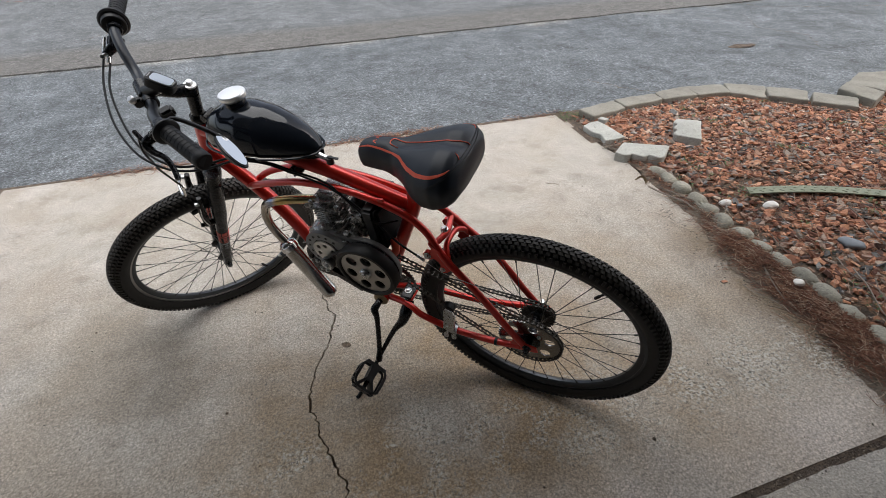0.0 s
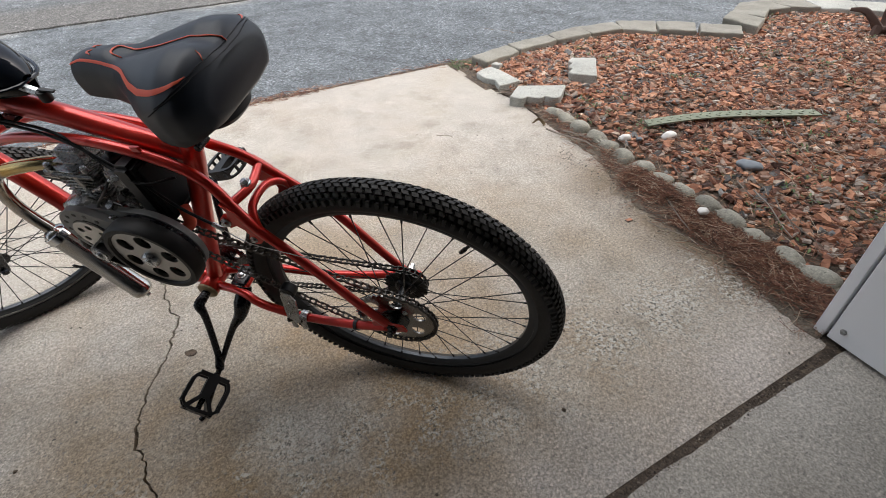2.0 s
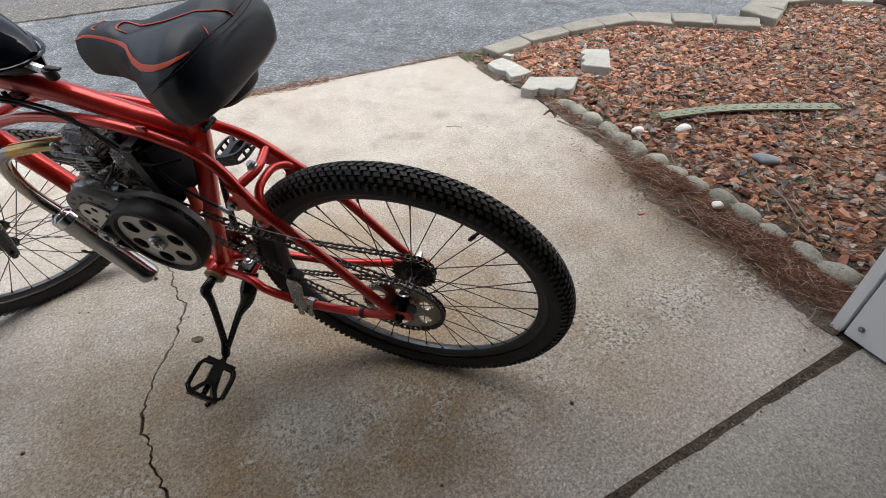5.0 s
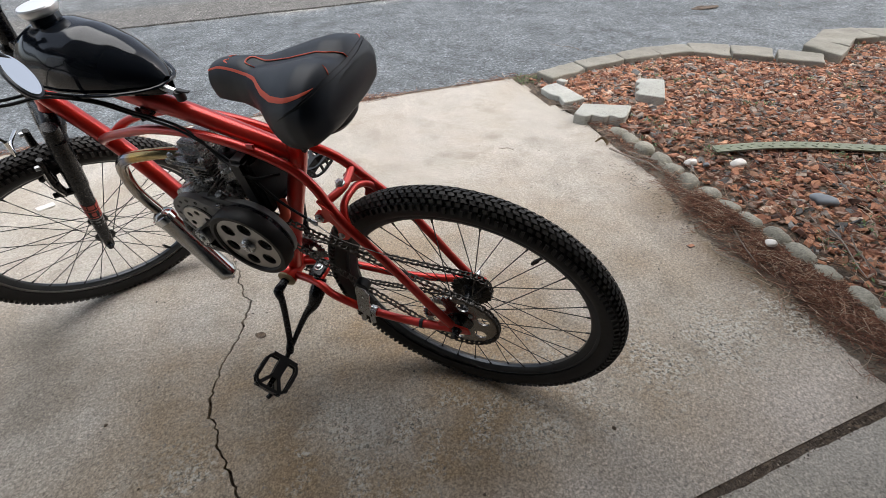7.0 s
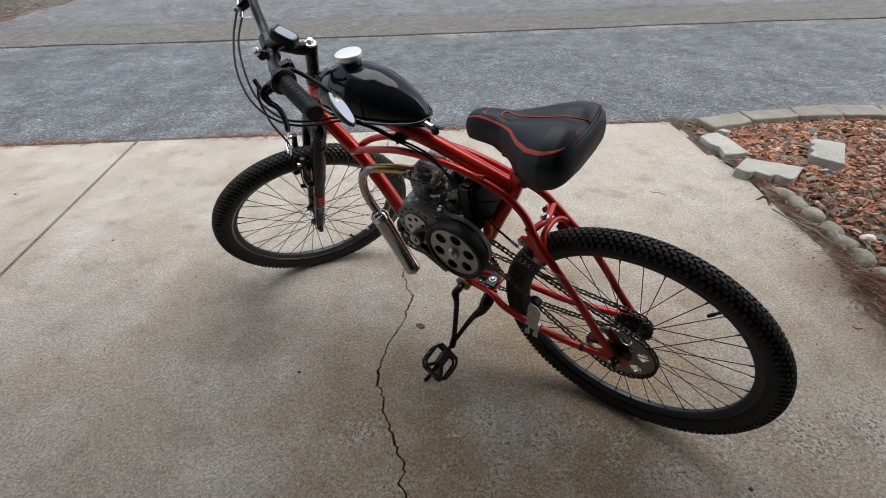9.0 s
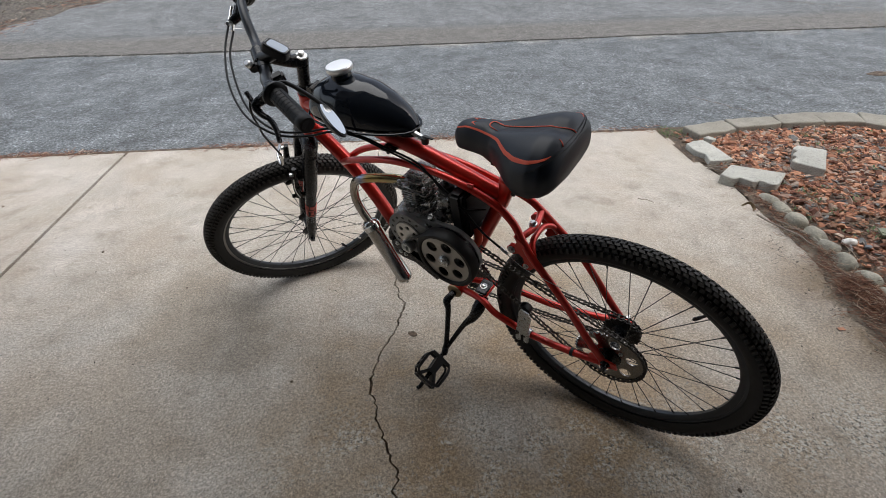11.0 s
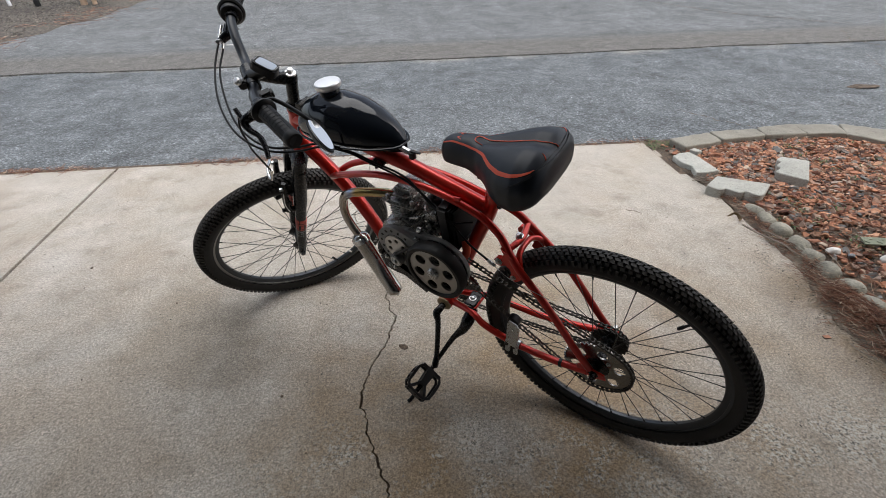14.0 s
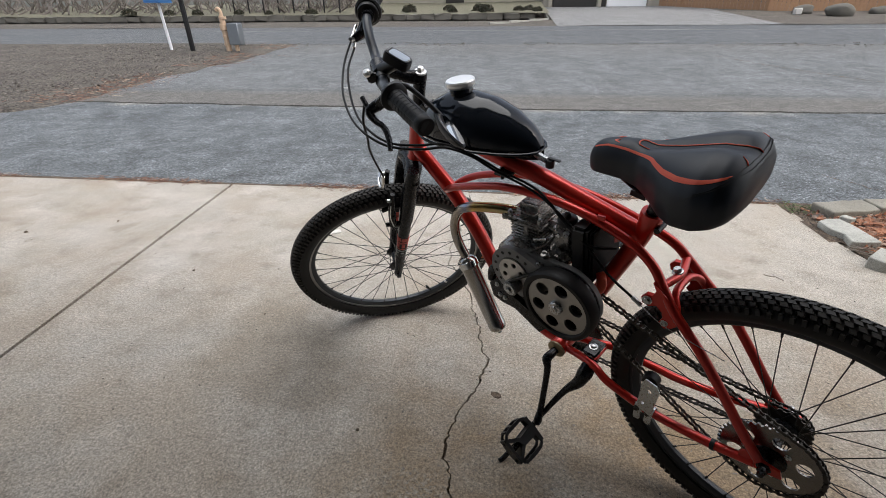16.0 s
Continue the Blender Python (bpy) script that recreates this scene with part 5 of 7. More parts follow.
# ---------------------------------------------------------------- the motorised bicycle, in its own frame:
# x to the rear, y to its right, z up; the rear wheel stands at the origin, and the whole leans left on its stand
LEAN_DEG = 12.4
bike = thing("motorised_bicycle", "red cruiser bicycle with a small petrol engine, leaning on its stand", "bicycle", pose(0, 0, 0, LEAN_DEG))
R_OUT, R_TUBE = 0.338, 0.026
RING = R_OUT - R_TUBE - .0035   # from the axle to the middle of the tyre
HEAD = radians(69.5)
AXIS = Vector((math.cos(HEAD), 0, math.sin(HEAD)))
PIVOT = Vector((-1.091, 0, 0.319))
STEER = Matrix.Translation(PIVOT) @ Matrix.Rotation(radians(58.9), 4, AXIS) @ Matrix.Translation(-PIVOT)
FORK_HEAD = radians(67.0)
FORK_AXIS = Vector((math.cos(FORK_HEAD), 0, math.sin(FORK_HEAD)))
FORK_AHEAD = Vector((-math.sin(FORK_HEAD), 0, math.cos(FORK_HEAD)))
FORK_PIVOT = Vector((-.9411, 0, .72))
FORK_STEER = Matrix.Translation(FORK_PIVOT) @ Matrix.Rotation(radians(57.74), 4, FORK_AXIS) @ Matrix.Translation(-FORK_PIVOT)
FRONT_AXLE = FORK_PIVOT - FORK_AXIS * .4382 + FORK_AHEAD * .0355
REAR_AXLE = Vector((0, 0, 0.338))
Y = Vector((0, 1, 0))
TO_Y = Euler((radians(-90), 0, 0)).to_matrix().to_4x4()   # turns a lathe's axis into the bicycle's y


def on_axis(z, ahead=0.0, y=0.0):
    """A point at height z on the steering axis, moved ahead of it."""
    p = PIVOT + AXIS * ((z - PIVOT.z) / AXIS.z)
    return p + Vector((-math.sin(HEAD), 0, math.cos(HEAD))) * ahead + Y * y


def on_fork(z, ahead=0.0, y=0.0):
    """A point at height z on the fork's own axis, moved ahead of it."""
    return FORK_PIVOT + FORK_AXIS * ((z - FORK_PIVOT.z) / FORK_AXIS.z) + FORK_AHEAD * ahead + Y * y


def steered(bm):
    """Turns a part with the handlebar."""
    bmesh.ops.transform(bm, matrix=STEER, verts=bm.verts)
    return bm


def forked(bm):
    """Turns a part with the fork and front wheel."""
    bmesh.ops.transform(bm, matrix=FORK_STEER, verts=bm.verts)
    return bm

# ---- frame
part("head_tube", lathe([(0, 0), (.021, 0), (.022, .003), (.0195, .012), (.0195, .128), (.022, .137), (.021, .14), (0, .14)], 24, frame_at(on_axis(.735), AXIS)), RED, bike)
part("down_tube", sweep([on_axis(.775), (-.893, 0, .742), (-.80, 0, .655), (-.735, 0, .563), (-.68, 0, .462), (-.60, 0, .375), (-.535, 0, .325), (-.475, 0, .315)], .0195, 18), RED, bike)
part("top_tube", sweep([on_axis(.838), (-.75, 0, .825), (-.60, 0, .792), (-.515, 0, .775), (-.43, 0, .751), (-.35, 0, .727), (-.295, 0, .711)], [.0195, .0195, .0195, .0188, .018, .0174, .017], 18), RED, bike)
part("seat_tube", sweep([(-.281, 0, .757), (-.299, 0, .703), (-.325, 0, .645), (-.36, 0, .57), (-.41, 0, .459), (-.466, 0, .327)], .0178, 18, 3), RED, bike)
for s in (-1, 1):
    part("side_tube", sweep([(-.812, s * .014, .672), (-.775, s * .028, .695), (-.72, s * .033, .716), (-.64, s * .033, .738), (-.585, s * .032, .747), (-.495, s * .031, .750), (-.417, s * .031, .742), (-.345, s * .032, .724), (-.29, s * .035, .703), (-.25, s * .043, .678), (-.225, s * .052, .645), (-.197, s * .060, .607), (-.145, s * .065, .548), (-.095, s * .067, .475), (-.05, s * .068, .402), (-.012, s * .068, .348)], .0092, 14, 4), RED, bike)
    part("chainstay", sweep([(-.45, s * .022, .318), (-.40, s * .03, .324), (-.36, s * .04, .326), (-.325, s * .05, .314), (-.257, s * .057, .305), (-.2, s * .06, .302), (-.1, s * .065, .314), (-.015, s * .068, .334)], .0098, 14, 4), RED, bike)
    outline = [(-.042, .012), (-.022, .03), (-.002, .014), (.024, .009), (.03, -.008), (.008, -.013), (-.02, -.014), (-.042, -.008)]
    part("dropout", plate(outline, [circle(0, 0, .0055, 10)], -.0025, .0025, Matrix.Translation((0.0, s * .069, REAR_AXLE.z)) @ Euler((radians(90), 0, 0)).to_matrix().to_4x4()), RED, bike)
part("bottom_bracket", lathe([(0, -.04), (.021, -.04), (.0235, -.036), (.0225, -.02), (.0225, .02), (.0235, .036), (.021, .04), (0, .04)], 28, Matrix.Translation((-.468, 0, .318)) @ TO_Y), RED, bike)
part("bearing_cup", lathe([(.008, -.047), (.018, -.047), (.0235, -.043), (.024, -.039), (.008, -.039)], 24, Matrix.Translation((-.468, 0, .318)) @ TO_Y, True), BRASS, bike, "dirty brass bearing cup")
part("stay_bridge", sweep([(-.228, -.05, .65), (-.218, 0, .648), (-.228, .05, .65)], .008, 12, 4), RED, bike)
part("stay_arch", sweep([(-.19, -.06, .59), (-.2, -.05, .612), (-.212, -.024, .626), (-.212, .024, .626), (-.2, .05, .612), (-.19, .06, .59)], .0075, 10, 4), RED, bike)
part("chainstay_bridge", rod((-.375, -.04, .325), (-.375, .04, .325), .008, 12), RED, bike)
for s in (-1, 1):
    part("brake_boss", plate([(-.240, .660), (-.233, .644), (-.239, .630), (-.251, .629), (-.259, .619), (-.256, .606), (-.244, .603), (-.230, .610), (-.219, .600), (-.216, .588), (-.222, .575), (-.213, .564), (-.202, .567), (-.190, .580), (-.185, .60), (-.215, .64)], [], -.0045, .0045, Matrix.Translation((0, s * .0585, 0)) @ Euler((radians(90), 0, 0)).to_matrix().to_4x4()), RED, bike)
    part("bolt", bolt((-.247, s * .0632, .617), (0, s, 0), .0065, .007), STEEL, bike)
    part("bolt", bolt((-.212, s * .0632, .577), (0, s, 0), .0048, .005), STEEL, bike)
part("bolt", bolt((-.222, -.004, .654), (-.25, -.15, 1), .007, .010), STEEL, bike, "zinc bolt on the stay bridge")
part("seat_collar", lathe([(.013, 0), (.0205, 0), (.021, .003), (.021, .018), (.0205, .021), (.013, .021)], 22, frame_at((-.285, 0, .742), (.26, 0, .97)), True), RED, bike)
part("collar_bolt", rod((-.264, -.016, .735), (-.264, .014, .735), .0058, 12), BLACK_SATIN, bike)
part("cable_guide", slab(-.008, .008, -.003, .003, -.004, .006, .001, Matrix.Translation((-.36, -.036, .743))), RED, bike)

# ---- wheels
def tread(tube, rc):
    """Rows of blocks round the tyre, chevron blocks in the middle and lugs on the shoulders."""
    verts, faces = [], []
    n = 130
    cols = [(-64, .0100, .0078, .1), (-42, .0070, .0106, .3), (-25, .0072, .0122, .42), (-8.3, .0074, .0132, .5), (8.3, .0074, .0132, -.5), (25, .0072, .0122, -.42), (42, .0070, .0106, -.3), (64, .0100, .0078, -.1)]
    for i in range(n):
        for j, (phi, w, l, skew) in enumerate(cols):
            a = 2 * math.pi * (i + (0.5 if j % 2 else 0)) / n
            f = radians(phi)
            o = len(verts)
            if abs(phi) > 60:
                f += math.copysign(radians(4.5 if i % 2 else -2.5), phi)
            for h in (-.001, .0044 if abs(phi) < 60 else .0056):
                shrink = 1.0 if h < 0 else .84
                for x, y in ((-1, -1), (1, -1), (1, 1), (-1, 1)):
                    t = f + y * w / 2 / .026 * shrink
                    da = (x * l / 2 * shrink + skew * y * w / 2) / R_OUT
                    rr = rc + (tube + h) * math.cos(t)
                    verts.append((rr * math.cos(a + da), (tube + h) * math.sin(t), rr * math.sin(a + da)))
            faces += [(o + 4, o + 5, o + 6, o + 7), (o, o + 1, o + 5, o + 4), (o + 1, o + 2, o + 6, o + 5), (o + 2, o + 3, o + 7, o + 6), (o + 3, o, o + 4, o + 7)]
    return from_arrays("tread", verts, faces, TREAD_RUBBER, False)


def wheel(name, m, label, hub_half, edge_mat, tube=R_TUBE, ring=RING):
    """Tyre with tread, double-wall rim, hub, laced spokes and valve; the axle lies along y."""
    w = new(name)
    w.parent = bike
    w.matrix_local = m
    tagged(w, label)
    rc = ring
    prof = [(rc + tube * math.cos(a) * (.97 if math.cos(a) > 0 else 1.0), tube * math.sin(a)) for a in [radians(t) for t in range(-140, 141, 20)]]
    tyre = part("tyre", lathe(prof + [(RING - .0165, .0115), (RING - .0165, -.0115)], 96, TO_Y, True), RUBBER, w, "black knobbly tyre")
    t = new("tread", tread(tube, ring))
    t.parent = tyre
    tagged(t, kind="stuff")
    ro = RING - .0162
    part("rim", lathe([(ro + .004, -.0135), (ro, -.0125), (ro - .004, -.0135), (ro - .018, -.0105), (ro - .0235, -.004), (ro - .0235, .004), (ro - .018, .0105), (ro - .004, .0135), (ro, .0125), (ro + .004, .0135)], 96, TO_Y, True), RIM, w)
    for s in (-1, 1):
        part("rim_edge", lathe([(ro + .0045, s * .0128), (ro + .0045, s * .0142), (ro - .010, s * .0140), (ro - .010, s * .0126)], 96, TO_Y, True), edge_mat, w)
    part("hub", lathe([(0, -hub_half), (.007, -hub_half), (.009, -hub_half + .006), (.012, -.036), (.024, -.034), (.026, -.031), (.024, -.028), (.013, -.024), (.011, 0), (.013, .024), (.024, .028), (.026, .031), (.024, .034), (.012, .036), (.009, hub_half - .006), (.007, hub_half), (0, hub_half)], 24, TO_Y), BLACK_SATIN, w)
    length = 1.0
    sp = finish("spoke", lathe([(0, 0), (.0011, 0), (.0011, .955), (.0022, .957), (.0022, 1.0), (0, 1.0)], 6), SPOKE)
    for i in range(36):
        s = 1 if i % 2 else -1
        a = 2 * math.pi * i / 36
        ah = a + radians(42 if (i // 2) % 2 else -42)
        p = Vector((.0235 * math.cos(ah), s * .031, .0235 * math.sin(ah)))
        q = Vector(((ro - .021) * math.cos(a), s * .003, (ro - .021) * math.sin(a)))
        o = new("spoke", sp)
        o.parent = w
        o.matrix_local = frame_at(p, q - p) @ Matrix.Diagonal((1, 1, (q - p).length, 1))
    return w


def valve(w, angle):
    d = Vector((math.cos(angle), 0, math.sin(angle)))
    part("valve", lathe([(0, 0), (.0032, 0), (.0032, .02), (.0042, .021), (.0042, .034), (.003, .037), (0, .037)], 12, frame_at(d * (R_OUT - R_TUBE - .041), -d)), BLACK_SATIN, w, "black valve with its cap")


rear = wheel("rear_wheel", Matrix.Translation(REAR_AXLE), "spoked rear wheel with a black knobbly tyre", .072, RIM)
valve(rear, radians(53))
front = wheel("front_wheel", FORK_STEER @ Matrix.Translation(FRONT_AXLE), "spoked front wheel turned sharply, with a black knobbly tyre", .055, RIM_EDGE, .0302, RING + .0035)
valve(front, radians(-80))
part("bolt", lathe([(0, 0), (.004, 0), (.004, .012), (0, .014)], 10, frame_at((-.262 * math.cos(radians(50)) * 0 + .12, -.012, -.235), (-.4, 0, 1))), WHITE_STONE, front, "pale valve cap")
# maker's print on the sidewalls as plain bars
for wv, ang in ((front, -42),):
    for k in range(7):
        a = radians(ang + k * 3.0)
        rr = RING + .004
        part("print_bar", slab(-.0045, .0045, -.0012, .0002, -.007, .007, 0, Matrix.Translation((rr * math.cos(a), -.0301, rr * math.sin(a))) @ Euler((0, -a + math.pi / 2, 0)).to_matrix().to_4x4()), ORANGE if k == 6 else PALE_PRINT, wv)

# ---- motor sprocket, freewheel, chains
def toothed(n, r, depth):
    out = []
    for i in range(n):
        for f, d in ((0, 0), (.3, 0), (.45, depth), (.75, depth)):
            a = 2 * math.pi * (i + f) / n
            out.append(((r - depth + d) * math.cos(a), (r - depth + d) * math.sin(a)))
    return out


def disc_pose(x, y, z):
    return Matrix.Translation((x, y, z)) @ Euler((radians(90), 0, 0)).to_matrix().to_4x4()


SPY = -.047
holes = [circle(.057 * math.cos(a), .057 * math.sin(a), .0145, 18) for a in [radians(20 + 60 * k) for k in range(6)]]
sprocket = part("drive_sprocket", plate(toothed(44, .0865, .005), holes + [circle(0, 0, .024, 20)], -.002, .002, disc_pose(0, SPY, REAR_AXLE.z)), SPROCKET, bike, "drilled alloy drive sprocket on the rear wheel")
part("sprocket_hub", lathe([(.008, -.004), (.03, -.004), (.031, .0), (.031, .006), (.008, .006)], 26, Matrix.Translation((0, SPY, REAR_AXLE.z)) @ TO_Y, True), BLACK_SATIN, sprocket)
for k in range(3):
    a = radians(50 + 120 * k)
    part("bolt", bolt((.04 * math.cos(a), SPY - .002, REAR_AXLE.z + .04 * math.sin(a)), (0, -1, 0), .004, .004), STEEL, sprocket)
for k, (r, y) in enumerate(((.05, .034), (.043, .0385), (.037, .043), (.031, .0475), (.026, .052))):
    part("freewheel_cog", plate(toothed(round(r * 380), r, .004), [circle(0, 0, .014, 14)], -.001, .001, disc_pose(0, y, REAR_AXLE.z)), CHAIN, bike)
for s in (-1, 1):
    part("axle_nut", lathe([(0, 0), (.0125, 0), (.0125, .002), (.009, .0025), (.009, .011), (.006, .012), (.006, .02), (0, .02)], 6, frame_at((0, s * .0715, REAR_AXLE.z), (0, s, 0))), BLACK_SATIN if s < 0 else STEEL, bike)
ring_holes = [circle(.045 * math.cos(a), .045 * math.sin(a), .012, 12) for a in [radians(36 + 72 * k) for k in range(5)]]
part("chainring", plate(toothed(38, .078, .005), ring_holes + [circle(0, 0, .014, 14)], -.0015, .0015, disc_pose(-.468, .05, .318)), BLACK_SATIN, bike)


def link_mesh(outer):
    verts, faces = [], []
    half, p = (.0052 if outer else .0036), .0127
    for y in (-half, half):
        o = len(verts)
        pts = [(-p / 2 + .0042 * math.cos(a), .0042 * math.sin(a)) for a in [radians(t) for t in (90, 140, 180, 220, 270)]] + [(0, -.0026)] + [(p / 2 + .0042 * math.cos(a), .0042 * math.sin(a)) for a in [radians(t) for t in (-90, -40, 0, 40, 90)]] + [(0, .0026)]
        n = len(pts)
        for t in (-.0006, .0006):
            verts += [(x, y + t, z) for x, z in pts]
        faces += [tuple(range(o, o + n)), tuple(range(o + 2 * n - 1, o + n - 1, -1))] + [(o + i, o + (i + 1) % n, o + n + (i + 1) % n, o + n + i) for i in range(n)]
    for cx in (-p / 2, p / 2):
        o = len(verts)
        for y in (-half - .0012, half + .0012):
            verts += [(cx + .0024 * math.cos(a), y, .0024 * math.sin(a)) for a in [2 * math.pi * i / 8 for i in range(8)]]
        faces += [(o + i, o + (i + 1) % 8, o + 8 + (i + 1) % 8, o + 8 + i) for i in range(8)] + [tuple(range(o + 7, o - 1, -1)), tuple(range(o + 8, o + 16))]
    return verts, faces


def wrap(c0, r0, c1, r1, sag=0.0, via=None):
    """The closed line of a chain round two wheels (x, z), with a slack lower run."""
    (x0, z0), (x1, z1) = c0, c1
    d = math.hypot(x1 - x0, z1 - z0)
    t = math.atan2(z1 - z0, x1 - x0)
    s = math.acos((r0 - r1) / d)
    pts = [(x0 + r0 * math.cos(a), z0 + r0 * math.sin(a)) for a in np.linspace(t + s, t + 2 * math.pi - s, 24)]
    lo = [(x1 + r1 * math.cos(a), z1 + r1 * math.sin(a)) for a in np.linspace(t - s, t + s, 24)]
    a, b = pts[-1], lo[0]
    mid = [(a[0] + (b[0] - a[0]) * q, a[1] + (b[1] - a[1]) * q - sag * math.sin(math.pi * q)) for q in np.linspace(.05, .95, 18)]
    if via:
        mid = [(a[0] + (via[0] - a[0]) * q, a[1] + (via[1] - a[1]) * q) for q in np.linspace(.1, 1, 8)] + [(via[0] + (b[0] - via[0]) * q, via[1] + (b[1] - via[1]) * q) for q in np.linspace(.15, .95, 8)]
    up_a, up_b = lo[-1], pts[0]
    top = [(up_a[0] + (up_b[0] - up_a[0]) * q, up_a[1] + (up_b[1] - up_a[1]) * q - sag * .25 * math.sin(math.pi * q)) for q in np.linspace(.05, .95, 18)]
    return pts + mid + lo + top


def chain(name, line, y, label):
    pts = [Vector((x, y, z)) for x, z in line]
    pts.append(pts[0])
    dist = [0.0]
    for a, b in zip(pts, pts[1:]):
        dist.append(dist[-1] + (b - a).length)
    n = int(dist[-1] / .0127) // 2 * 2
    at = lambda s: Vector([float(np.interp(s % dist[-1], dist, [p[k] for p in pts])) for k in range(3)])
    kinds = [link_mesh(True), link_mesh(False)]
    verts, faces = [], []
    for i in range(n):
        s0, s1 = i * dist[-1] / n, (i + 1) * dist[-1] / n
        a, b = at(s0), at(s1)
        d = (b - a).normalized()
        c, up = (a + b) / 2, Vector((-d.z, 0, d.x))
        vs, fs = kinds[i % 2]
        o = len(verts)
        verts += [c + d * x + Y * yy + up * z for x, yy, z in vs]
        faces += [[o + k for k in f] for f in fs]
    ob = new(name, from_arrays(name, verts, faces, CHAIN, False))
    ob.parent = bike
    return tagged(ob, label, kind="stuff")


chain("motor_chain", wrap((-.405, .552), .032, (0, REAR_AXLE.z), .087, 0.012, (-.225, .385)), SPY, "oily motor drive chain")
chain("pedal_chain", wrap((-.468, .318), .076, (0, REAR_AXLE.z), .044, 0.004), .045, "oily pedal chain")
part("motor_cog", plate(toothed(11, .034, .006), [circle(0, 0, .007, 10)], -.002, .002, disc_pose(-.405, SPY, .552)), CHAIN, bike)
tension = part("chain_tensioner", plate([(-.017, -.03), (.018, -.03), (.022, .04), (.012, .05), (-.014, .049), (-.019, .036)], [circle(.002, .026, .005, 10), circle(-.006, -.012, .004, 10)], -.0015, .0015, Matrix.Translation((-.219, -.078, .358)) @ Euler((radians(78), 0, radians(-14))).to_matrix().to_4x4()), STEEL, bike, "zinc chain tensioner plate clamped to the stay")
for x in (-.237, -.213):
    part("clamp", lathe([(.0102, -.008), (.0128, -.008), (.0128, .008), (.0102, .008)], 18, frame_at((x, -.0582, .304), (1, -.06, 0)), True), STEEL, tension)
    part("clamp_strap", slab(-.0075, .0075, -.003, .003, -.024, .024, .0028, Matrix.Translation((x, -.0735, .303)) @ Euler((radians(-8), 0, 0)).to_matrix().to_4x4(), None, 2), STEEL, tension)
    part("bolt", bolt((x, -.0785, .318), (0, -1, .1), .0045, .006), CHAIN, tension)
part("roller", rod((-.225, -.06, .392), (-.225, -.038, .392), .017, 18), BLACK_PLASTIC, tension, "black tensioner roller")
part("zip_tie", lathe([(.0102, -.004), (.0118, -.004), (.0118, .004), (.0102, .004)], 18, frame_at((-.085, -.0658, .317), (1, -.05, .2)), True), BLACK_PLASTIC, bike)

# ---- cranks and pedals
def pedal(c, side, turn):
    """Open cage pedal about its spindle, which lies along y: two pierced plates, a body that forks outwards, slotted end walls."""
    p = part("pedal", rod(c - Y * .045, c + Y * .05, .0065, 12), BLACK_SATIN, bike, "black open cage pedal")
    m = Matrix.Translation(c) @ Euler((0, radians(turn), 0)).to_matrix().to_4x4() @ Matrix.Diagonal((1, -side, 1, 1))
    ringp = [(.046 * math.copysign(abs(math.cos(q)) ** .62, math.cos(q)), .045 * math.copysign(abs(math.sin(q)) ** .62, math.sin(q))) for q in [2 * math.pi * i / 32 for i in range(32)]]
    hole1 = [(-.037, -.024), (-.035, -.030), (-.030, -.033), (-.011, -.006), (-.013, .034), (-.032, .033), (-.037, .022)]
    hole2 = [(-x, y) for x, y in hole1][::-1]
    end_hole = [(-.005, -.013), (.005, -.013), (.021, -.037), (-.021, -.037)]
    for z in (-.0135, .0095):
        part("cage", plate(ringp, [hole1, hole2, end_hole], z, z + .004, m), BLACK_PLASTIC, p)
    part("pedal_body", plate([(-.012, .043), (.012, .043), (.009, -.008), (-.009, -.008)], [], -.0095, .0095, m), BLACK_PLASTIC, p)
    for x in (-1, 1):
        part("body_fork", plate([(x * .003, -.010), (x * .010, -.007), (x * .031, -.037), (x * .024, -.040)], [], -.0095, .0095, m), BLACK_PLASTIC, p)
    for y in (-.045, .040):
        slots = [circle(x, 0, .0062, 12) for x in (-.024, 0, .024)]
        part("cage_end", plate([(-.034, -.011), (.034, -.011), (.034, .011), (-.034, .011)], slots, 0, .0045, m @ Matrix.Translation((0, y + .005, 0)) @ Euler((radians(90), 0, 0)).to_matrix().to_4x4()), BLACK_PLASTIC, p)
    for x in (-.046, .0415):
        for y in (-.026, -.004, .02):
            part("cage_post", slab(x, x + .0045, y - .004, y + .004, -.010, .010, .001, m), BLACK_PLASTIC, p)
    return p


for s in (-1, 1):
    d = -s  # the left arm hangs down, the right one stands up
    bb = Vector((-.468, 0, .318))
    end = Vector((-.468 - s * .02, s * .158, .318 + s * .147))
    part("crank_arm", sweep([bb + Y * s * .03, bb + Y * s * .06, bb + Vector((s * .002, s * .079, s * .004)), bb + Vector((-s * .006, s * .089, s * .022)), bb + Vector((-s * .009, s * .101, s * .05)), bb + Vector((-s * .013, s * .121, s * .09)), bb + Vector((-s * .017, s * .142, s * .128)), end, end + Vector((0, s * .006, s * .010))], [.009, .011, .0125, .0088, .0080, .0078, .0078, .0108, .0092], 12, 4), BLACK_SATIN, bike)
    pedal(end + Y * s * .072 + Vector((-s * .004, 0, 0)), s, 42 if s < 0 else -12)
stand = part("kickstand", sweep([(-.378, -.02, .325), (-.38, -.05, .30), (-.39, -.068, .272), (-.415, -.088, .24), (-.445, -.135, .18), (-.475, -.205, .11), (-.496, -.25, .064), (-.502, -.266, .06)], [.016, .0195, .0145, .0085, .0068, .0064, .0068, .006], 12, 4), BLACK_SATIN, bike, "black side stand holding the bicycle up")
part("clamp_plate", slab(-.405, -.368, -.026, .028, .334, .342, .003), BLACK_SATIN, stand)
part("bolt", bolt((-.388, 0, .342), (0, 0, 1), .0075, .007), STEEL, stand)

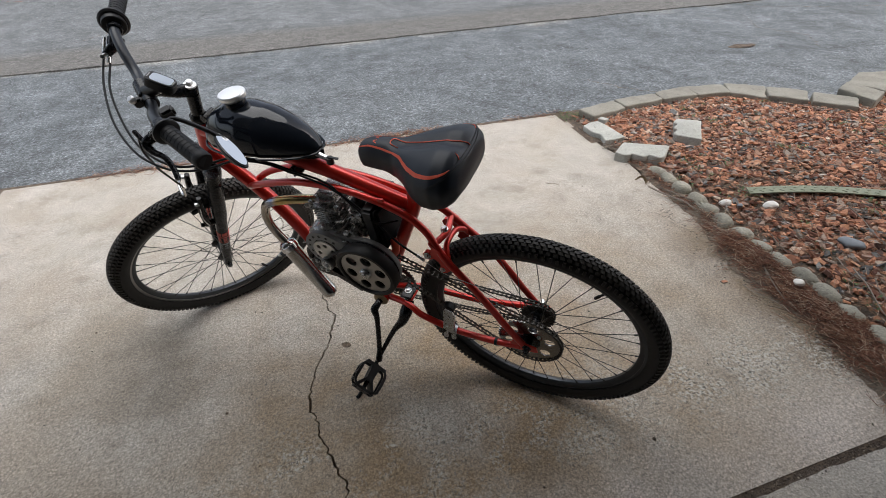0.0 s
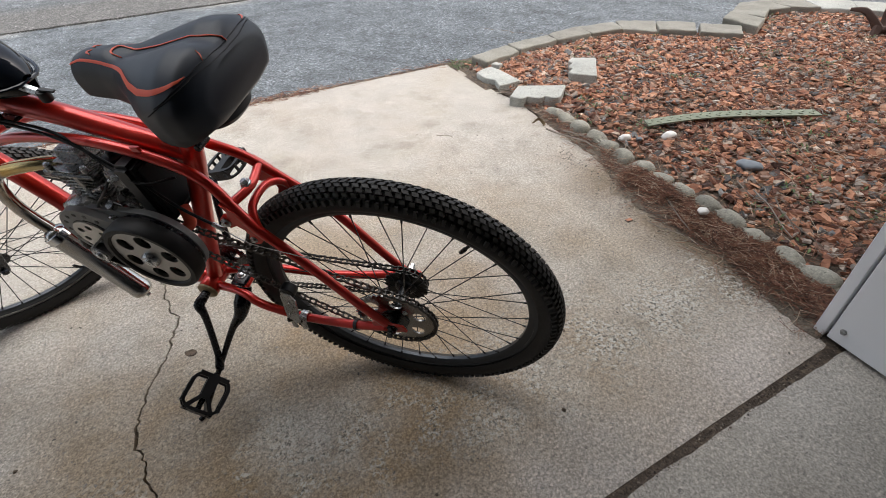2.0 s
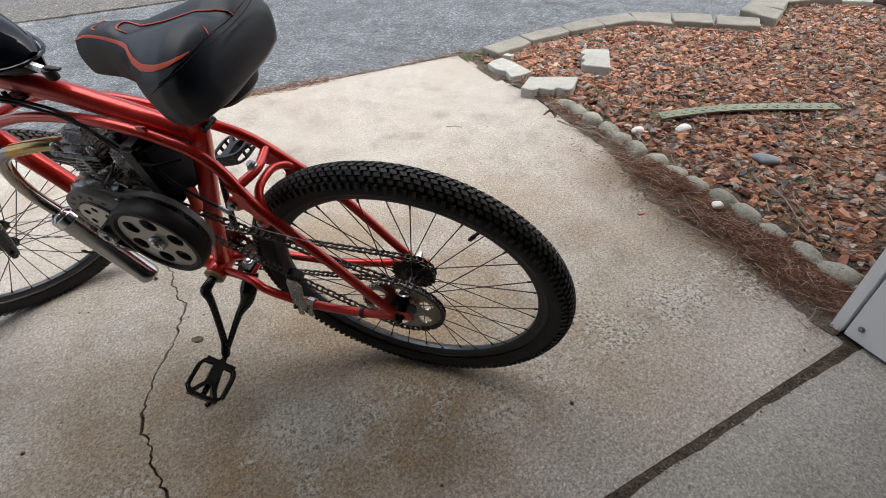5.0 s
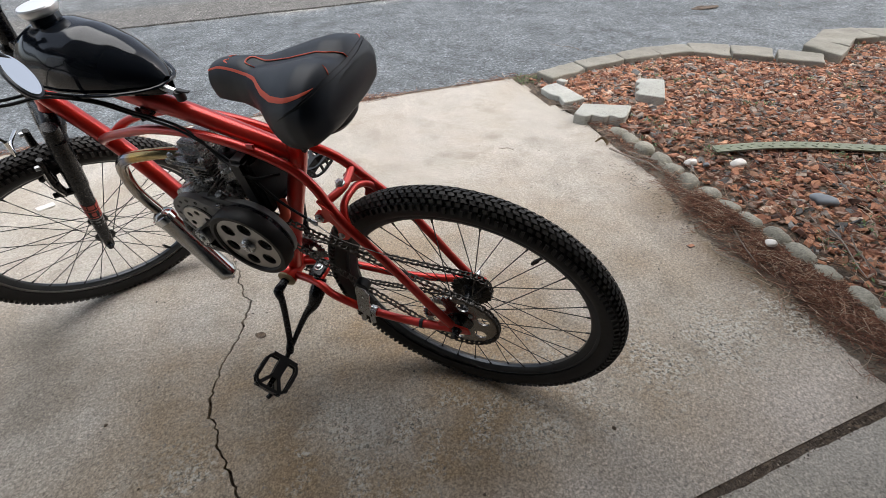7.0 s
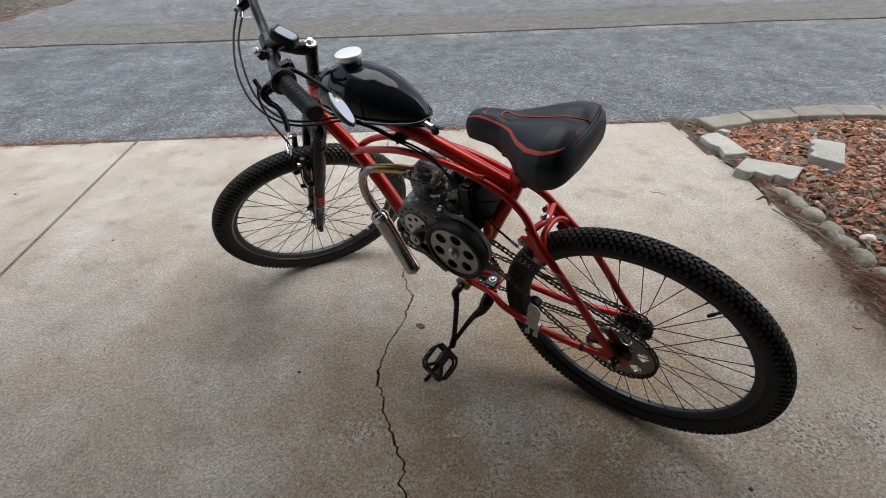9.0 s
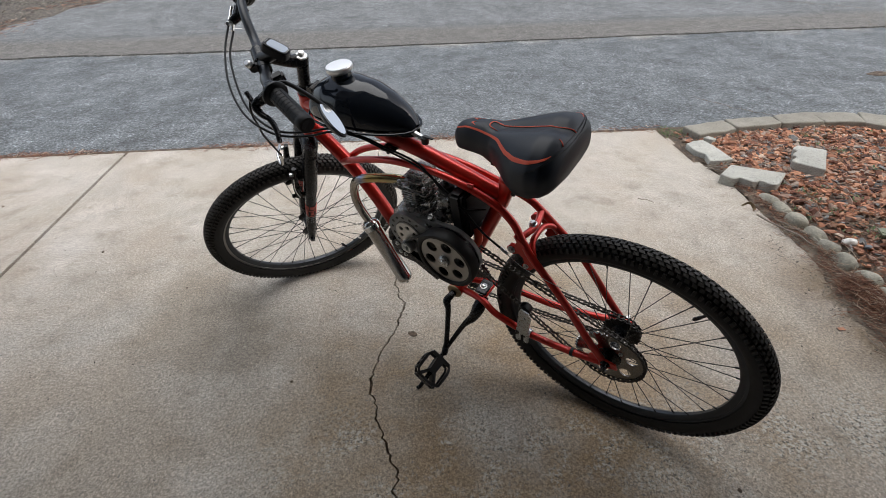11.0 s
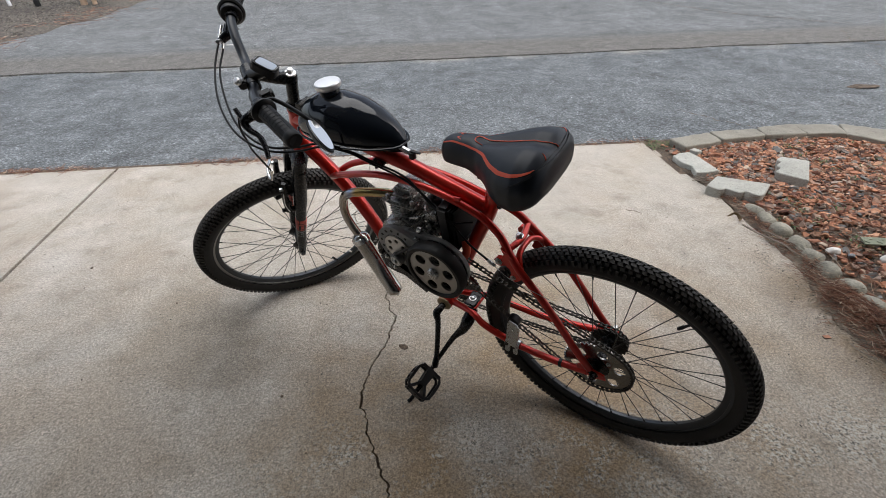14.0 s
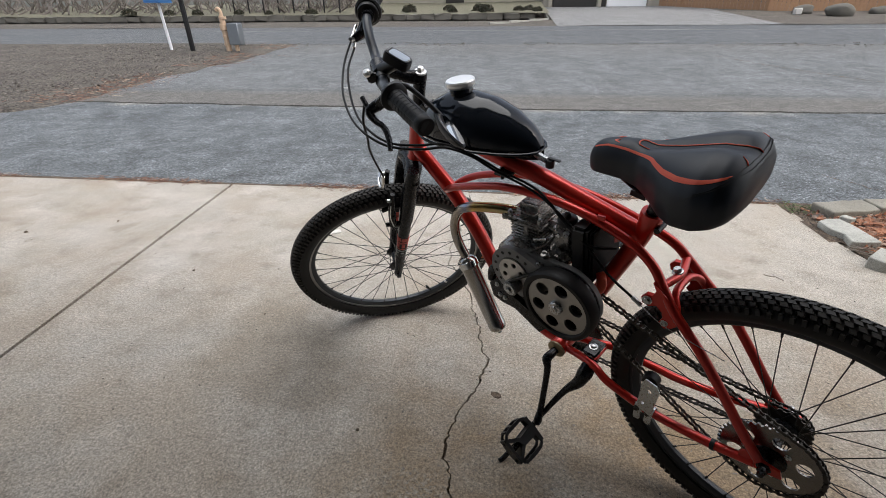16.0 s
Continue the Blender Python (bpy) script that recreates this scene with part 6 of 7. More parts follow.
# ---- engine
engine = part("crankcase", slab(-.602, -.462, -.05, .055, .50, .625, .022, None, None, 3), CAST, bike, "dull grey four-stroke engine case")
part("case_bulge", jitter(lathe([(0, -.078), (.03, -.078), (.05, -.074), (.058, -.066), (.060, -.03), (.060, .03), (.05, .05), (0, .05)], 28, Matrix.Translation((-.553, 0, .574)) @ TO_Y), .003, 30), CAST, engine)
part("case_shoulder", jitter(slab(-.572, -.486, -.068, .05, .60, .632, .014, None, None, 3), .003, 40), CAST, engine)
part("mount_plate", slab(-.62, -.43, -.06, -.03, .455, .52, .008), BLACK_SATIN, engine)
for k in range(6):
    z = .6305 + k * .0078
    part("fin", slab(-.577, -.492, -.047, .052, z, z + .0028, .001), CAST, engine)
part("cylinder", slab(-.565, -.503, -.036, .042, .61, .682, .008, None, None, 2), CAST, engine)
part("fin_web", slab(-.54, -.527, -.0475, .0475, .63, .676, .002), CAST, engine)
part("cylinder_head", slab(-.583, -.488, -.052, .056, .675, .683, .0035, None, None, 2), CAST, engine)
part("gasket_rim", slab(-.580, -.491, -.049, .053, .6845, .6875, .0012), CAST, engine)
cover = part("valve_cover", slab(-.573, -.498, -.042, .046, .6885, .717, .0135, None, None, 4), CAST, engine, "cast valve cover")
part("cover_pad", slab(-.556, -.514, -.024, .028, .7165, .7195, .0025, None, None, 2), CAST, cover)
for x in (-.575, -.496):
    for y in (-.045, .049):
        part("bolt_post", rod((x, y, .6885), (x, y, .697), .0058, 12), CAST, engine)
        part("bolt", bolt((x, y, .697), (0, 0, 1), .0038, .005), STEEL, engine)
part("spark_boss", rod((-.580, -.034, .676), (-.602, -.038, .674), .0085, 14), CAST, engine)
part("intake", sweep([(-.49, -.01, .668), (-.465, -.012, .668), (-.44, -.014, .668)], .017, 14, 3), CAST, engine)
carb = part("carburetor", slab(-.468, -.418, -.046, .012, .64, .695, .008, None, None, 2), CAST, engine, "small cast carburettor")
part("carb_cap", lathe([(0, 0), (.019, 0), (.021, .003), (.021, .012), (.018, .016), (.008, .018), (.006, .026), (0, .026)], 20, Matrix.Translation((-.444, -.02, .694))), BLACK_PLASTIC, carb)
part("float_bowl", lathe([(0, 0), (.012, 0), (.018, .006), (.0205, .02), (.0205, .034), (.024, .036), (.024, .042), (0, .042)], 20, Matrix.Translation((-.442, -.026, .600))), CAST, carb)
part("drain_screw", rod((-.442, -.026, .594), (-.442, -.026, .602), .006, 6), STEEL, carb)
part("choke_lever", slab(-.02, .02, -.0015, .0015, -.004, .004, .001, Matrix.Translation((-.458, -.052, .672)) @ Euler((0, radians(-35), 0)).to_matrix().to_4x4()), STEEL, carb)
part("air_screw", rod((-.43, -.046, .69), (-.424, -.058, .694), .006, 8), STEEL, carb)
for p, q, r in (((-.478, -.055, .60), (-.478, -.082, .602), .013), ((-.503, -.05, .622), (-.485, -.066, .636), .0075), ((-.46, -.045, .642), (-.44, -.062, .648), .0065), ((-.508, -.052, .648), (-.468, -.058, .668), .0045), ((-.455, -.06, .61), (-.435, -.07, .604), .012), ((-.47, -.062, .62), (-.47, -.07, .638), .0085)):
    part("fitting", rod(p, q, r, 14), CAST, engine)
part("linkage", sweep([(-.513, -.066, .618), (-.49, -.07, .64), (-.462, -.066, .664), (-.452, -.05, .68)], .0024, 8, 4), CHAIN, engine)
part("drain_bolt", bolt((-.512, -.080, .605), (0, -1, .2), .006, .006), STEEL, engine)
airbox = part("air_box", slab(-.412, -.376, -.062, .064, .594, .722, .007, None, None, 2), BLACK_PLASTIC, bike, "black plastic air filter box")
part("air_cover", slab(-.3755, -.366, -.056, .058, .600, .716, .005, None, None, 2), AIRCOVER, airbox, "dark grey filter cover")
part("cover_lip", slab(-.377, -.362, -.058, .060, .597, .606, .003), BLACK_PLASTIC, airbox)
part("bracket", plate([(-.016, -.026), (.014, -.026), (.018, .02), (.0, .028), (-.018, .02)], [circle(0, .012, .005, 12), circle(-.002, -.011, .006, 12)], -.0012, .0012, Matrix.Translation((-.350, .03, .682)) @ Euler((radians(90), 0, radians(55))).to_matrix().to_4x4()), ALLOY, airbox, "drilled alloy bracket")
part("fuel_hose", sweep([(-.362, -.03, .605), (-.352, -.04, .595), (-.352, -.046, .58), (-.365, -.05, .568)], .0105, 12, 4), STRIPE, airbox, "short red hose")

# belt reduction: small pulley and large pulley under a grey cover plate
PY = -.105
c0, c1 = (-.543, .564), (-.4135, .546)
def hull(c0, r0, c1, r1, n=28):
    d = math.hypot(c1[0] - c0[0], c1[1] - c0[1])
    t = math.atan2(c1[1] - c0[1], c1[0] - c0[0])
    s = math.acos((r0 - r1) / d)
    return [(c0[0] + r0 * math.cos(a), c0[1] + r0 * math.sin(a)) for a in np.linspace(t + s, t + 2 * math.pi - s, n)] + [(c1[0] + r1 * math.cos(a), c1[1] + r1 * math.sin(a)) for a in np.linspace(t - s, t + s, n)]


SIDE = Euler((radians(90), 0, 0)).to_matrix().to_4x4()
gear = part("gear_plate", plate(hull(c0, .061, c1, .080), [], .062, .074, SIDE), GUNMETAL, bike, "grey reduction gear plate")
c2 = (-.541, .533)
part("belt", plate(hull(c2, .0175, c1, .0848), [hull(c2, .0145, c1, .081)], .096, .110, SIDE), RUBBER, gear, "black drive belt")
part("belt_guard", plate(hull(c0, .066, (-.475, .575), .030), [circle(c0[0], c0[1], .042, 30)], .074, .088, SIDE), GUNMETAL, gear)
big = part("large_pulley", plate(circle(*c1, .074, 56), [circle(c1[0] + .0475 * math.cos(a), c1[1] + .049 * math.sin(a), .0155, 20) for a in [radians(15 + 60 * k) for k in range(6)]], .104, .112, SIDE), ALLOY, bike, "spoked alloy belt pulley")
part("pulley_rim", lathe([(.0715, .086), (.0855, .086), (.0865, .092), (.0865, .112), (.083, .117), (.075, .117), (.0715, .113)], 60, Matrix.Translation((c1[0], 0, c1[1])) @ Euler((radians(90), 0, 0)).to_matrix().to_4x4(), True), RUBBER, big, "black rubber pulley rim")
part("pulley_back", plate(circle(*c1, .079, 40), [], .076, .082, SIDE), BLACK_SATIN, big)
part("hub", lathe([(0, .124), (.007, .124), (.008, .121), (.014, .121), (.016, .118), (.0165, .113), (.0165, .11), (0, .11)], 22, Matrix.Translation((c1[0], 0, c1[1])) @ SIDE), STEEL, big)
small = part("clutch_plate", plate(circle(*c0, .040, 44), [circle(c0[0] + .025 * math.cos(a), c0[1] + .025 * math.sin(a), .0065, 14) for a in [radians(20 + 60 * k) for k in range(6)]], .0885, .0925, SIDE), PALE_ALLOY, bike, "bright drilled clutch plate")
part("idler", lathe([(0, .111), (.0185, .111), (.0195, .109), (.0195, .097), (.0145, .096), (.0145, .0925), (0, .0925)], 26, Matrix.Translation((c2[0], 0, c2[1])) @ SIDE), GUNMETAL, small, "grey belt idler")
part("idler_ring", lathe([(.010, .1105), (.0155, .1105), (.0155, .1135), (.010, .1135)], 24, Matrix.Translation((c2[0], 0, c2[1])) @ SIDE, True), STEEL, small)
part("bolt", bolt((c2[0], -.111, c2[1]), (0, -1, 0), .0058, .007), STEEL, small)
for q in range(50, 290, 24):
    g = radians(q)
    part("bolt_hole", rod((c0[0] + .054 * math.cos(g), -.0886, c0[1] + .054 * math.sin(g)), (c0[0] + .054 * math.cos(g), -.087, c0[1] + .054 * math.sin(g)), .0042 if q % 3 else .003, 12), BLACK_SATIN if q % 3 else STEEL, gear)
part("lower_bracket", plate([(-.636, .485), (-.628, .445), (-.60, .437), (-.56, .436), (-.49, .395), (-.465, .425), (-.5, .52), (-.6, .52)], [], .066, .078, SIDE), BLACK_SATIN, gear)
for x, z in ((-.604, .462), (-.588, .458), (-.61, .492)):
    part("bolt", bolt((x, -.0785, z), (0, -1, 0), .0048, .005), STEEL, gear)
part("case_lug", sweep([(-.618, -.06, .53), (-.632, -.064, .515), (-.636, -.068, .49)], [.016, .014, .011], 10, 3), BLACK_SATIN, gear)

# ---- exhaust
EY = -.052
header = part("exhaust_pipe", sweep([(-.575, -.02, .684), (-.62, -.035, .686), (-.67, -.046, .680), (-.708, EY, .670), (-.738, EY, .650), (-.757, EY, .617), (-.764, EY, .578), (-.757, EY, .543), (-.738, EY, .505)], .0125, 16, 5), HEAT, bike, "heat-tinted steel exhaust pipe")
ma, mb = Vector((-.741, EY - .002, .51)), Vector((-.648, EY - .004, .294))
ml = (mb - ma).length
muf = part("muffler", lathe([(.0, 0), (.012, 0), (.021, .006), (.0255, .014), (.0255, .03), (.0245, .032), (.0245, ml - .022), (.0255, ml - .02), (.0245, ml - .006), (.019, ml), (.0, ml)], 32, frame_at(ma, mb - ma)), MUFFLER, bike, "chromed exhaust silencer")
part("muffler_cap", lathe([(.0252, .012), (.0268, .013), (.0268, .03), (.0252, .031)], 32, frame_at(ma, mb - ma), True), CHROME, muf)
part("tail_pipe", rod(mb, mb + (mb - ma).normalized() * .012, .006, 12), STEEL, muf)

# ---- fuel tank
def tank_point(s, t, grow=0.0):
    """s runs from the front to the rear of the tank, t from its left seam over the top to its right seam."""
    S = [0, .03, .08, .16, .28, .45, .62, .78, .9, .97, 1]
    w = float(np.interp(s, S, [.018, .037, .053, .066, .074, .077, .071, .057, .039, .023, .008])) + grow
    h = float(np.interp(s, S, [.010, .033, .055, .076, .092, .097, .089, .071, .049, .028, .006])) + grow
    x = -.85 + s * .335
    zb = .840 - .004 * s + .002 * math.sin(math.pi * s)
    return Vector((x, w * math.sin(t), zb + h * max(0.0, math.cos(t)) ** .85))


def smooth_tank():
    bm = bmesh.new()
    rows = []
    for i in range(41):
        s = i / 40
        s = s * s * (3 - 2 * s) * .35 + s * .65
        rows.append([bm.verts.new(tank_point(s, math.pi * (j / 24 - .5))) for j in range(25)])
    for a, b in zip(rows, rows[1:]):
        for j in range(24):
            bm.faces.new((a[j], a[j + 1], b[j + 1], b[j]))
        x = (a[0].co + a[-1].co) / 2
    low = [[bm.verts.new(r[k].co + Vector((0, -r[k].co.y * .25, -.022))) for k in (0, -1)] for r in rows]
    for i in range(40):
        bm.faces.new((rows[i][0], rows[i + 1][0], low[i + 1][0], low[i][0]))
        bm.faces.new((rows[i + 1][-1], rows[i][-1], low[i][1], low[i + 1][1]))
        bm.faces.new((low[i][0], low[i + 1][0], low[i + 1][1], low[i][1]))
    bmesh.ops.smooth_vert(bm, verts=bm.verts[:], factor=.5, use_axis_x=True, use_axis_y=True, use_axis_z=True)
    return bm


tank = part("fuel_tank", smooth_tank(), BLACK_GLOSS, bike, "glossy black teardrop fuel tank")
seam = [tank_point(s, -math.pi / 2, .0055) for s in np.linspace(0.01, .995, 30)] + [tank_point(s, math.pi / 2, .0055) for s in np.linspace(.995, .01, 30)]
part("seam", sweep(seam + [seam[0]], .0032, 8, 1), BLACK_GLOSS, tank)
CAPX = -.722
part("filler_neck", lathe([(.0, -.02), (.025, -.02), (.025, .014), (.023, .018), (0, .018)], 28, Matrix.Translation((CAPX, 0, .930))), BLACK_GLOSS, tank)
part("fuel_cap", lathe([(0, -.002), (.028, -.002), (.031, .001), (.0325, .005), (.0325, .011), (.0305, .0135), (.02, .0142), (0, .0142)], 36, Matrix.Translation((CAPX, 0, .947))), CAPMETAL, tank, "round chrome fuel cap")
tap = part("fuel_tap", rod((-.524, -.012, .832), (-.494, -.014, .824), .0068, 6), STEEL, tank, "steel fuel tap with a black lever")
part("tap_body", rod((-.487, -.015, .812), (-.484, -.016, .829), .009, 16), BLACK_PLASTIC, tap)
part("tap_lever", slab(-.004, .022, -.004, .004, -.0014, .0014, .001, Matrix.Translation((-.484, -.016, .831)) @ Euler((0, radians(10), radians(8))).to_matrix().to_4x4()), BLACK_PLASTIC, tap)
part("tank_stud", rod((-.60, -.03, .792), (-.60, -.032, .765), .004, 8), BLACK_SATIN, tank)
part("tank_strap", slab(-.62, -.58, -.036, .036, .772, .778, .001), BLACK_SATIN, tank)
part("front_clamp", rod((-.842, -.02, .885), (-.842, .02, .885), .012, 12), BLACK_SATIN, tank)

# ---- saddle
def saddle_point(s, t, lift=0.0):
    """s from nose to tail, t from the left skirt over the top to the right skirt."""
    S = [0, .02, .06, .14, .26, .38, .48, .58, .68, .8, .9, .96, 1]
    w = float(np.interp(s, S, [.010, .020, .0275, .031, .034, .042, .062, .088, .106, .115, .113, .101, .073]))
    top = float(np.interp(s, S, [.858, .872, .882, .889, .892, .894, .898, .903, .910, .918, .917, .908, .890]))
    drop = float(np.interp(s, S, [.024, .042, .052, .059, .062, .069, .080, .096, .107, .110, .098, .079, .048]))
    x = -.402 + s * .270
    c, q = math.cos(t), math.sin(t)
    y = w * math.copysign(abs(q) ** .9, q) * (1 - .12 * max(0.0, (abs(t) - 1.1) / .47) ** 2)
    z = top - drop * (1 - max(0.0, c) ** .62)
    g = max(0.0, min(1.0, (s - .3) / .12)) * max(0.0, min(1.0, (1.0 - s) / .1))
    z -= .012 * g * math.exp(-(y / .022) ** 2)
    return Vector((x + lift * 0, y, z + lift))


def saddle_mesh():
    bm = bmesh.new()
    rows = []
    n, k = 60, 72
    for i in range(n + 1):
        s = i / n
        rows.append([bm.verts.new(saddle_point(s, math.pi * (j / k - .5))) for j in range(k + 1)])
    for a, b in zip(rows, rows[1:]):
        for j in range(k):
            bm.faces.new((a[j], a[j + 1], b[j + 1], b[j]))
    under = []
    for r in rows:
        c = (r[0].co + r[-1].co) / 2
        under.append([bm.verts.new(r[0].co.lerp(c, .18) + Vector((0, 0, -.008))), bm.verts.new(r[-1].co.lerp(c, .18) + Vector((0, 0, -.008)))])
    for i in range(n):
        bm.faces.new((rows[i][0], rows[i + 1][0], under[i + 1][0], under[i][0]))
        bm.faces.new((rows[i + 1][-1], rows[i][-1], under[i][1], under[i + 1][1]))
        bm.faces.new((under[i][0], under[i + 1][0], under[i + 1][1], under[i][1]))
    bm.faces.new(rows[0] + under[0][::-1])
    bm.faces.new(rows[-1][::-1] + under[-1])
    bmesh.ops.smooth_vert(bm, verts=bm.verts[:], factor=.5, use_axis_x=True, use_axis_y=True, use_axis_z=True)
    bmesh.ops.smooth_vert(bm, verts=bm.verts[:], factor=.5, use_axis_x=True, use_axis_y=True, use_axis_z=True)
    return bm


saddle = part("saddle", saddle_mesh(), VINYL, bike, "broad black vinyl saddle with red lines")


def saddle_line(name, pts, half, mat, label="", lift=.0006):
    """A ribbon that lies on the saddle along (s, t) points."""
    path = spline([(s, t, w) for (s, t), w in zip(pts, half)], 8)
    bm = bmesh.new()
    rows = []
    for i, p in enumerate(path):
        a = saddle_point(p.x, p.y)
        d = (saddle_point(path[min(i + 1, len(path) - 1)].x, path[min(i + 1, len(path) - 1)].y) - saddle_point(path[max(0, i - 1)].x, path[max(0, i - 1)].y)).normalized()
        e = .01
        nrm = (saddle_point(p.x + e, p.y) - saddle_point(p.x - e, p.y)).cross(saddle_point(p.x, p.y + e) - saddle_point(p.x, p.y - e)).normalized()
        if nrm.z < 0 and abs(p.y) < 1.2:
            nrm = -nrm
        if nrm.y * p.y < 0 and abs(p.y) >= 1.2:
            nrm = -nrm
        side = nrm.cross(d).normalized() * p.z
        rows.append([bm.verts.new(a + side + nrm * lift), bm.verts.new(a + nrm * (lift + .0004)), bm.verts.new(a - side + nrm * lift), bm.verts.new(a - nrm * .002)])
    for a, b in zip(rows, rows[1:]):
        for k in range(4):
            bm.faces.new((a[k], a[(k + 1) % 4], b[(k + 1) % 4], b[k]))
    bm.faces.new(rows[0])
    bm.faces.new(rows[-1][::-1])
    return part(name, bm, mat, saddle, label)


for s in (-1, 1):
    saddle_line("stripe", [(.055, s * .6), (.16, s * .57), (.265, s * .65), (.37, s * .69), (.455, s * .71), (.515, s * .79), (.585, s * .84), (.68, s * .88), (.78, s * .90), (.855, s * .86), (.905, s * .79), (.935, s * .69)], [.0014, .002, .0022, .0024, .003, .0036, .0042, .0044, .0038, .003, .002, .0005], STRIPE, "red curved line on the flank")
    saddle_line("stripe", [(.205, s * .08), (.178, s * .2), (.212, s * .34)], [.0008, .0016, .0006], STRIPE)
    loop = [(.325, s * .0001), (.333, s * .17), (.36, s * .23), (.45, s * .12), (.6, s * .06), (.74, s * .045), (.85, s * .05), (.972, s * .10)]
    saddle_line("stripe", loop if s > 0 else loop[:3] + [(.41, s * .27)], [.0013, .0013, .0012, .0011, .0011, .0011, .0011, .0006] if s > 0 else [.0013, .0012, .0008, .0003], STRIPE, "", .0014)
    if s < 0:
        saddle_line("stripe", [(.925, s * .26), (.95, s * .31), (.966, s * .38)], [.0004, .0009, .0004], STRIPE)
    saddle_line("seam", [(.985, 0.001), (.98, s * .4), (.95, s * .75), (.895, s * .98), (.825, s * 1.09), (.74, s * 1.2)], [.0004] * 5 + [.0003], SEAM, "", .001)
    saddle_line("seam", [(.97, 0.001), (.965, s * .4), (.934, s * .75), (.878, s * .98), (.8, s * 1.1)], [.0004] * 4 + [.0003], SEAM, "", .0009)
part("seat_base", slab(-.27, -.17, -.05, .05, .806, .85, .012, None, None, 2), BLACK_PLASTIC, saddle)
for s in (-1, 1):
    part("rail", sweep([(-.36, s * .012, .84), (-.3, s * .02, .81), (-.24, s * .022, .806), (-.16, s * .04, .82)], .0038, 8, 4), BLACK_SATIN, saddle)
part("tail_loop", sweep([(-.205, -.044, .822), (-.180, -.041, .812), (-.166, -.023, .809), (-.162, 0, .809), (-.166, .023, .809), (-.180, .041, .812), (-.205, .044, .822)], .0115, 8, 4), BLACK_PLASTIC, saddle, "black loop under the saddle's tail")
post = part("seat_post", rod((-.292, 0, .72), (-.266, 0, .81), .0128, 18), BLACK_SATIN, bike)
part("seat_clamp", slab(-.29, -.245, -.025, .025, .793, .818, .006), BLACK_SATIN, post)
part("tag", slab(-.03, .0, -.002, .002, -.006, .006, .001, Matrix.Translation((-.3, .01, .78)) @ Euler((0, radians(10), 0)).to_matrix().to_4x4()), BLACK_PLASTIC, post)

# ---- fork, front brake
def arc_patch(p, d, r, tall, turn, wide):
    """A bent printed patch on a round leg."""
    m = frame_at(p, d)
    bm = bmesh.new()
    rows = []
    for i in range(5):
        g = radians(turn + wide * (i / 4 - .5))
        rows.append([bm.verts.new(m @ Vector((q * math.cos(g), q * math.sin(g), h))) for q, h in ((r - .003, 0), (r, 0), (r - .0003, tall), (r - .003, tall))])
    for p0, p1 in zip(rows, rows[1:]):
        for k in range(4):
            bm.faces.new((p0[k], p0[(k + 1) % 4], p1[(k + 1) % 4], p1[k]))
    bm.faces.new(rows[0])
    bm.faces.new(rows[-1][::-1])
    return bm


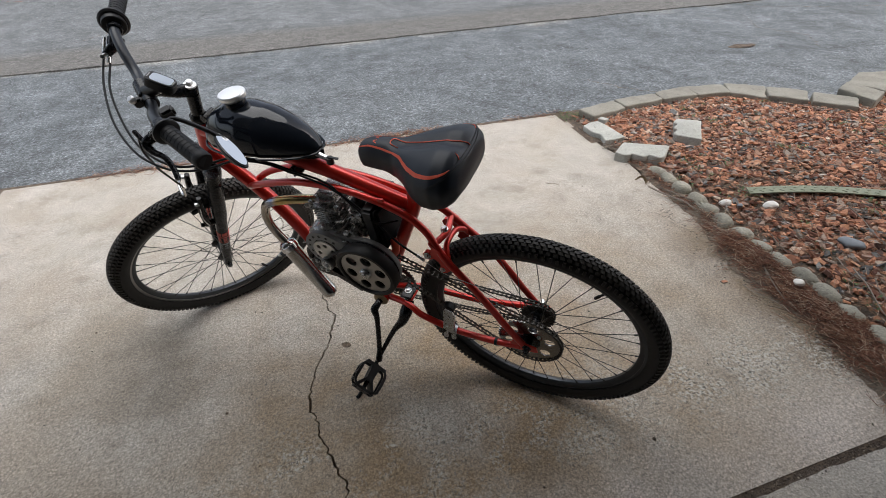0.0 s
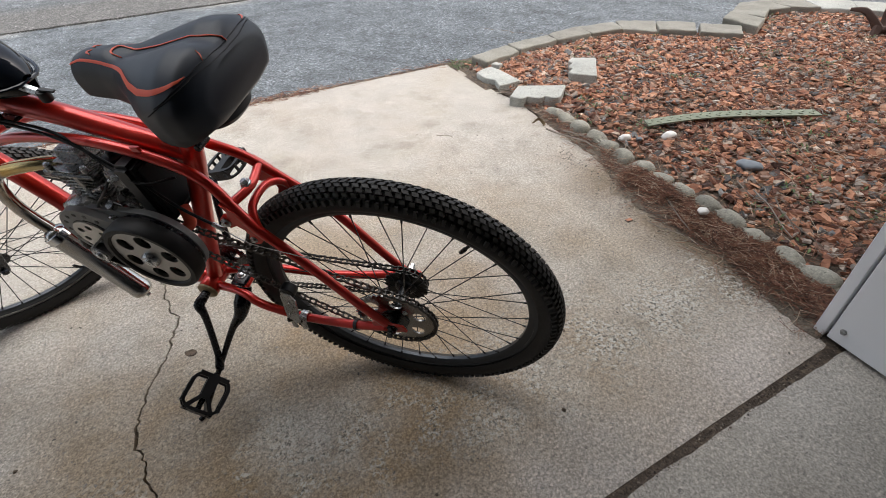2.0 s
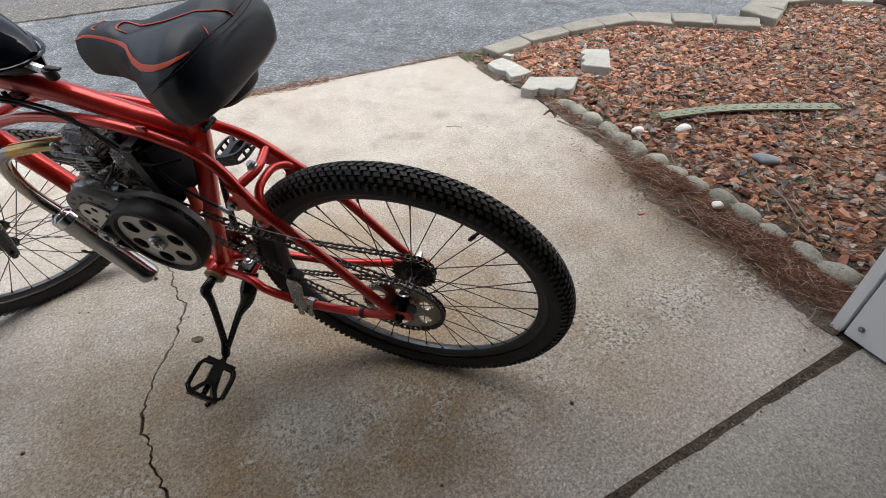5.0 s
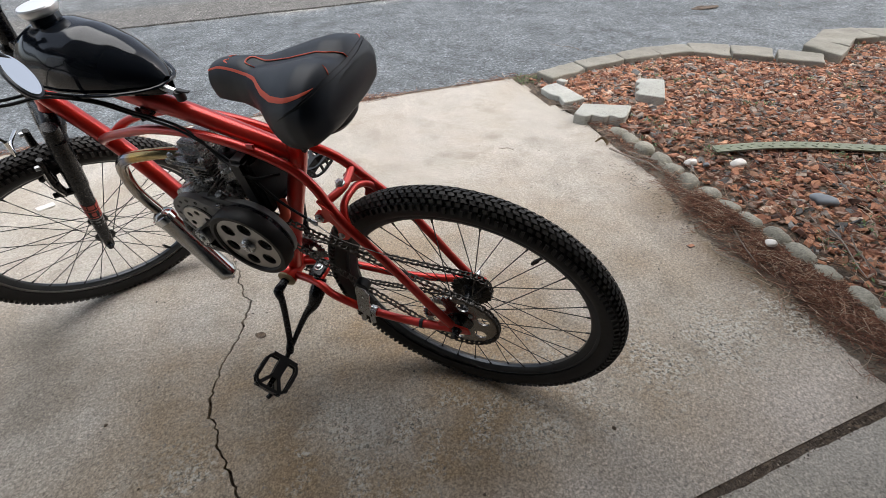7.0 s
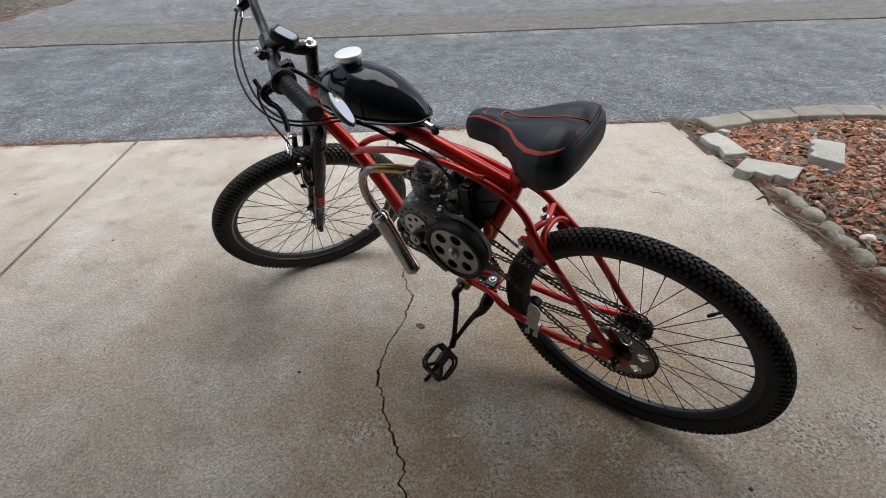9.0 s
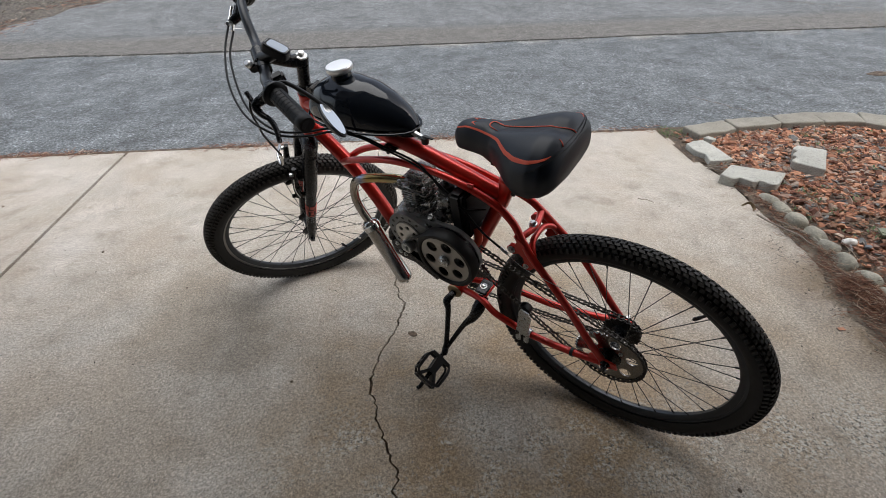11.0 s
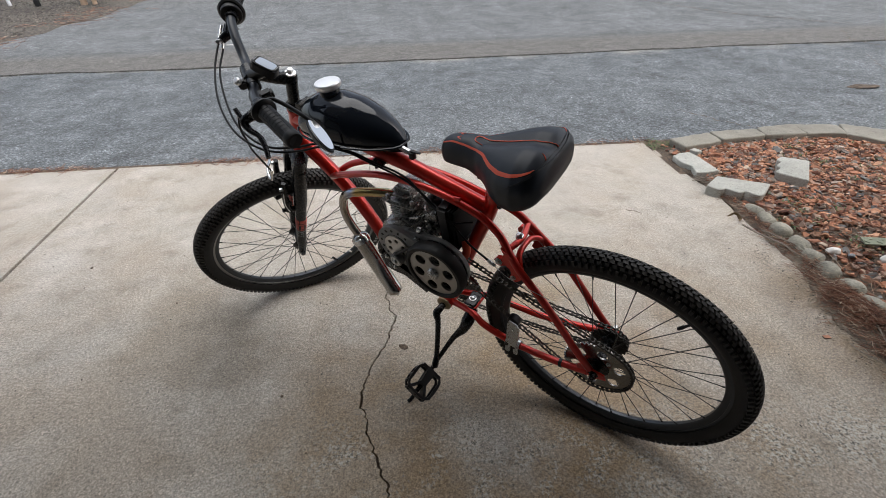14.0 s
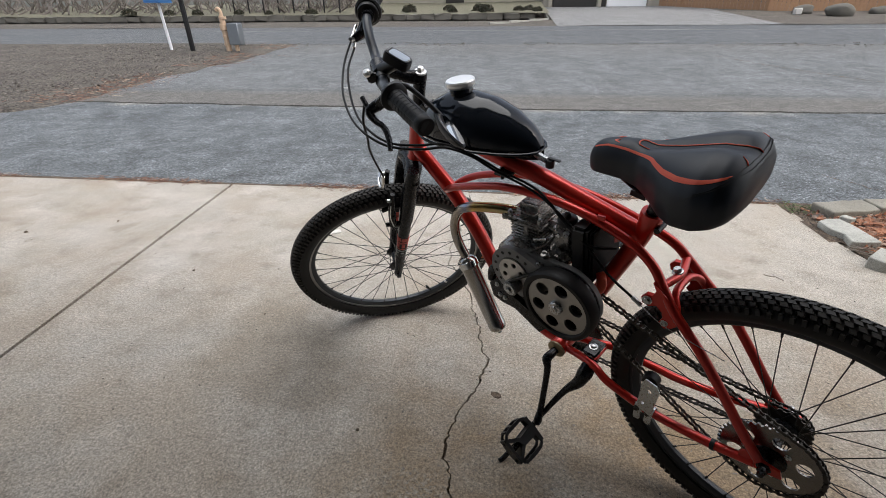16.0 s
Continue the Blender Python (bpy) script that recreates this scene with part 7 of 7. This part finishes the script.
fork = part("fork_crown", forked(sweep([on_fork(.69, .016, -.06), on_fork(.706, .016, -.045), on_fork(.716, .008, -.02), on_fork(.716, .008, .02), on_fork(.706, .016, .045), on_fork(.69, .016, .06)], [.021, .0225, .024, .024, .0225, .021], 16, 4)), BLACK_SATIN, bike, "black suspension fork crown")
for s in (-1, 1):
    a, b = on_fork(.735, .018, s * .056), FRONT_AXLE + Y * s * .056
    leg = part("fork_leg", forked(sweep([a, a.lerp(b, .12), a.lerp(b, .2), a.lerp(b, .42), a.lerp(b, .46), a.lerp(b, .8), b - FORK_AXIS * .012], [.0165, .0205, .0225, .0215, .0188, .0165, .0125], 18, 3)), BLACK_SATIN, bike, "black fork leg with a red decal")
    for k, (at, tall, mat_) in enumerate(((.575, .015, STICKER), (.62, .005, STICKER), (.64, .015, STICKER), (.685, .004, STICKER), (.705, .005, PALE_PRINT), (.73, .006, PALE_PRINT), (.76, .01, PALE_PRINT))):
        for turn in range(0, 360, 60):
            part("decal_bar", forked(arc_patch(a.lerp(b, at), b - a, .0186 - (at - .6) * .012, tall, turn, (50, 58, 34)[k % 3])), mat_, leg)
    part("axle_nut", forked(rod(FRONT_AXLE + Y * s * .062, FRONT_AXLE + Y * s * .078, .0085, 6)), BLACK_SATIN, leg)
    # brake arm in front of the leg
    p = a.lerp(b, .43) + FORK_AHEAD * .036
    arm = part("brake_arm", forked(sweep([p - FORK_AXIS * .014, p + FORK_AXIS * .028 + FORK_AHEAD * .006, p + FORK_AXIS * .068 + FORK_AHEAD * .008 - Y * s * .004, p + FORK_AXIS * .105 + FORK_AHEAD * .006 - Y * s * .008], [.0115, .0105, .009, .007], 10, 4)), BLACK_SATIN, bike)
    part("brake_pad", forked(slab(-.034, .034, -.006, .006, -.006, .006, .003, frame_at(p + FORK_AXIS * .03 - Y * s * .03, Y) @ Euler((radians(90), 0, 0)).to_matrix().to_4x4())), BLACK_PLASTIC, arm)
    part("pad_stud", forked(rod(p + FORK_AXIS * .03 - Y * s * .026, p + FORK_AXIS * .03 + Y * s * .012, .005, 10)), BLACK_SATIN, arm)
    part("pivot_bolt", forked(rod(p - FORK_AXIS * .012 + FORK_AHEAD * .006, p - FORK_AXIS * .012 + FORK_AHEAD * .022, .0065, 10)), BLACK_SATIN, arm)
    part("pivot_boss", forked(rod(p - FORK_AXIS * .012 - FORK_AHEAD * .03, p - FORK_AXIS * .012 + FORK_AHEAD * .01, .009, 12)), BLACK_SATIN, arm)
    part("cable_bolt", forked(rod(p + FORK_AXIS * .088 + FORK_AHEAD * .01, p + FORK_AXIS * .088 + FORK_AHEAD * .022, .006, 6)), STEEL, arm)
    part("return_spring", forked(sweep([p - FORK_AXIS * .01 + Y * s * .012, p + FORK_AXIS * .03 + FORK_AHEAD * .012 + Y * s * .012, p + FORK_AXIS * .075 + FORK_AHEAD * .012 + Y * s * .008], .0016, 6, 3)), STEEL, arm)
part("brake_arch", forked(sweep([on_fork(.585, .016, -.056), on_fork(.65, .024, -.055), on_fork(.70, .026, -.036), on_fork(.715, .026, 0), on_fork(.70, .026, .036), on_fork(.65, .024, .055), on_fork(.585, .016, .056)], .0085, 12, 4, 1.0)), BLACK_SATIN, bike)
part("brake_noodle", forked(sweep([on_fork(.655, .085, .05), on_fork(.668, .1, 0), on_fork(.672, .1, -.04), on_fork(.70, .098, -.068), on_fork(.735, .098, -.07)], .0042, 10, 4)), CHROME, bike, "chromed brake cable noodle")

# ---- handlebar, in unsteered place
bar_c = on_axis(.976, .095)
BARPTS = [(0, 0, 0), (0, .035, 0), (.0, .075, .003), (.002, .13, .028), (.008, .18, .044), (.019, .232, .049), (.036, .29, .044), (.054, .345, .037)]
ROLL = -.103
bar = [bar_c + Vector((x, -y, z - y * ROLL)) for x, y, z in BARPTS[::-1]] + [bar_c + Vector((x, y, z + y * ROLL)) for x, y, z in BARPTS[1:]]
handlebar = part("handlebar", steered(sweep(bar, [.0112] * 6 + [.0118, .0145, .0118] + [.0112] * 6, 18, 4)), BAR_BLACK, bike, "black riser handlebar")
stem = part("stem", steered(sweep([on_axis(.86), on_axis(.91), on_axis(.945)], .0155, 18, 2)), BLACK_SATIN, bike, "black quill stem with a chrome bolt")
part("stem_arm", steered(sweep([on_axis(.955), on_axis(.958, .03), bar_c + Vector((.012, 0, -.002))], [.0165, .0155, .016], 16, 4)), BLACK_SATIN, stem)
part("stem_top", steered(lathe([(0, 0), (.0165, 0), (.0165, .012), (.015, .015), (0, .015)], 22, frame_at(on_axis(.95), AXIS))), BLACK_SATIN, stem)
part("stem_washer", steered(lathe([(0, .014), (.0145, .014), (.0145, .018), (.012, .019), (0, .019)], 22, frame_at(on_axis(.952), AXIS))), CAPMETAL, stem)
part("stem_bolt", steered(lathe([(0, .0), (.0085, 0), (.0085, .007), (.0065, .009), (0, .009)], 6, frame_at(on_axis(.952) + AXIS * .019, AXIS))), CAPMETAL, stem, "bright hex bolt")
part("bar_clamp", steered(rod(bar_c - Y * .024, bar_c + Y * .024, .019, 22)), BLACK_SATIN, stem)
part("headset", steered(lathe([(0, 0), (.021, 0), (.022, .004), (.022, .014), (.018, .02), (0, .02)], 24, frame_at(on_axis(.868), AXIS))), BLACK_SATIN, stem)


def bar_at(y):
    pts = [bar_c + Vector((px, math.copysign(py, y), pz + math.copysign(py, y) * ROLL)) for px, py, pz in BARPTS]
    return Vector([float(np.interp(abs(y), [p[1] for p in BARPTS], [p[k] for p in pts])) for k in range(3)])


for s in (-1, 1):
    a, b = bar_at(s * .225), bar_at(s * .352)
    d = (b - a).normalized()
    L = (b - a).length
    gp = part("grip", steered(lathe([(.012, 0), (.017, .002), (.0168, L * .1), (.0165, L * .5), (.0172, L * .86), (.0178, L * .87), (.0178, L * .97), (.016, L), (0, L)], 24, frame_at(a, d))), GRIP, bike, "black ribbed rubber grip")
    for k in range(9):
        ring = bmesh.new()
        for q in range(9):
            join(ring, arc_patch(a + d * (.010 + k * .0115), d, .0178, .0094, q * 40, 33))
        part("grip_rib", steered(ring), GRIP, gp)
    rr = .027 if s < 0 else .034
    part("grip_flange", steered(lathe([(.012, -.004), (rr - .004, -.004), (rr, 0), (rr, .004), (rr - .003, .007), (.012, .009)], 30, frame_at(a, d), True)), BLACK_PLASTIC, gp)
    part("lever_clamp", steered(rod(bar_at(s * .196), bar_at(s * .216), .0165, 20)), BLACK_SATIN, bike)
    c = bar_at(s * .205)
    left = [STEER.inverted() @ Vector(p) for p in ((-.728, -.182, .985), (-.749, -.202, .972), (-.762, -.217, .962), (-.745, -.222, .948), (-.722, -.221, .938), (-.699, -.231, .922), (-.682, -.245, .907))]
    pts = left if s < 0 else [Vector((p.x, -p.y, p.z + 2 * -p.y * ROLL)) for p in left]
    lever = part("brake_lever", steered(sweep(pts, [.010, .0125, .010, .0075, .0065, .0062, .0052], 12, 4, .8)), BLACK_SATIN, bike, "black brake lever")
    tip = pts[2] + (pts[2] - pts[3]) * 1.6
    part("adjuster", steered(rod(pts[2], tip, .0052, 10)), STEEL if s > 0 else BLACK_SATIN, lever)
    part("perch", steered(rod(c, pts[1], .0105, 12)), BLACK_SATIN, lever)
    part("lever_body", steered(slab(-.013, .013, -.009, .009, -.012, .016, .004, frame_at(pts[1].lerp(c, .35), pts[1] - c), None, 2)), BLACK_SATIN, lever)
    if s > 0:
        for k in (-1, 1):
            part("throttle_screw", steered(rod(a + Vector((.0, -.004, .0)) + Vector((k * .018, 0, .012)), a + Vector((k * .018, -.011, .012)), .0045, 10)), CHROME, gp)
        part("throttle_body", steered(rod(bar_at(.21), bar_at(.226), .027, 24)), BLACK_PLASTIC, gp, "black twist throttle housing")

comp_c = Vector((-.814, -.083, 1.022))
comp_x = Vector((.80, .30, -.52)).normalized()
comp_y = Vector((-.336, .942, .01))
comp_y = (comp_y - comp_x * comp_x.dot(comp_y)).normalized()
comp_n = comp_x.cross(comp_y)
comp_m = Matrix((comp_x, comp_y, comp_n)).transposed().to_4x4()
comp_m.translation = comp_c
rounded = [(.030 * math.copysign(abs(math.cos(q)) ** .45, math.cos(q)), .0180 * math.copysign(abs(math.sin(q)) ** .45, math.sin(q))) for q in [2 * math.pi * i / 40 for i in range(40)]]
comp = part("cycle_computer", plate(rounded, [], -.012, .005, comp_m), BLACK_PLASTIC, bike, "small black cycle computer with a grey display")
part("bezel", plate([(x * .93, y * .9) for x, y in rounded], [], .005, .0085, comp_m), BLACK_PLASTIC, comp)
part("screen", plate([(x * .74 + .002, y * .74) for x, y in rounded], [], .0085, .0093, comp_m), SCREEN, comp, "grey display")
for x in (-.0252, .0262):
    part("print_bar", slab(x - .0012, x + .0012, -.008, .008, .0085, .0092, .0002, comp_m), PALE_PRINT, comp)
part("computer_mount", sweep([STEER @ (bar_c + Vector((.0, -.012, .004))), comp_c - comp_n * .012], [.015, .012], 12, 1), BLACK_PLASTIC, comp)
part("clamp_band", steered(rod(bar_c + Vector((0, -.052, .001)), bar_c + Vector((0, -.036, .0)), .0165, 18)), BLACK_PLASTIC, bike)
part("clamp_lug", steered(slab(-.030, -.008, -.052, -.036, .004, .026, .004, Matrix.Translation(bar_c), None, 2)), BLACK_PLASTIC, bike)
part("band_screw", steered(lathe([(0, 0), (.0075, 0), (.0088, .003), (.0088, .009), (.006, .0125), (0, .013)], 18, frame_at(bar_c + Vector((-.024, -.044, .024)), (-.25, -.2, .95)))), CAPMETAL, bike, "bright round screw head on the clamp")
part("switch", steered(slab(-.012, .018, -.012, .012, -.012, .012, .005, Matrix.Translation(bar_at(-.12) + Vector((.02, 0, -.016))), None, 2)), BLACK_PLASTIC, bike)

# ---- mirror on a short arm behind the left grip
mc = Vector((-.615, -.149, .921))
mn = Vector((.22, -.11, .97)).normalized()
mt = Vector((.875, -.42, -.245))
mt = (mt - mn * mn.dot(mt)).normalized()
mn = Matrix.Rotation(radians(-39), 3, mt) @ mn
mm = Matrix((mt, mn.cross(mt), mn)).transposed().to_4x4()
mm.translation = mc
mirror = part("mirror", lathe([(0, -.014), (.6, -.011), (.92, -.003), (1.0, .001), (.97, .0035), (.0, .0035)], 36, mm @ Matrix.Diagonal((.064, .0215, 1, 1))), BLACK_PLASTIC, bike, "small oval bar mirror in a black shell")
part("mirror_glass", plate([(.0575 * math.cos(q), .0175 * math.sin(q)) for q in [2 * math.pi * k / 48 for k in range(48)]], [], .0037, .0056, mm), MIRROR, mirror, "bright mirror glass")
part("mirror_arm", sweep([STEER @ bar_at(-.215), STEER @ (bar_at(-.215) + Vector((.03, .004, .004))), mc - mt * .045 + Vector((0, .006, -.004)), mc - mn * .008], [.0045, .0045, .005, .007], 10, 5), BLACK_PLASTIC, mirror)

# ---- cables
def cable(name, pts, r=.0027, mat=None):
    return part(name, sweep(pts, r, 8, 8), mat or CABLE, bike)


noodle = FORK_STEER @ on_fork(.735, .098, -.07)
cable("brake_cable", [(-1.068, -.01, 1.045), (-1.063, -.028, 1.033), (-1.03, -.084, .996), (-.962, -.147, .96), (-.893, -.188, .932), (-.826, -.211, .912), (-.767, -.21, .892), (-.726, -.194, .881), (-.694, -.159, .87), (-.671, -.116, .86), (-.645, -.07, .825), (-.61, -.045, .79), (-.50, -.04, .757), (-.40, -.05, .70), (-.33, -.06, .64), (-.262, -.068, .606)])
cable("throttle_cable", [(-1.056, -.012, 1.035), (-1.05, -.032, 1.017), (-1.016, -.084, .987), (-.953, -.135, .952), (-.873, -.18, .922), (-.801, -.198, .901), (-.751, -.19, .885), (-.708, -.156, .875), (-.675, -.112, .865), (-.64, -.06, .82), (-.60, -.042, .792), (-.50, -.036, .763), (-.43, -.05, .715), (-.37, -.06, .69), (-.33, -.03, .68)])
cable("brake_cable", [(-.79, -.205, .975), (-.808, -.209, .932), (-.839, -.191, .882), (-.876, -.171, .84), (-.909, -.145, .79), noodle])
cable("brake_wire", [Vector((-.262, -.069, .606)), Vector((-.21, -.078, .586)), Vector((-.15, -.08, .575)), Vector((-.10, -.083, .57))], .0009, STEEL)
for p, q in (((-1.082, .012, 1.062), (-1.064, -.026, 1.034)), ((-1.07, .008, 1.055), (-1.052, -.03, 1.02))):
    part("ferrule", rod(p, q, .0048, 10), CHROME, bike, "chrome cable ferrule")
part("cable_end", rod((-.275, -.066, .612), (-.255, -.069, .603), .0042, 10), STEEL, bike)
